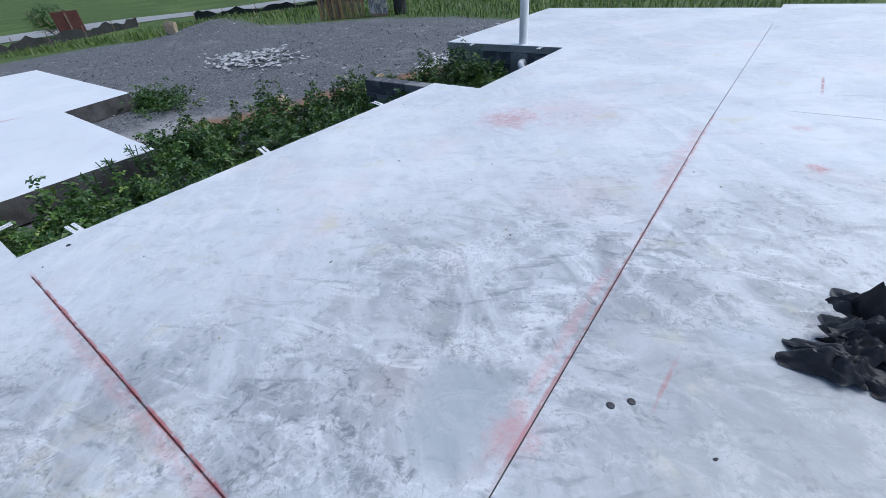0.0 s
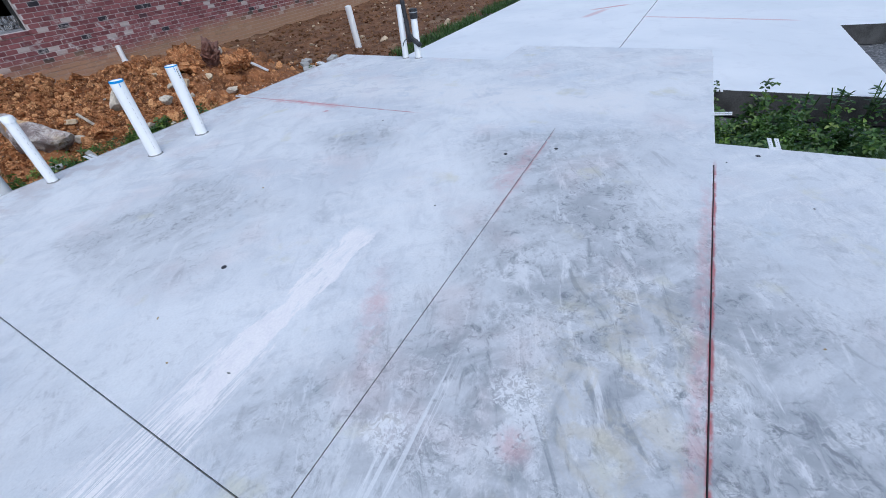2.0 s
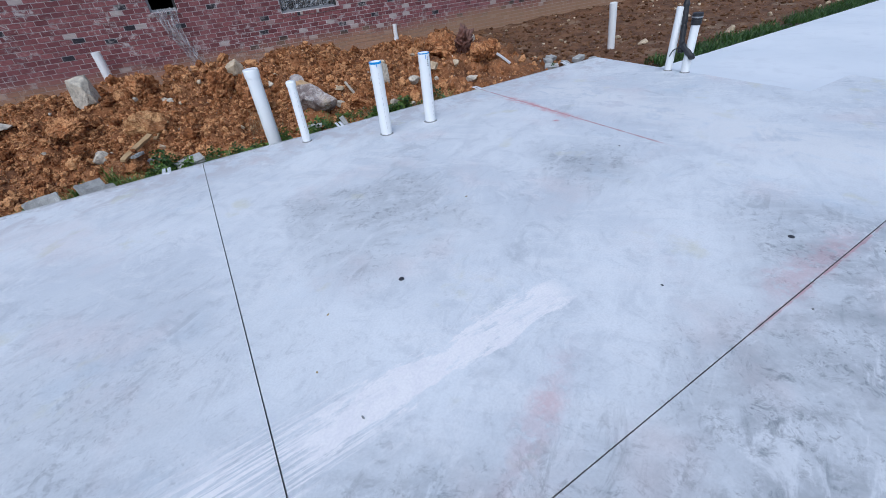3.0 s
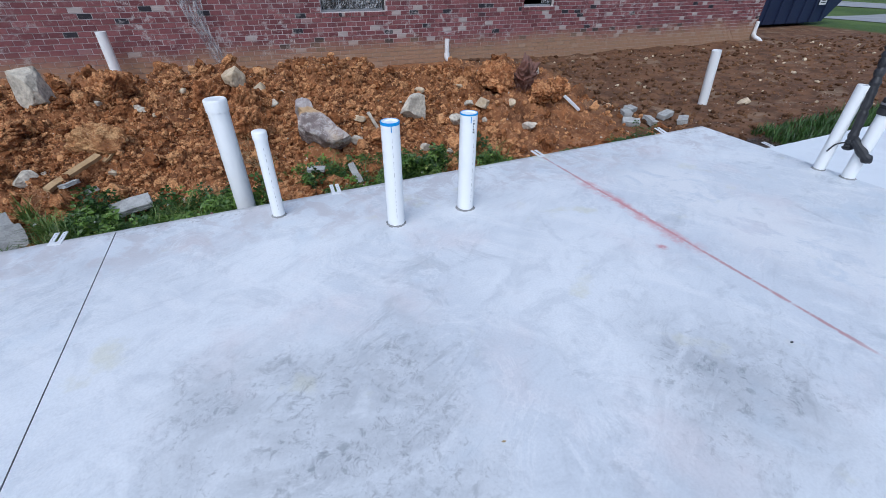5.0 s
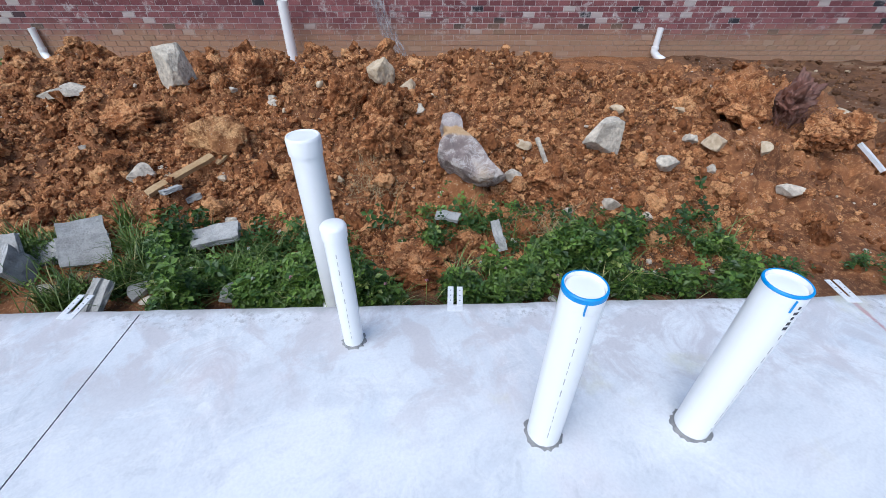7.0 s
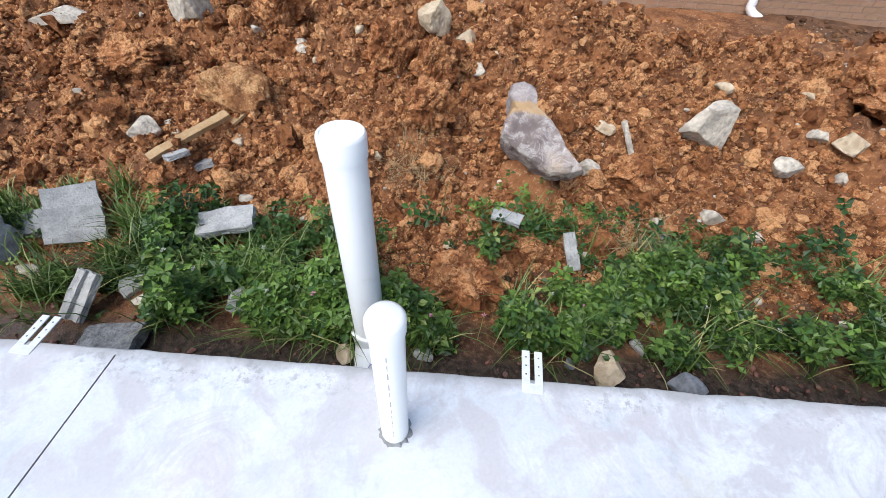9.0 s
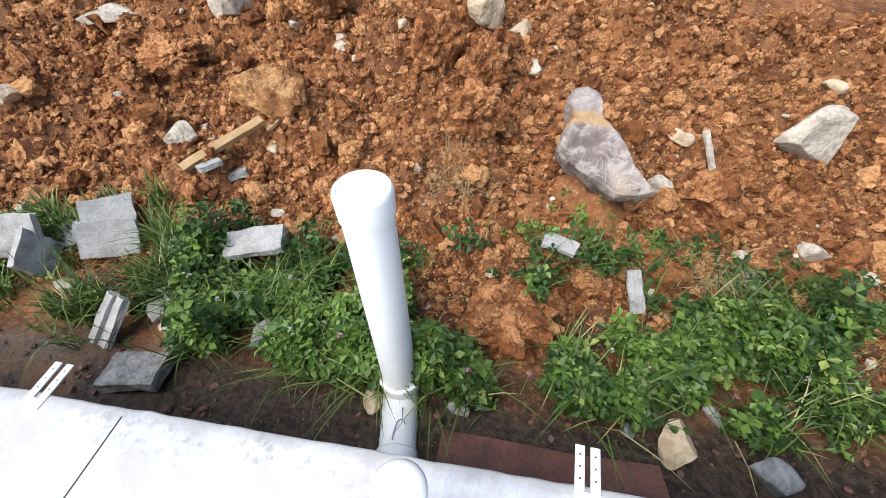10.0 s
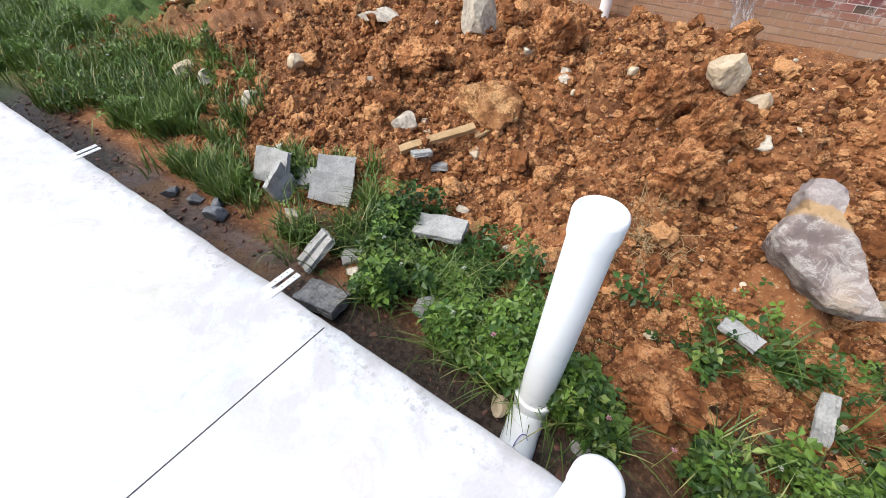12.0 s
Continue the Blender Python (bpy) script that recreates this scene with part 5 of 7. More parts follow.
def slab_boulder():
    """A flat-faced boulder: a broken outline with a bevelled, pitted face, leaning back on the slope."""
    outline = [(-0.325, 0.46), (-0.22, 0.49), (-0.12, 0.43), (-0.09, 0.28), (-0.02, 0.20), (0.12, 0.06), (0.24, -0.14), (0.385, -0.31), (0.28, -0.34), (0.08, -0.36),
               (-0.12, -0.24), (-0.30, -0.14), (-0.38, -0.03), (-0.345, 0.12), (-0.30, 0.235), (-0.345, 0.345)]
    bm = bmesh.new()
    levels = ((0.84, 0.10), (0.95, 0.075), (1.0, 0.02), (1.0, -0.10), (0.85, -0.28))
    rings = [[bm.verts.new((0.69 * u * k - 0.03 * (1 - k), 0.69 * w * k, 0.8 * h)) for u, w in outline] for k, h in levels]
    bm.faces.new(rings[0])
    for p, q in zip(rings, rings[1:]):
        for i in range(len(outline)):
            j = (i + 1) % len(outline)
            bm.faces.new((p[i], q[i], q[j], p[j]))
    bm.faces.new(rings[-1][::-1])
    bmesh.ops.recalc_face_normals(bm, faces=bm.faces[:])
    bmesh.ops.triangulate(bm, faces=bm.faces[:])
    for _ in range(3):
        bmesh.ops.subdivide_edges(bm, edges=bm.edges[:], cuts=1, use_grid_fill=True)
    bm.normal_update()
    for v in bm.verts:
        q = v.co * 5
        v.co += v.normal * (0.012 * noise.noise(q) + 0.012 * noise.noise(q * 2.3) + 0.007 * noise.noise(q * 6))
    ob = mesh_object("boulder", bm, VEINED)
    x, y = -1.775, -6.67
    z = float(ground_height(x, y))
    ob.matrix_basis = Matrix(((-1, 0, 0, x), (0, -0.75, 0.66, y), (0, 0.66, 0.75, z + 0.05 + 0.189), (0, 0, 0, 1)))
    return tagged(ob, "large grey boulder with white veins leaning on the clay bank", "rock")


slab_boulder()
rock("boulder", "pale angular boulder with grey streaks on the clay", LIMESTONE, -3.0, -7.10, (0.52, 0.36, 0.34), 43, (34, 8, 20), lift=0.25, rough=0.08)
rock("boulder", "grey standing boulder on the crest of the bank", LIMESTONE, 0.83, -7.68, (0.38, 0.32, 0.54), 44, (0, -6, 30), lift=0.16, rough=0.12)
rock("clay_lump", "large pale orange clay lump on the bank", DRY_LUMP, 0.33, -7.02, (0.46, 0.36, 0.32), 45, (0, 0, 10), "clay lump", 7, 0.16, 0.28, 0.10, 5)
rock("clay_lump", "big brown clay lump on the crest of the bank", CLAY_LUMP, -4.50, -7.62, (0.64, 0.5, 0.46), 46, (0, 0, 60), "clay lump", 5, 0.2, 0.25, 0.3, 5)
rock("root_mass", "dark tangled root ball beside a clay lump", RUSTY, -4.95, -7.58, (0.38, 0.34, 0.40), 47, (0, 0, 0), "roots", 3, 0.5, 0.3, 0.4, 5)
rock("clay_lump", "brown clay lump with roots on the bank", CLAY_LUMP, -4.97, -7.12, (0.42, 0.32, 0.30), 48, (0, 0, 20), "clay lump", 5, 0.2, 0.25, 0.3)
rock("clay_lump", "rounded red clay lump at the end of the bank", CLAY_LUMP, -5.36, -7.22, (0.36, 0.30, 0.30), 49, (0, 0, 50), "clay lump", 5, 0.2, 0.2, 0.3)
rock("clay_lump", "tall rough clay lump on the crest", CLAY_LUMP, 0.25, -7.95, (0.40, 0.36, 0.38), 50, (0, 0, 0), "clay lump", 5, 0.2, 0.2, 0.3, 5)
rock("clay_lump", "rounded orange clay lump low on the bank", CLAY_LUMP, 1.16, -7.30, (0.42, 0.32, 0.26), 51, (0, 0, 0), "clay lump", 5, 0.2, 0.3, 0.3)
rock("clay_lump", "tall cracked clay lump on the bank face", CLAY_LUMP, -1.05, -7.34, (0.32, 0.30, 0.40), 52, (-14, 6, 40), "clay lump", 7, 0.22, 0.38, 0.2, 5)
rock("clay_lump", "cracked clay lump under the crest stones", CLAY_LUMP, -0.72, -7.48, (0.34, 0.30, 0.42), 57, (-10, 0, 10), "clay lump", 5, 0.2, 0.25, 0.25, 5)
rock("clay_lump", "orange clay lump with dry roots on the bank face", CLAY_LUMP, -1.03, -6.90, (0.34, 0.28, 0.30), 53, (0, 0, 0), "clay lump", 5, 0.2, 0.3, 0.35, 5)
rock("clay_lump", "cracked clay lump beside the veined boulder", CLAY_LUMP, -2.47, -6.72, (0.38, 0.30, 0.28), 58, (0, 0, 25), "clay lump", 5, 0.2, 0.3, 0.2, 5)
rock("clay_lump", "red clay spill pushed into the weeds", CLAY_LUMP, -1.32, -5.84, (0.42, 0.42, 0.26), 59, (0, 0, 0), "clay lump", 5, 0.2, 0.3, 0.4, 5)
rock("stone", "pale cream stone on the crest of the bank", TAN_STONE, -1.05, -7.80, (0.32, 0.24, 0.26), 54, (0, 0, 20), lift=0.1, rough=0.12)
rock("stone", "small cream stone beside another on the crest", TAN_STONE, -1.24, -7.84, (0.20, 0.16, 0.16), 55, (0, 0, 60), lift=0.1)
rock("stone", "long flat pale stone on the bank", LIMESTONE, 1.93, -7.68, (0.54, 0.28, 0.18), 56, (8, 4, 5), lift=0.1, rough=0.1)
STONES = [(0.90, -6.79, 0.24, LIMESTONE), (0.80, -6.91, 0.13, LIMESTONE), (0.72, -6.82, 0.08, TAN_STONE), (0.25, -6.76, 0.13, TAN_STONE), (-0.72, -6.68, 0.11, TAN_STONE), 
          (-1.37, -7.48, 0.16, LIMESTONE), (-1.49, -7.52, 0.09, TAN_STONE), (-0.05, -7.50, 0.12, LIMESTONE), (-0.15, -7.45, 0.09, TAN_STONE), (0.36, -7.65, 0.10, LIMESTONE), (0.03, -7.68, 0.12, LIMESTONE),
          (-0.46, -7.56, 0.11, TAN_STONE), (-0.53, -7.18, 0.08, LIMESTONE), (-1.27, -7.30, 0.08, TAN_STONE), (-2.15, -6.75, 0.19, LIMESTONE), (-3.26, -7.56, 0.15, TAN_STONE), (-2.26, -7.04, 0.17, TAN_STONE),
          (-2.88, -6.39, 0.18, LIMESTONE), (-2.51, -6.33, 0.10, LIMESTONE), (-2.56, -6.24, 0.14, BROKEN), (-1.23, -6.11, 0.09, TAN_STONE), (-3.11, -6.30, 0.14, LIMESTONE), (-3.46, -6.81, 0.22, LIMESTONE),
          (-3.82, -7.12, 0.17, LIMESTONE), (-3.97, -6.99, 0.28, TAN_STONE), (-3.78, -7.43, 0.16, TAN_STONE), (-3.88, -6.84, 0.15, LIMESTONE), (-4.34, -6.88, 0.19, TAN_STONE), (-5.37, -7.90, 0.26, LIMESTONE),
          (-5.74, -7.68, 0.30, TAN_STONE), (-4.43, -6.54, 0.28, LIMESTONE), (-5.56, -8.20, 0.2, LIMESTONE), (-9.13, -6.69, 0.27, TAN_STONE),
          (-0.78, -5.34, 0.13, TAN_STONE), (-1.15, -5.37, 0.11, BROKEN), (-2.05, -5.35, 0.21, TAN_STONE), (-2.24, -5.49, 0.12, BROKEN), (-1.86, -5.38, 0.09, STONE_GREY), (-1.95, -5.43, 0.07, STONE_GREY), (-1.82, -5.46, 0.06, BROKEN),
          (-2.38, -5.27, 0.22, STONE_GREY), (3.36, -6.46, 0.42, TAN_STONE), (3.08, -6.50, 0.24, LIMESTONE), (2.48, -6.47, 0.25, LIMESTONE), (2.24, -6.92, 0.24, TAN_STONE), (1.69, -6.12, 0.2, BROKEN),
          (1.72, -5.41, 0.18, STONE_GREY), (1.55, -5.48, 0.17, STONE_GREY), (1.42, -5.38, 0.19, STONE_GREY), (1.92, -5.36, 0.15, STONE_GREY), (5.05, -7.48, 0.45, TAN_STONE),
          (0.40, -5.62, 0.22, BROKEN), (0.32, -5.56, 0.15, LIMESTONE), (-0.19, -5.57, 0.24, BROKEN), (-0.36, -6.21, 0.13, LIMESTONE), (1.03, -5.68, 0.14, LIMESTONE), (0.86, -5.71, 0.11, TAN_STONE), (0.15, -6.22, 0.10, TAN_STONE), (0.05, -6.30, 0.09, LIMESTONE),
          (-11.0, -5.9, 0.35, TAN_STONE), (-13.5, -6.3, 0.22, TAN_STONE), (-7.27, 5.0, 0.4, TAN_STONE), (-6.4, 5.9, 0.28, TAN_STONE), (-6.7, 7.2, 0.26, TAN_STONE)]
for i, (x, y, s, m) in enumerate(STONES):
    words = {LIMESTONE: "pale grey angular stone lying on the dirt", TAN_STONE: "cream-tan angular stone lying on the ground", BROKEN: "grey broken concrete bit in the mud", STONE_GREY: "dark grey wet stone in the mud"}
    rock("stone", words[m], m, x, y, (s, s * 0.72, s * 0.62), 100 + i, (rnd.uniform(-15, 15), rnd.uniform(-15, 15), rnd.uniform(0, 180)), lift=0.2, detail=3)
rock("boulder", "tan boulder at the edge of the gravel mound", TAN_STONE, -21.0, 9.3, (0.75, 0.5, 0.65), 90, (0, 15, 20), lift=0.1)


def chunk(name, label, x, y, size, turn, material=BROKEN, ridge=False, lip=False, fold=0.0, lift=0.0, seed=1):
    """A broken concrete piece with rough edges."""
    top = thing(name, label, "rubble", group="broken concrete pieces in the grass")
    rr3 = random.Random(seed)

    def rough_box(x0, x1, y0, y1, z0, z1):
        bm = box_bm(x0, x1, y0, y1, z0, z1)
        bmesh.ops.subdivide_edges(bm, edges=bm.edges[:], cuts=5, use_grid_fill=True)
        for v in bm.verts:
            far = max(abs(v.co.x) / (size[0] / 2), abs(v.co.y) / (size[1] / 2))
            j = 0.0025 if far > 0.97 else 0.0008
            q = v.co * 11 + Vector((seed * 3.1, 0, 0))
            v.co.x += rr3.gauss(0, 1) * j + 0.010 * noise.noise(q) * (far > 0.9)
            v.co.y += rr3.gauss(0, 1) * j + 0.012 * noise.noise(q + Vector((7, 0, 0))) * (far > 0.9)
            v.co.z += rr3.gauss(0, 1) * 0.0012
        return bm

    part("slab_piece", rough_box(-size[0] / 2, size[0] / 2, -size[1] / 2, size[1] / 2, 0, size[2]), material, top)
    if ridge:
        part("rib", rough_box(-size[0] * 0.1, size[0] * 0.1, -size[1] / 2, size[1] / 2, size[2], size[2] + 0.02), material, top)
    if fold:
        part("side_face", rough_box(-size[0] / 2, -size[0] / 2 + size[2], -size[1] / 2, size[1] / 2, -fold, -0.002), material, top)
    if lip:
        part("upright_leg", rough_box(size[0] / 2 - 0.04, size[0] / 2, -size[1] / 2, size[1] / 2, size[2], size[2] + size[0] * 0.45), material, top)
    z = float(ground_height(x, y))
    top.matrix_basis = pose(x, y, z + lift, *turn)
    return top


chunk("concrete_piece", "broken L-shaped concrete block piece in the grass", 1.40, -5.88, (0.30, 0.24, 0.035), (-58, 4, 8), lift=0.16, seed=2)
chunk("concrete_piece", "broken block web standing beside another piece", 1.22, -5.84, (0.035, 0.22, 0.22), (-20, 12, 14), lift=0.03, seed=12)
chunk("concrete_piece", "broken concrete block corner standing in the grass", 0.93, -5.98, (0.28, 0.20, 0.05), (-52, -10, 30), lift=0.10, seed=3)
chunk("concrete_piece", "square broken block piece behind another in the grass", 1.02, -6.12, (0.26, 0.20, 0.045), (-40, -8, 36), lift=0.13, seed=13)
chunk("concrete_piece", "grey block shard half buried in the grass", 1.19, -6.02, (0.20, 0.16, 0.05), (-30, 6, 10), lift=0.05, seed=14)
chunk("concrete_piece", "flat broken concrete piece on the weeds", 0.01, -5.99, (0.30, 0.15, 0.05), (-14, 5, 14), lift=0.16, seed=4)
chunk("concrete_piece", "small flat concrete piece in the weeds", -1.58, -6.25, (0.18, 0.09, 0.03), (-6, 0, -20), lift=0.08, seed=5)
chunk("concrete_piece", "thin concrete strip standing in the weeds", -1.95, -5.93, (0.06, 0.03, 0.22), (28, 14, 5), lift=0.07, seed=6)
chunk("concrete_piece", "ribbed grey block piece leaning in the mud", 0.55, -5.50, (0.15, 0.24, 0.035), (-38, 6, -22), ridge=True, lift=0.10, seed=7)
chunk("concrete_piece", "wet grey concrete slab piece in the mud", 0.31, -5.29, (0.26, 0.17, 0.06), (4, 4, 8), WET_BLOCK, lift=0.02, seed=8)
chunk("concrete_piece", "small square concrete piece beside a wood offcut", 0.44, -6.56, (0.15, 0.11, 0.04), (15, 8, 30), lift=0.03, seed=9)
chunk("concrete_piece", "flat concrete flake beside a wood offcut", 0.51, -6.47, (0.13, 0.08, 0.03), (12, 0, 50), lift=0.02, seed=10)
for i, (x, y, t) in enumerate(((-6.47, -6.81, 20), (-6.3, -6.7, 60), (-6.82, -6.43, 10), (-6.4, -6.32, 80), (-6.95, -6.2, 35), (-6.1, -6.4, 140))):
    chunk("brick_piece", "pale broken brick at the end of the bank", x, y, (0.23, 0.13, 0.075), (rnd.uniform(-15, 25), rnd.uniform(-15, 15), t), lift=0.02, seed=20 + i)


def plank(label, a, b, width, thick, material, twist=0.0, lift=0.03):
    a, b = Vector(a), Vector(b)
    d = b - a
    bm = box_bm(0, d.length, -width / 2, width / 2, 0, thick)
    bmesh.ops.subdivide_edges(bm, edges=[e for e in bm.edges if abs((e.verts[0].co - e.verts[1].co).x) > 0.01], cuts=6)
    for v in bm.verts:
        v.co.y += 0.004 * math.sin(v.co.x * 9) + rnd.gauss(0, 0.0012)
        v.co.z += 0.003 * math.sin(v.co.x * 7 + 1) + rnd.gauss(0, 0.0008)
    ob = mesh_object("wood_offcut", bm, material)
    ob.matrix_basis = Matrix.Translation(a + Vector((0, 0, lift))) @ d.to_track_quat("X", "Z").to_matrix().to_4x4() @ Matrix.Rotation(radians(twist), 4, "X")
    return tagged(ob, label, "wood")


def on_bank(x, y, up=0.0):
    return (x, y, float(ground_height(x, y)) + up)


plank("pale sawn wood offcut lying on the clay", on_bank(0.67, -6.43, 0.03), on_bank(0.33, -6.86, 0.10), 0.06, 0.035, WOOD, 15, 0.03)
plank("thin dark wood offcut on the clay", on_bank(0.30, -6.84, 0.03), on_bank(0.09, -7.04, 0.08), 0.04, 0.02, WOOD, 10)
plank("pale stick leaning on the clay bank", on_bank(-5.38, -7.10, 0.06), on_bank(-5.50, -6.86, 0.04), 0.045, 0.03, PAPER, 0)
plank("wet red-brown form board along the slab foot", (-1.10, -5.16, -0.44), (-1.95, -5.16, -0.45), 0.16, 0.035, RUSTY, -20, 0.0)
plank("weathered splinter of wood on the bank", on_bank(-2.37, -7.02, 0.05), on_bank(-2.45, -6.86, 0.03), 0.035, 0.02, LIMESTONE, 0)


# ---- plants ----
def trefoils(name, label, pts, height, size, material, seed, droop=0.5):
    """Three-part leaves held over the ground at random heights; one mesh."""
    r = np.random.RandomState(seed)
    n = len(pts)
    z0 = ground_height(pts[:, 0], pts[:, 1])
    mound = 0.10 + 1.9 * layers(pts[:, 0], pts[:, 1], 0.26, 471, 3) ** 1.9
    z = z0 + height * mound * r.uniform(0.1, 1.0, n) ** 0.7
    c = np.stack([pts[:, 0], pts[:, 1], z], -1)
    s = size * r.uniform(0.45, 1.5, n)
    tilt = np.stack([r.normal(0, droop, n), r.normal(0, droop, n), np.ones(n)], -1)
    tilt /= np.linalg.norm(tilt, axis=1, keepdims=True)
    u = np.cross(tilt, np.stack([np.cos(t := r.uniform(0, 6.28, n)), np.sin(t), np.zeros(n)], -1))
    u /= np.linalg.norm(u, axis=1, keepdims=True)
    w = np.cross(tilt, u)
    V = [c]
    F = []
    idx = np.arange(n) * 10
    for k in range(3):
        a = k * 2.094
        d = u * math.cos(a) + w * math.sin(a)
        e = -u * math.sin(a) + w * math.cos(a)
        V += [c + (d * 0.55 + e * 0.36 + tilt * 0.12) * s[:, None], c + (d * 1.0 - tilt * 0.12) * s[:, None], c + (d * 0.55 - e * 0.36 + tilt * 0.12) * s[:, None]]
        F.append(np.stack([idx, idx + 3 * k + 3, idx + 3 * k + 2, idx + 3 * k + 1], -1))
    verts = np.stack(V, 1).reshape(-1, 3)
    ob = array_mesh(name, verts, np.concatenate(F), material)
    return tagged(ob, label, "plants", kind="stuff")


def blades(name, label, pts, height, width, material, seed, lean=0.6):
    """Bent, tapering grass blades; one mesh."""
    r = np.random.RandomState(seed)
    n = len(pts)
    z0 = ground_height(pts[:, 0], pts[:, 1]) - 0.01
    h = height * r.uniform(0.45, 1.25, n)
    a = r.uniform(0, 6.28, n)
    d = np.stack([np.cos(a), np.sin(a), np.zeros(n)], -1)
    e = np.stack([-np.sin(a), np.cos(a), np.zeros(n)], -1)
    l = lean * r.uniform(0.2, 1.3, n)
    root = np.stack([pts[:, 0], pts[:, 1], z0], -1)
    V = []
    for t, wf in ((0, 0.8), (0.4, 1.0), (0.75, 0.7), (1.0, 0.08)):
        p = root + d * (l * h * t ** 1.8)[:, None] + np.array([0, 0, 1]) * (h * (t - 0.35 * np.minimum(l, 1.2) * t ** 2.5))[:, None]
        V += [p + e * (width * wf * 0.5), p - e * (width * wf * 0.5)]
    verts = np.stack(V, 1).reshape(-1, 3)
    idx = np.arange(n) * 8
    F = [np.stack([idx + 2 * k, idx + 2 * k + 1, idx + 2 * k + 3, idx + 2 * k + 2], -1) for k in range(3)]
    ob = array_mesh(name, verts, np.concatenate(F), material)
    return tagged(ob, label, "grass", kind="stuff")


CLEAR = [(1.40, -5.84, 0.2), (1.22, -5.80, 0.16), (0.95, -5.94, 0.2), (1.04, -6.05, 0.16), (0.01, -5.93, 0.17), (-1.58, -6.2, 0.13), (-1.95, -5.98, 0.09), (0.57, -5.48, 0.2), (-0.19, -5.50, 0.14), (0.37, -5.53, 0.18), (-0.36, -6.15, 0.12), (-2.88, -6.3, 0.12), (-1.32, -5.78, 0.17), (0.31, -5.3, 0.2), (-2.05, -5.3, 0.12), (0.94, -5.65, 0.12)]


def strip_points(n, x0, x1, y_in, y_out, seed, power=1.0):
    """Points in the weedy strip, thick in patches, thin in its bare gaps."""
    r = np.random.RandomState(seed)
    x = r.uniform(x0, x1, n)
    wide = 0.5 * (layers(x, x * 0, 0.7, 401) - 0.5)
    y = y_in + (y_out - y_in + wide) * r.uniform(0, 1, n)
    dens = 0.6 * layers(x, y, 0.45, 411) + 0.4 * layers(x, y, 0.16, 413, 2)
    gap = np.exp(-((x + 1.32) / 0.17) ** 2) * ramp(y, -5.5, -5.7) + np.exp(-((x + 3.1) / 0.3) ** 2) * 0.7
    keep = (r.uniform(0, 1, n) < ramp(dens, 0.43, 0.56) ** power) & (r.uniform(0, 1, n) > gap)
    for cx, cy, cr in CLEAR:
        keep &= np.hypot(x - cx, y - cy) > cr * r.uniform(0.5, 1.0, n)
    return np.stack([x[keep], y[keep]], -1)


pts = strip_points(17000, -3.6, 0.35, -5.40, -6.02, 1)
trefoils("clover", "dense green clover and weeds beside the slab", pts, 0.30, 0.036, LEAF, 2)
pts = strip_points(5000, -3.6, 0.35, -5.38, -6.3, 5)
trefoils("clover", "broad-leaved weeds among the clover", pts, 0.30, 0.042, WEED, 6, 0.7)
# added low layer whose dark leaf colour paints the shade inside the clover
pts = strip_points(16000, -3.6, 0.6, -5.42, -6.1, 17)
trefoils("undergrowth", "low leaves under the clover, coloured dark for its shade", pts, 0.17, 0.034, WEED, 18, 0.8)
sprigs = []
for x, y, k in ((-1.45, -6.34, 60), (-1.72, -6.42, 40), (-2.1, -6.36, 50), (-2.35, -6.3, 60), (-2.75, -6.2, 70), (-0.45, -6.2, 40), (0.75, -6.25, 40), (-3.0, -6.1, 60), (-0.75, -6.1, 50)):
    r = np.random.RandomState(int(100 - x * 50))
    sprigs.append(np.stack([r.normal(x, 0.09, k), r.normal(y, 0.06, k)], -1))
trefoils("weeds", "sparse bright sprigs creeping over the clay", np.concatenate(sprigs), 0.16, 0.030, LEAF, 34, 0.7)
pts = strip_points(9000, 0.35, 2.2, -5.62, -6.15, 3)
trefoils("clover", "low clover around broken concrete", pts, 0.14, 0.024, LEAF, 4)
pts = strip_points(5000, -6.6, -3.4, -5.35, -5.95, 7, 1.4)
trefoils("clover", "patchy dark weeds along the slab edge", pts, 0.20, 0.03, WEED, 8)
pts = strip_points(13500, -3.6, 1.0, -5.36, -6.2, 9)
blades("grass", "long green grass blades in the weedy strip", pts[::2], 0.27, 0.0065, BLADE, 10, 1.0)
pts = strip_points(15000, 0.5, 3.2, -5.5, -6.3, 11, 0.7)
blades("grass", "bright grass tufts around rubble beside the slab", pts, 0.2, 0.009, BLADE, 12)
pts = strip_points(14000, 2.2, 8.0, -5.35, -6.7, 13, 0.6)
blades("grass", "thick green grass along the slab edge", pts, 0.26, 0.010, BLADE, 14)
pts = strip_points(7000, 2.6, 8.0, -5.4, -6.7, 15, 0.6)
trefoils("clover", "clover in the thick grass", pts, 0.22, 0.035, LEAF, 16)
r9 = np.random.RandomState(21)
pts = np.stack([r9.uniform(-17.5, -7.6, 7000), -5.0 - 0.6 * r9.uniform(0, 1, 7000) ** 1.3], -1)
pts = pts[layers(pts[:, 0], pts[:, 1], 0.8, 431) > 0.42]
blades("grass", "dark grass along the garage slab edge", pts, 0.17, 0.014, WEED, 22)
pts = np.stack([r9.uniform(-7.3, -3.38, 44000), r9.uniform(0.3, 9.2, 44000)], -1)
edge_x = -6.9 + 0.32 * np.maximum(pts[:, 1] - 1.5, 0) + 0.9 * (layers(pts[:, 1], pts[:, 1] * 0, 0.9, 441) - 0.5)
ok = clear_of_slabs(pts[:, 0], pts[:, 1]) & (pts[:, 0] > edge_x) & (layers(pts[:, 0], pts[:, 1], 0.6, 451) > 0.3)
pts = pts[ok]
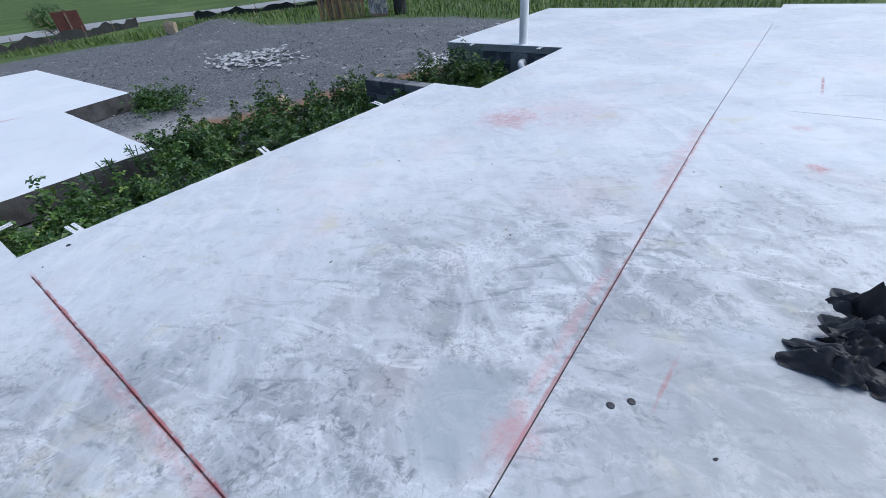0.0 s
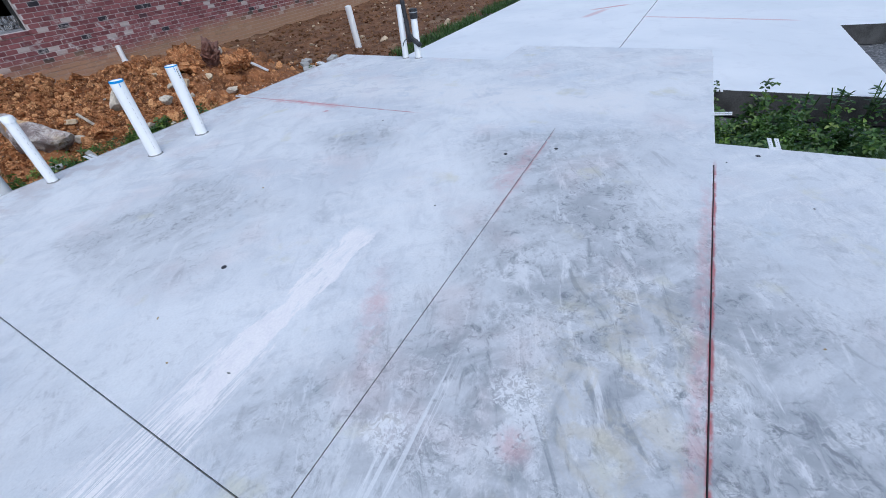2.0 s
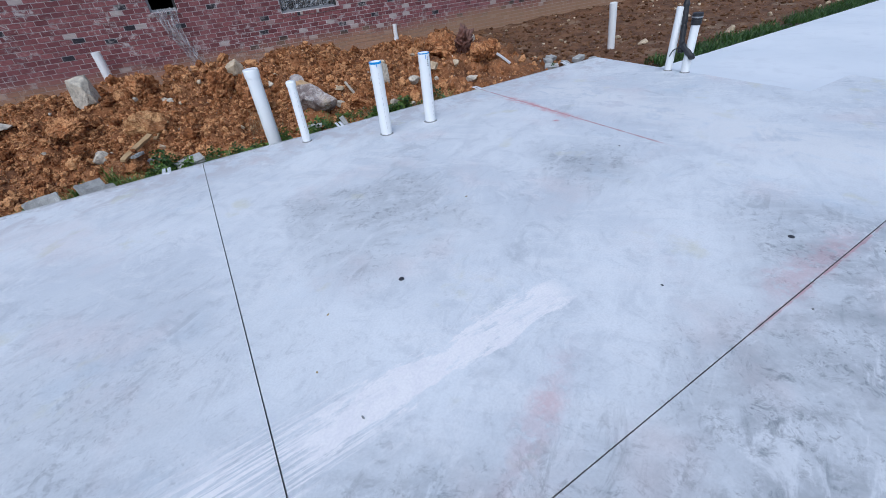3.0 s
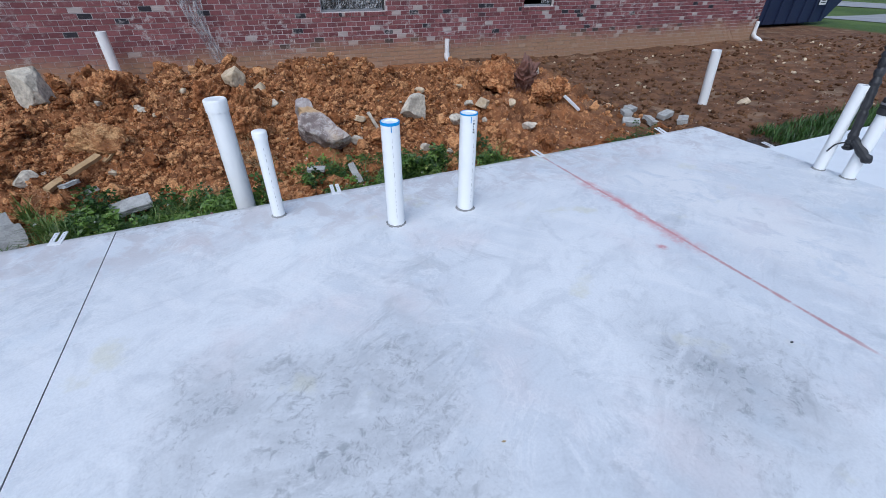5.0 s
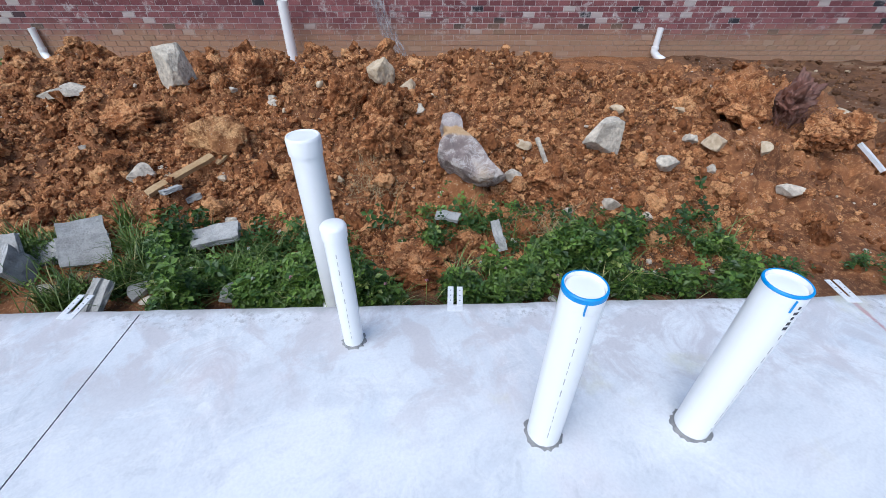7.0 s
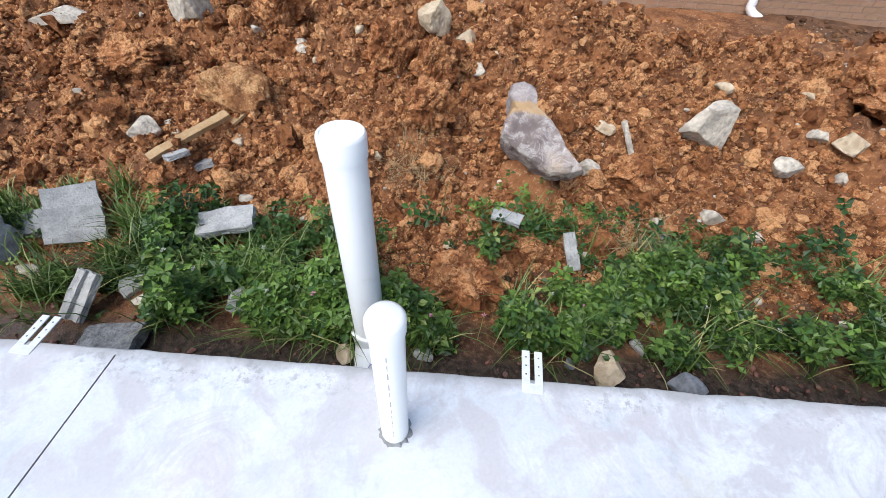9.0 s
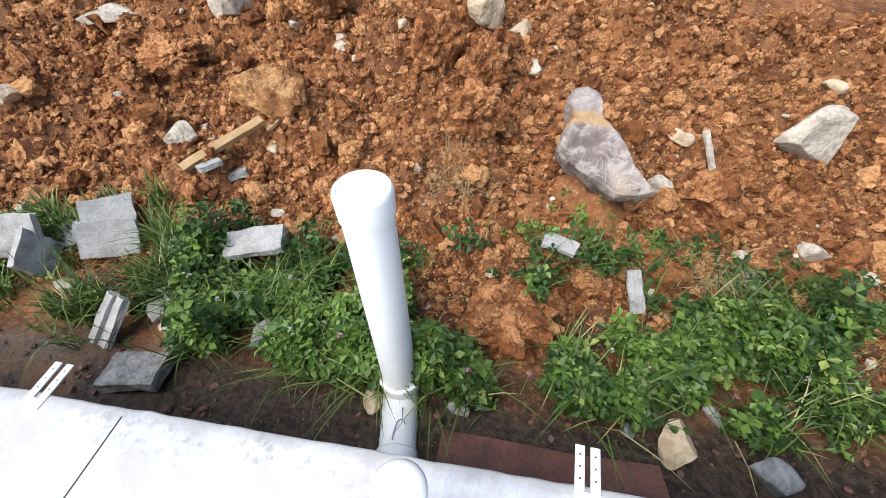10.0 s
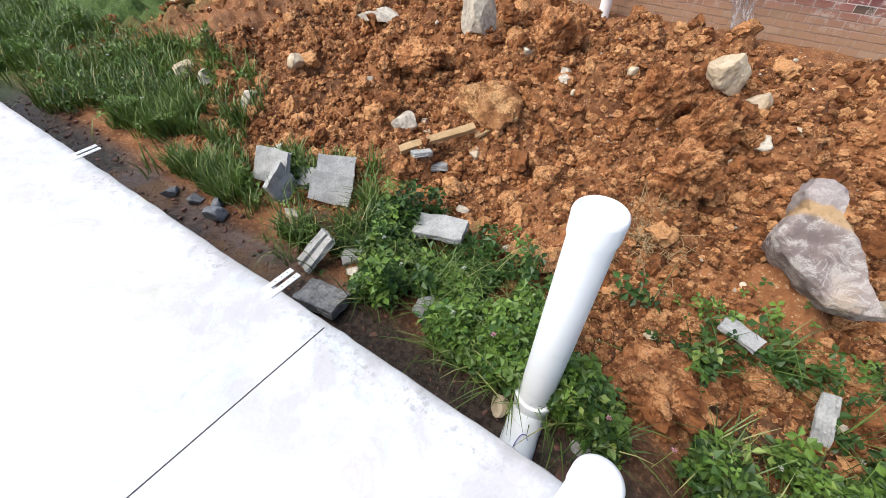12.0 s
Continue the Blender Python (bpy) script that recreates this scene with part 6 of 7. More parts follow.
trefoils("weeds", "dense dark green weeds in the slab notch", pts, 0.55, 0.055, WEED, 24, 0.6)
pts2 = pts[::9] + r9.normal(0, 0.03, pts[::9].shape)
pts2 = pts2[clear_of_slabs(pts2[:, 0], pts2[:, 1])]
trefoils("weeds", "lighter leaves among the notch weeds", pts2, 0.58, 0.05, LEAF, 25, 0.6)
pts = np.stack([r9.uniform(-4.9, -2.7, 6000), r9.uniform(5.0, 7.55, 6000)], -1)
trefoils("weeds", "weeds growing against the block wall", pts, 0.32, 0.055, WEED, 26, 0.6)
pts = np.stack([r9.normal(-9.9, 0.45, 900), r9.normal(3.75, 0.25, 900)], -1)
pts = pts[clear_of_slabs(pts[:, 0], pts[:, 1])]
trefoils("weeds", "small weed tuft at the garage slab corner", pts, 0.3, 0.06, WEED, 27, 0.6)


def tall_weed(x, y, height, seed):
    """A leafy weed that rises over the slab edge."""
    r = random.Random(seed)
    z = float(ground_height(x, y))
    top = thing("weed", "leafy dark weed rising over the slab edge", "weed", (x, y, z), group="tall weeds at the garage slab")
    for s in range(3):
        lx, ly = r.uniform(-0.12, 0.12), r.uniform(-0.12, 0.12)
        line = bend([(0, 0, 0), (lx * 0.4, ly * 0.4, height * 0.5), (lx, ly, height * r.uniform(0.85, 1.05))], 4)
        part("stem", tube_bm(line, 0.006, 6), WEED, top)
        bm = bmesh.new()
        for k in range(16):
            t = r.uniform(0.45, 1.0)
            p = line[min(int(t * (len(line) - 1)), len(line) - 1)]
            a = r.uniform(0, 6.28)
            d, e = Vector((math.cos(a), math.sin(a), r.uniform(-0.3, 0.4))), Vector((-math.sin(a), math.cos(a), 0))
            l = r.uniform(0.06, 0.10)
            bm.faces.new([bm.verts.new(q) for q in (p, p + d * l * 0.5 + e * l * 0.32, p + d * l, p + d * l * 0.5 - e * l * 0.32)])
        part("leaves", bm, WEED, top)


for i, (x, y, h) in enumerate(((-5.85, 1.55, 0.50), (-5.88, 1.85, 0.53), (-5.8, 1.3, 0.43), (-5.9, 2.1, 0.46))):
    tall_weed(x, y, h, 60 + i)


def flower(x, y, z, material, label):
    top = thing("clover_flower", label, "flower", (x, y, z), group="clover flowers in the weedy strip")
    part("stalk", tube_bm(bend([(0.01, 0, 0), (0.005, 0.004, 0.1), (0, 0, 0.2)], 3), 0.0016, 5), LEAF, top)
    bm = bmesh.new()
    r = random.Random(int(x * 1000))
    for k in range(26):
        d = Vector((r.gauss(0, 1), r.gauss(0, 1), abs(r.gauss(0, 1)) * 0.9)).normalized()
        e = d.orthogonal().normalized() * 0.003
        p = Vector((0, 0, 0.2))
        bm.faces.new([bm.verts.new(q) for q in (p + d * 0.003, p + d * 0.009 + e, p + d * 0.015, p + d * 0.009 - e)])
    part("petals", bm, material, top)


for x, y in ((-0.98, -5.42), (-1.18, -5.43), (-1.42, -5.45), (-1.55, -5.5), (-1.9, -5.55), (-0.62, -5.5), (-2.2, -5.48)):
    flower(x, y, float(ground_height(x, y)) + 0.05, FLOWER, "pink clover flower head on a thin stalk")
for x, y in ((0.0, -5.6), (-0.3, -5.75), (0.2, -5.7), (-0.4, -5.5), (-1.75, -5.6), (-2.5, -5.6), (-2.0, -5.8), (0.6, -5.8), (1.2, -5.7), (2.9, -5.8), (3.4, -5.9), (3.2, -6.2), (4.1, -6.1), (-2.8, -5.5)):
    flower(x, y, float(ground_height(x, y)) + 0.04, FLOWER_WHITE, "white clover flower head on a thin stalk")
pts = np.stack([r9.normal(-2.40, 0.09, 260), r9.normal(-6.22, 0.07, 260)], -1)
blades("straw", "tuft of dry straw-coloured roots on the clay", pts, 0.12, 0.004, STRAW, 31, 1.6)
pts = np.stack([r9.normal(-0.98, 0.1, 200), r9.normal(-6.62, 0.08, 200)], -1)
blades("straw", "dry roots hanging from a clay lump", pts, 0.16, 0.004, STRAW, 32, 1.4)
pts = np.stack([r9.normal(-4.92, 0.12, 420), r9.normal(-7.50, 0.10, 420)], -1)
blades("roots", "dark dead roots on the bank", pts, 0.26, 0.006, RUSTY, 33, 1.4)

# turf beyond the yard
n = 26000
pts = np.stack([r9.uniform(-34, 2, n), r9.uniform(-2, 30, n)], -1)
side = 0.62 * pts[:, 0] - 0.80 * pts[:, 1] + 2.2 * (layers(pts[:, 0], pts[:, 1], 2.0, 461) - 0.5)
pts = pts[((side < -21.5) | (pts[:, 1] > 15.6)) & (side > -36)]
blades("grass", "rough green grass between the yard and the road", pts, 0.32, 0.035, BLADE, 41)


# ---- things on the slab ----
def crumpled(bm, cx, cy, rx, ry, height, seed, n=44):
    """Adds one crumpled, ragged piece of film to a mesh."""
    off = Vector((seed * 13.7, seed * 5.1, 0))
    rows = []
    for i in range(n):
        row = []
        for j in range(n):
            u, v = i / (n - 1) * 2 - 1, j / (n - 1) * 2 - 1
            a = math.atan2(v, u)
            edge = 0.85 + 0.45 * noise.noise(Vector((math.cos(a) * 1.5, math.sin(a) * 1.5, seed))) + 0.25 * noise.noise(Vector((math.cos(a) * 4, math.sin(a) * 4, seed + 3)))
            x, y = u * rx * edge, v * ry * edge
            q = Vector((x * 6, y * 6, 2.2)) + off
            lift = max(0.0, 1 - (u * u + v * v) * 0.6)
            fold = abs(noise.noise(q)) + 0.7 * abs(noise.noise(q * 2.4)) + 0.35 * abs(noise.noise(q * 5.5))
            x += 0.07 * noise.noise(q * 1.6 + Vector((9, 0, 0))) * rx / 0.3
            y += 0.07 * noise.noise(q * 1.6 + Vector((0, 9, 0))) * ry / 0.3
            row.append(bm.verts.new((cx + x, cy + y, max(0.004, lift * height * (0.3 + fold) + 0.01 * abs(noise.noise(q * 4))))))
        rows.append(row)
    for a, b in zip(rows, rows[1:]):
        for k in range(n - 1):
            bm.faces.new((a[k], a[k + 1], b[k + 1], b[k]))


def rag():
    """A crumpled sheet of black polythene, torn into folded flaps."""
    top = thing("plastic_sheet", "crumpled black polythene sheet lying on the slab", "plastic sheet", (0, 0, 0))
    for x, y, rx, ry, h, seed in ((1.21, 2.33, 0.32, 0.23, 0.20, 2.0), (0.95, 2.00, 0.21, 0.10, 0.09, 5.0), (1.28, 2.10, 0.25, 0.17, 0.14, 7.0), (1.08, 2.16, 0.22, 0.17, 0.16, 9.0)):
        bm = bmesh.new()
        crumpled(bm, x, y, rx, ry, h, seed)
        part("flap", bm, BLACK_FILM, top, "", True)


rag()
bm = rock_bm((0.16, 0.10, 0.04), 77, 5, 0.2, 3)
scrap = mesh_object("plastic_scrap", bm, CHIP_WHITE)
scrap.matrix_basis = pose(1.16, 2.02, 0.018)
tagged(scrap, "torn white plastic scrap under the black sheet", "plastic")


def bolt(x, y, r=0.014):
    ob = mesh_object("anchor_plug", lathe_bm([(r * 1.15, 0.0005), (r, 0.004), (r * 0.6, 0.005), (0, 0.0045)], 14), INK)
    ob.matrix_basis = pose(x, y, 0)
    return tagged(ob, "small dark round plug set in the slab", "plug", "dark plugs in the slab")


for x, y in ((-0.85, -2.19), (0.27, 1.36), (0.33, 1.42), (0.62, -1.75), (-2.75, -1.15), (-2.95, -0.80), (-3.2, 0.55)):
    bolt(x, y)
rnd = random.Random(31)
for i in range(34):
    x, y = rnd.uniform(-3.2, 1.6), rnd.uniform(-3.5, 4.5)
    b = rock_bm((rnd.uniform(0.008, 0.03), rnd.uniform(0.006, 0.012), 0.007), 500 + i, 5, 0.2, 2)
    ob = mesh_object("crumb", b, rnd.choice((INK, STRAW, GROUT)))
    ob.matrix_basis = pose(x, y, 0.003, 0, 0, rnd.uniform(0, 180))
    tagged(ob, "tiny crumb of debris on the concrete slab", "debris", "crumbs on the slab")


# ---- yard and street ----
def sheet_over_ground(name, label, outline_fn, n, m, material, lift):
    bm = bmesh.new()
    rows = []
    for i in range(n + 1):
        row = []
        for j in range(m + 1):
            x, y = outline_fn(i / n, j / m)
            row.append(bm.verts.new((x, y, float(ground_height(x, y)) + lift)))
        rows.append(row)
    for a, b in zip(rows, rows[1:]):
        for k in range(m):
            bm.faces.new((a[k], b[k], b[k + 1], a[k + 1]))
    bmesh.ops.recalc_face_normals(bm, faces=bm.faces[:])
    ob = mesh_object(name, bm, material, smooth=True)
    return tagged(ob, label, "road", kind="structure")


def street(t, s):
    y = -60 + 150 * t
    return -47 + 0.004 * (y - 10) ** 2 * (1 if y > 10 else 0.3) + 7 * (s - 0.5), y


sheet_over_ground("road", "pale grey street beyond the grass", street, 60, 4, ROAD, 0.05)
sheet_over_ground("pavement", "pale concrete drive behind the dumpster", lambda t, s: (-50 + 20 * t, -17 + 8 * s), 12, 6, ROAD, 0.03)
sheet_over_ground("pavement", "worn grey drive where the white car stands", lambda t, s: (-44 + 17 * t, -1.5 + 5.5 * s + 2 * (1 - t)), 12, 6, ROAD, 0.02)


def silt_fence(points):
    top = thing("silt_fence", "low black silt fence sagging along the grass", "fence", group="silt fences by the road")
    bm = bmesh.new()
    line = bend([(x, y, 0) for x, y in points], 10)
    rows = []
    for i, p in enumerate(line):
        z = float(ground_height(p.x, p.y))
        h = 0.55 + 0.14 * math.sin(i * 0.9) + 0.08 * math.sin(i * 2.3)
        rows.append([bm.verts.new((p.x + 0.06 * math.sin(i * 1.3) * k, p.y + 0.05 * math.cos(i * 1.7) * k, z - 0.05 + h * k)) for k in (0, 0.5, 1.0)])
    for a, b in zip(rows, rows[1:]):
        for k in range(2):
            bm.faces.new((a[k], b[k], b[k + 1], a[k + 1]))
    fabric = part("fabric", bm, BLACK_FELT, top)
    sol = fabric.modifiers.new("thick", "SOLIDIFY")
    sol.thickness = 0.02
    for i in range(0, len(line), 6):
        p = line[i]
        z = float(ground_height(p.x, p.y))
        part("stake", box_bm(p.x - 0.02, p.x + 0.02, p.y - 0.02, p.y + 0.02, z - 0.1, z + 0.75, 0.004), WEATHERED, top)


silt_fence([(-33, 4.6), (-35, 7.5), (-38, 11.5), (-40, 15)])
silt_fence([(-38, 18.5), (-34, 20.5), (-29, 23.0), (-24, 27.0)])


def pallet(x, y, turn, lean, label):
    top = thing("pallet", label, "pallet", (x, y, float(ground_height(x, y))), group="wooden pallets standing on end")
    top.matrix_basis = pose(x, y, float(ground_height(x, y)) - 0.02, lean, 0, turn)
    for i in range(7):
        part("slat", box_bm(-0.52 + i * 0.16, -0.52 + i * 0.16 + 0.09, -0.075, -0.055, 0, 1.2, 0.003), WEATHERED if i % 2 else WOOD, top)
        if i % 3 == 0:
            part("slat", box_bm(-0.52 + i * 0.16, -0.52 + i * 0.16 + 0.09, 0.055, 0.075, 0, 1.2, 0.003), WEATHERED, top)
    for z in (0.02, 0.58, 1.13):
        part("bearer", box_bm(-0.55, 0.55, -0.054, 0.054, z, z + 0.04, 0.003), WEATHERED, top)


pallet(-16.95, 14.75, 35, 4, "grey weathered pallet standing on end in the grass")
pallet(-16.15, 15.35, 37, 6, "pale wooden pallet standing on end in the grass")
pallet(-16.75, 15.05, 35, 8, "weathered pallet standing behind another in the grass")


def wrapped_stack(name, label, x, y, turn, size, seed):
    top = thing(name, label, "wrapped stack", (x, y, float(ground_height(x, y))), turn)
    part("base_pallet", box_bm(-size[0] / 2, size[0] / 2, -size[1] / 2, size[1] / 2, 0, 0.12, 0.01), WEATHERED, top, "wooden base pallet")
    rr4 = random.Random(seed)
    for k in range(5):
        h = (size[2] - 0.12) / 5
        for s in range(3):
            w = size[0] / 3
            part("stone_bundle", box_bm(-size[0] / 2 + s * w + 0.01, -size[0] / 2 + (s + 1) * w - 0.01, -size[1] / 2 + rr4.uniform(0.02, 0.06), size[1] / 2 - rr4.uniform(0.02, 0.06), 0.12 + k * h, 0.12 + (k + 1) * h - 0.02, 0.02), STONE_GREY if (k + s) % 3 else LIMESTONE, top)
    bm = box_bm(-size[0] / 2 - 0.012, size[0] / 2 + 0.012, -size[1] / 2 - 0.012, size[1] / 2 + 0.012, 0.10, size[2] + 0.03)
    bmesh.ops.subdivide_edges(bm, edges=bm.edges[:], cuts=9, use_grid_fill=True)
    for v in bm.verts:
        q = v.co * 6
        v.co += Vector((noise.noise(q), noise.noise(q + Vector((5, 0, 0))), noise.noise(q + Vector((0, 5, 0))))) * 0.02
    part("film_wrap", bm, FILM, top, "creased clear stretch film", True)


wrapped_stack("stone_pallet", "film-wrapped pallet of grey stone beyond the garage slab", -19.3, -0.75, 8, (1.15, 1.1, 1.5), 3)
wrapped_stack("stone_pallet", "film-wrapped bundle standing beside the pallets", -15.25, 16.15, 40, (0.8, 0.7, 1.1), 5)
barrel = thing("drum", "black plastic drum standing in the grass", "drum", (-14.55, 16.85, float(ground_height(-14.55, 16.85))))
part("drum_wall", lathe_bm([(0, 0), (0.29, 0), (0.30, 0.03), (0.30, 0.30), (0.31, 0.32), (0.30, 0.34), (0.30, 0.62), (0.31, 0.64), (0.30, 0.66), (0.30, 0.90), (0.28, 0.93), (0, 0.93)], 28), BLACK_FILM, barrel)
part("lid", lathe_bm([(0.305, 0.9), (0.315, 0.91), (0.315, 0.945), (0.29, 0.955), (0, 0.95)], 28), BLACK_FELT, barrel)


def dumpster():
    x, y = -23.6, -15.6
    z = float(ground_height(x, y)) - 0.05
    top = thing("dumpster", "navy blue steel roll-off dumpster with a white sign", "dumpster", (x, y, z), 0)
    bm = bmesh.new()
    length, half_w, h = 6.0, 1.2, 2.1
    prof = [(2.6, 0.18), (-2.0, 0.18), (-3.4, 1.35), (-3.4, h), (2.6, h)]
    rings = [[bm.verts.new((px, s * half_w, pz)) for px, pz in prof] for s in (-1, 1)]
    for i in range(len(prof)):
        j = (i + 1) % len(prof)
        if i == 3:
            continue
        bm.faces.new((rings[0][i], rings[0][j], rings[1][j], rings[1][i]))
    bm.faces.new(rings[0][::-1])
    bm.faces.new(rings[1])
    bmesh.ops.recalc_face_normals(bm, faces=bm.faces[:])
    body = part("body", bm, NAVY, top)
    sol = body.modifiers.new("thick", "SOLIDIFY")
    sol.thickness, sol.offset = 0.03, -1
    for px in (2.2, 1.4, 0.6, -0.2, -1.0, -1.8):
        for s in (-1, 1):
            part("rib", box_bm(px - 0.05, px + 0.05, s * half_w + (0.003 if s > 0 else -0.08), s * half_w + (0.08 if s > 0 else -0.003), 0.2, h - 0.08, 0.008), NAVY, top)
    for s in (-1, 1):
        part("top_rail", box_bm(-3.42, 2.62, s * half_w + (0.003 if s > 0 else -0.1), s * half_w + (0.1 if s > 0 else -0.003), h - 0.075, h + 0.04, 0.012), NAVY, top)
        part("skid", box_bm(-1.9, 2.5, s * 0.55 - 0.05, s * 0.55 + 0.05, -0.02, 0.178, 0.01), NAVY, top)
    sign = part("sign", box_bm(-1.62, -1.12, half_w + 0.082, half_w + 0.09, 0.85, 1.65, 0.003), PAPER, top, "white sign board")
    for k, w in enumerate((0.36, 0.30, 0.36, 0.24, 0.34)):
        part("sign_bar", box_bm(-1.37 - w / 2, -1.37 + w / 2, half_w + 0.09, half_w + 0.094, 0.92 + k * 0.08, 0.95 + k * 0.08), INK, sign)
    ring = part("sign_mark", lathe_bm([(0.10, 0), (0.10, 0.004), (0.07, 0.004), (0.07, 0)], 24, start=(-1.37, half_w + 0.09, 1.47), toward=(0, 1, 0)), INK, sign)
    return top


dumpster()


def car():
    x, y = -30.2, 1.9
    z = float(ground_height(x, y)) + 0.02
    top = thing("car", "white sport utility car parked on the drive", "car", (x, y, z), 90)
    prof = [(-2.3, 0.45), (-2.32, 0.95), (-2.2, 1.12), (-1.75, 1.5), (-1.35, 1.62), (0.1, 1.63), (0.55, 1.5), (1.05, 1.10), (2.05, 0.98), (2.3, 0.78), (2.32, 0.42), (1.9, 0.28), (-1.9, 0.28)]
    bm = bmesh.new()
    rings = []
    for s, inset in ((-0.92, 0.10), (-0.80, 0.0), (0.80, 0.0), (0.92, 0.10)):
        ring = []
        for px, pz in prof:
            tuck = 0.16 * max(0, pz - 1.0) / 0.6
            yy = s * (1 - tuck * (0.9 if abs(s) > 0.85 else 0.8))
            ring.append(bm.verts.new((px * (1 - inset * 0.25), yy, pz if not inset else 0.3 + (pz - 0.3) * 0.965)))
        rings.append(ring)
    for a, b in zip(rings, rings[1:]):
        for i in range(len(prof)):
            j = (i + 1) % len(prof)
            bm.faces.new((a[i], a[j], b[j], b[i]))
    bm.faces.new(rings[0][::-1])
    bm.faces.new(rings[-1])
    bmesh.ops.recalc_face_normals(bm, faces=bm.faces[:])
    body = part("body", bm, CAR_WHITE, top)
    bev = body.modifiers.new("round", "BEVEL")
    bev.width, bev.segments, bev.limit_method = 0.07, 3, "ANGLE"
    for s in (-1, 1):
        for pts4 in (((-1.55, 1.12), (-1.3, 1.50), (-0.62, 1.53), (-0.62, 1.10)), ((-0.55, 1.10), (-0.55, 1.53), (0.1, 1.53), (0.72, 1.14))):
            g = bmesh.new()
            vs = [g.verts.new((px, s * (0.935 - 0.16 * (pz - 1.0) / 0.6 * 0.9), pz)) for px, pz in pts4]
            f = g.faces.new(vs)
            ret = bmesh.ops.extrude_face_region(g, geom=[f])
            bmesh.ops.translate(g, verts=[v for v in ret["geom"] if isinstance(v, bmesh.types.BMVert)], vec=(0, -s * 0.06, 0))
            bmesh.ops.recalc_face_normals(g, faces=g.faces[:])
            part("side_window", g, GLASS, top, "tinted side window")
        for px in (-1.42, 1.42):
            part("wheel_arch", lathe_bm([(0.42, 0), (0.42, 0.05), (0.36, 0.05), (0, 0.045)], 26, start=(px, s * 0.885, 0.36), toward=(0, s, 0)), TYRE, top)
            wheel = part("wheel", lathe_bm([(0.2, 0), (0.345, 0.01), (0.355, 0.05), (0.345, 0.085), (0.25, 0.09), (0.24, 0.07), (0, 0.07)], 28, start=(px, s * 0.86, 0.355), toward=(0, s, 0)), TYRE, top, "black tyre")
            part("rim", lathe_bm([(0.24, 0.072), (0.22, 0.088), (0.06, 0.08), (0.05, 0.096), (0, 0.096)], 10, start=(px, s * 0.86, 0.355), toward=(0, s, 0)), ALLOY, wheel, "alloy rim")
        part("tail_lamp", box_bm(-2.31, -2.12, s * 0.8 - 0.1, s * 0.8 + 0.1, 0.98, 1.12, 0.02), REDWOOD, top, "red tail lamp")
        part("mirror", box_bm(0.55, 0.72, s * 0.98 - 0.09, s * 0.98 + 0.09, 1.08, 1.22, 0.03, 2), CAR_WHITE, top)
        part("sill", box_bm(-0.95, 0.95, s * 0.90 - 0.03, s * 0.90 + 0.03, 0.25, 0.38, 0.01), TYRE, top, "black sill trim")
    part("rear_bumper", box_bm(-2.36, -2.2, -0.8, 0.8, 0.32, 0.55, 0.03), TYRE, top)


car()


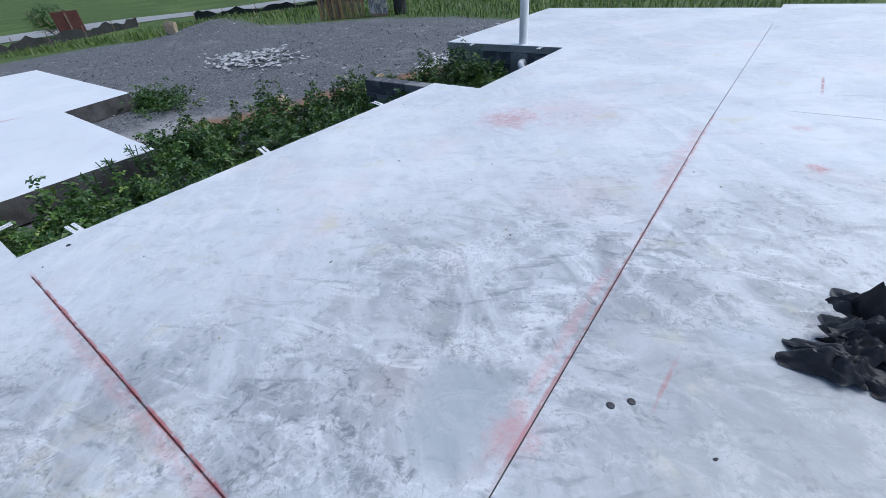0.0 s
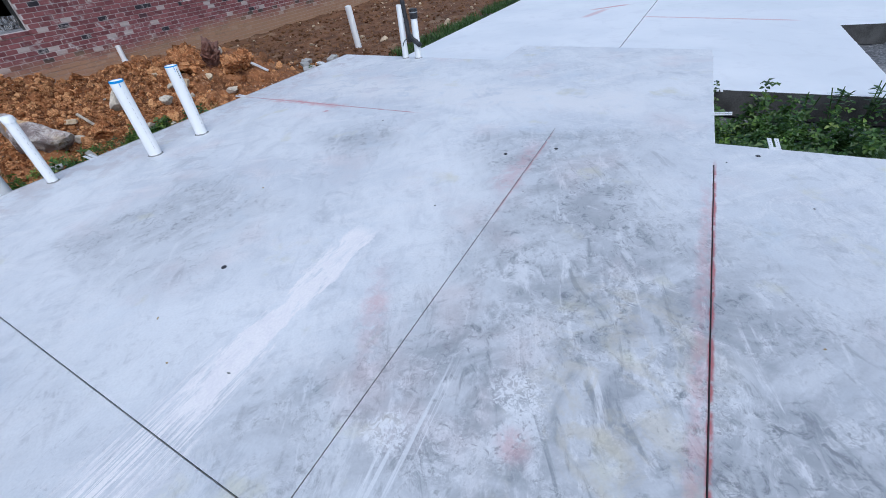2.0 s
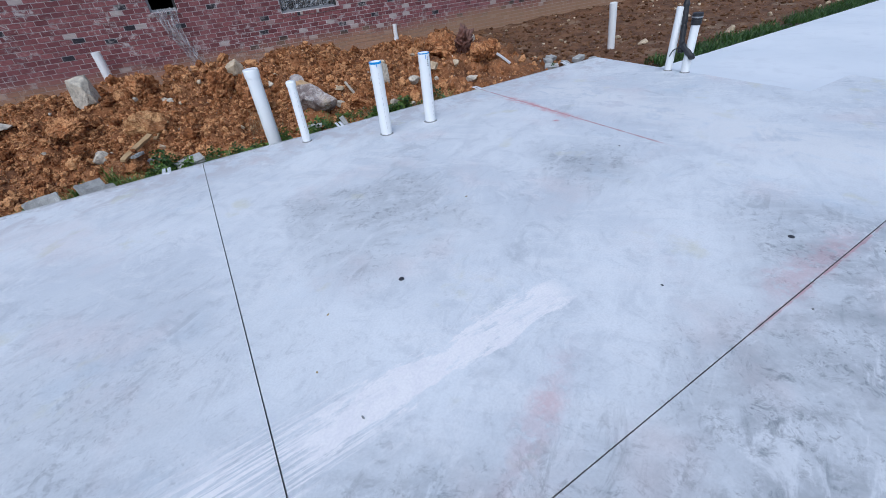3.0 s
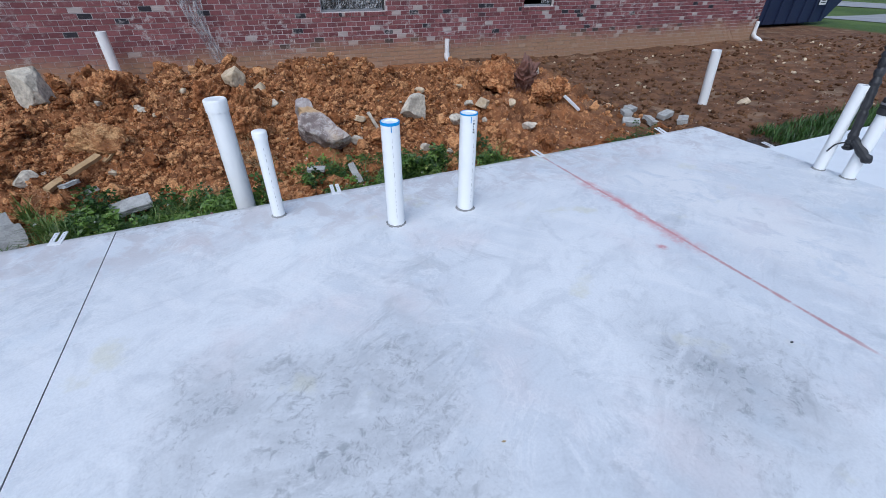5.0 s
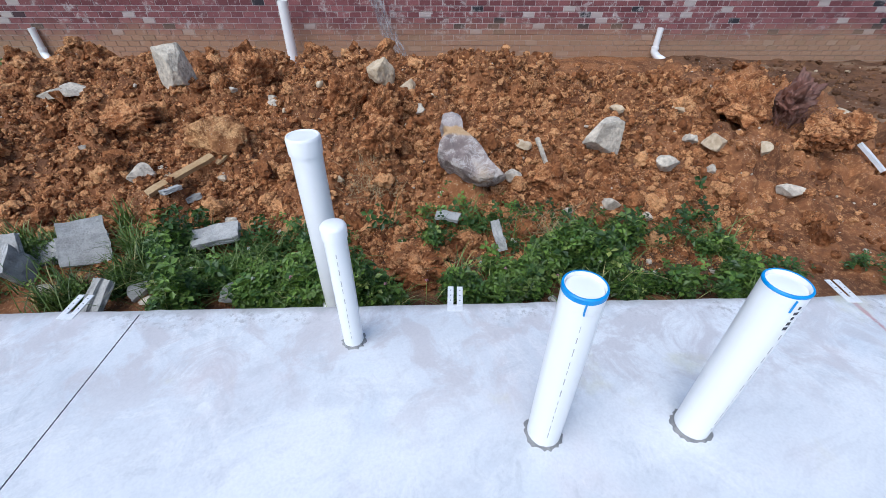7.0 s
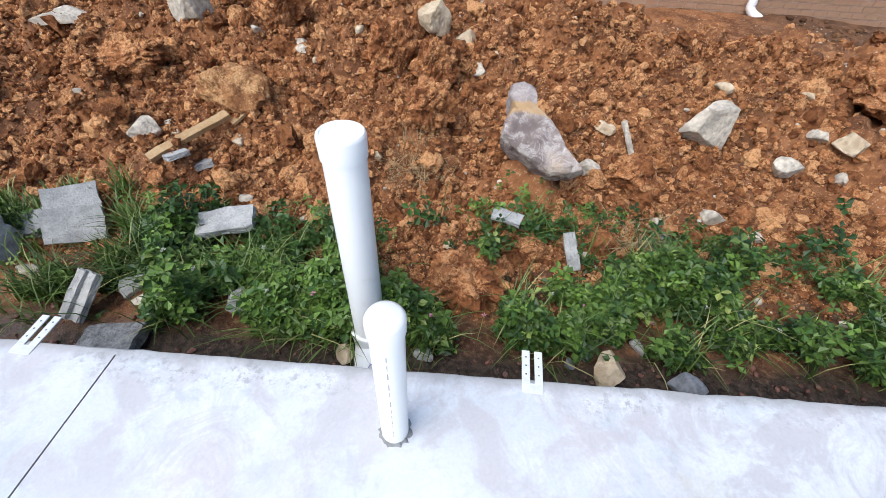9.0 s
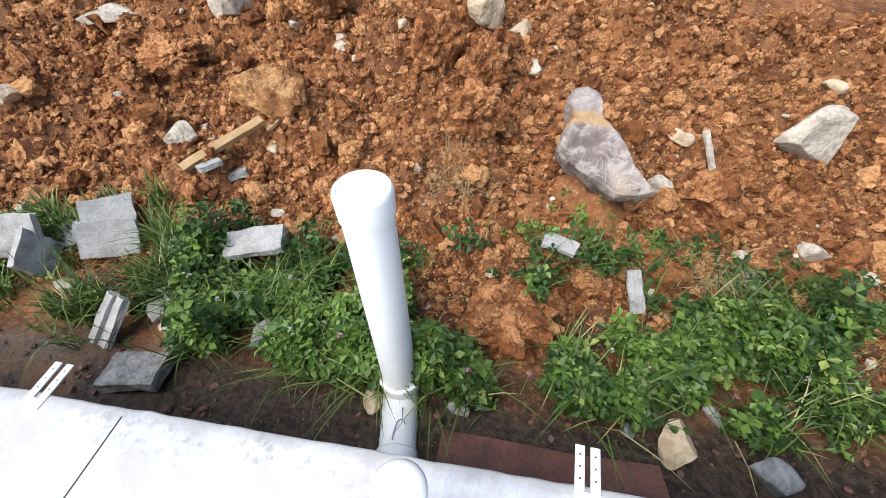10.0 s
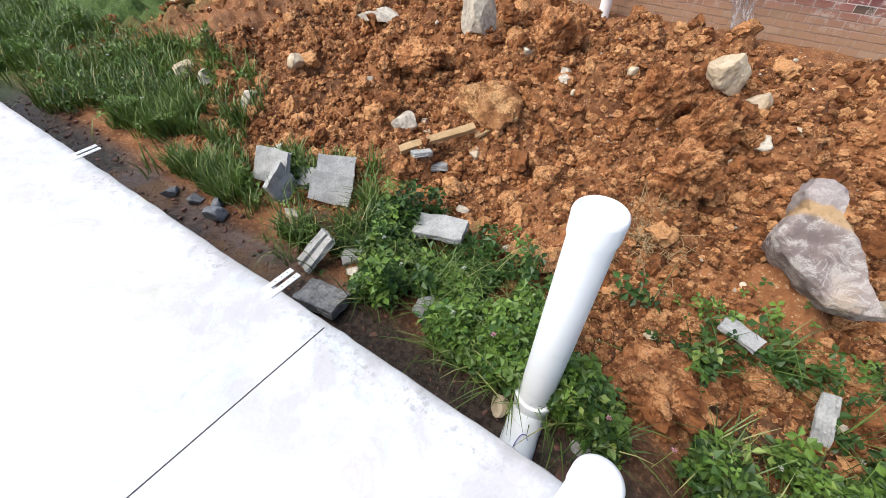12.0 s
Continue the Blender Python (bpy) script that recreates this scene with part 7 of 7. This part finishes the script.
def shrub(x, y, w, h, seed, label):
    r = np.random.RandomState(seed)
    z = float(ground_height(x, y))
    top = thing("shrub", label, "shrub", (x, y, z))
    for k in range(6):
        a = k * 1.05
        part("stem", tube_bm(bend([(0, 0, -0.05), (0.2 * w * math.cos(a), 0.2 * w * math.sin(a), h * 0.4), (0.33 * w * math.cos(a), 0.33 * w * math.sin(a), h * 0.75)], 4), 0.03, 6), WEATHERED, top)
    n = 2600
    d = r.normal(0, 1, (n, 3))
    d /= np.linalg.norm(d, axis=1, keepdims=True)
    lump = 0.75 + 0.35 * np.array([noise.noise(Vector(q * 2.5)) for q in d])
    p = d * np.array([w / 2, w / 2, h / 2]) * (lump * r.uniform(0.55, 1, n) ** 0.4)[:, None] + np.array([0, 0, h * 0.52])
    t = r.normal(0, 1, (n, 3))
    t /= np.linalg.norm(t, axis=1, keepdims=True)
    u = np.cross(t, d)
    s = 0.09
    verts = np.stack([p, p + (t * 0.6 + u * 0.4) * s, p + t * 1.2 * s, p + (t * 0.6 - u * 0.4) * s], 1).reshape(-1, 3)
    crown = array_mesh("crown", verts, np.arange(n * 4).reshape(-1, 4), WEED)
    crown.parent = top
    return top


shrub(-41.5, 10.2, 3.4, 2.2, 5, "rounded dark evergreen shrub beside the street")
board = thing("sign_board", "leaning red-brown board with a white stripe", "sign", (-39.2, 10.6, float(ground_height(-39.2, 10.6)) - 0.02), 70)
part("panel", box_bm(-0.75, 0.75, -0.03, 0.03, 0.1, 1.6, 0.01), REDWOOD, board)
part("post", box_bm(-0.05, 0.05, -0.10, -0.034, 0, 1.5, 0.01), WEATHERED, board)
strip = part("stripe", box_bm(-0.11, 0.11, -0.6, 0.6, 0, 0.02), PAPER, board, "white diagonal stripe")
strip.matrix_basis = Matrix.Translation((0.1, 0.04, 0.95)) @ Matrix.Rotation(radians(22), 4, "Y") @ Matrix.Rotation(radians(90), 4, "X")


def litter(x, y, n, spread, seed, label):
    """Torn white plastic lying in a patch."""
    r = np.random.RandomState(seed)
    V, F = [], []
    for k in range(n):
        px, py = x + r.normal(0, spread[0]), y + r.normal(0, spread[1])
        z = float(ground_height(px, py)) + r.uniform(0.01, 0.06)
        a, s = r.uniform(0, 6.28), r.uniform(0.04, 0.16)
        for i in range(3):
            for j in range(2):
                u, v = (i - 1) * s, (j - 0.5) * s * 0.7
                V.append((px + u * math.cos(a) - v * math.sin(a), py + u * math.sin(a) + v * math.cos(a), z + r.uniform(0, 0.07)))
        b = k * 6
        F += [(b, b + 2, b + 3, b + 1), (b + 2, b + 4, b + 5, b + 3)]
    ob = array_mesh("litter", np.array(V), np.array(F), CHIP_WHITE)
    return tagged(ob, label, "litter", kind="stuff")


litter(-12.3, 7.5, 260, (0.75, 0.55), 3, "patch of torn white plastic on the gravel")
litter(-5.9, 8.9, 120, (0.35, 0.5), 4, "white plastic shreds at the block wall corner")
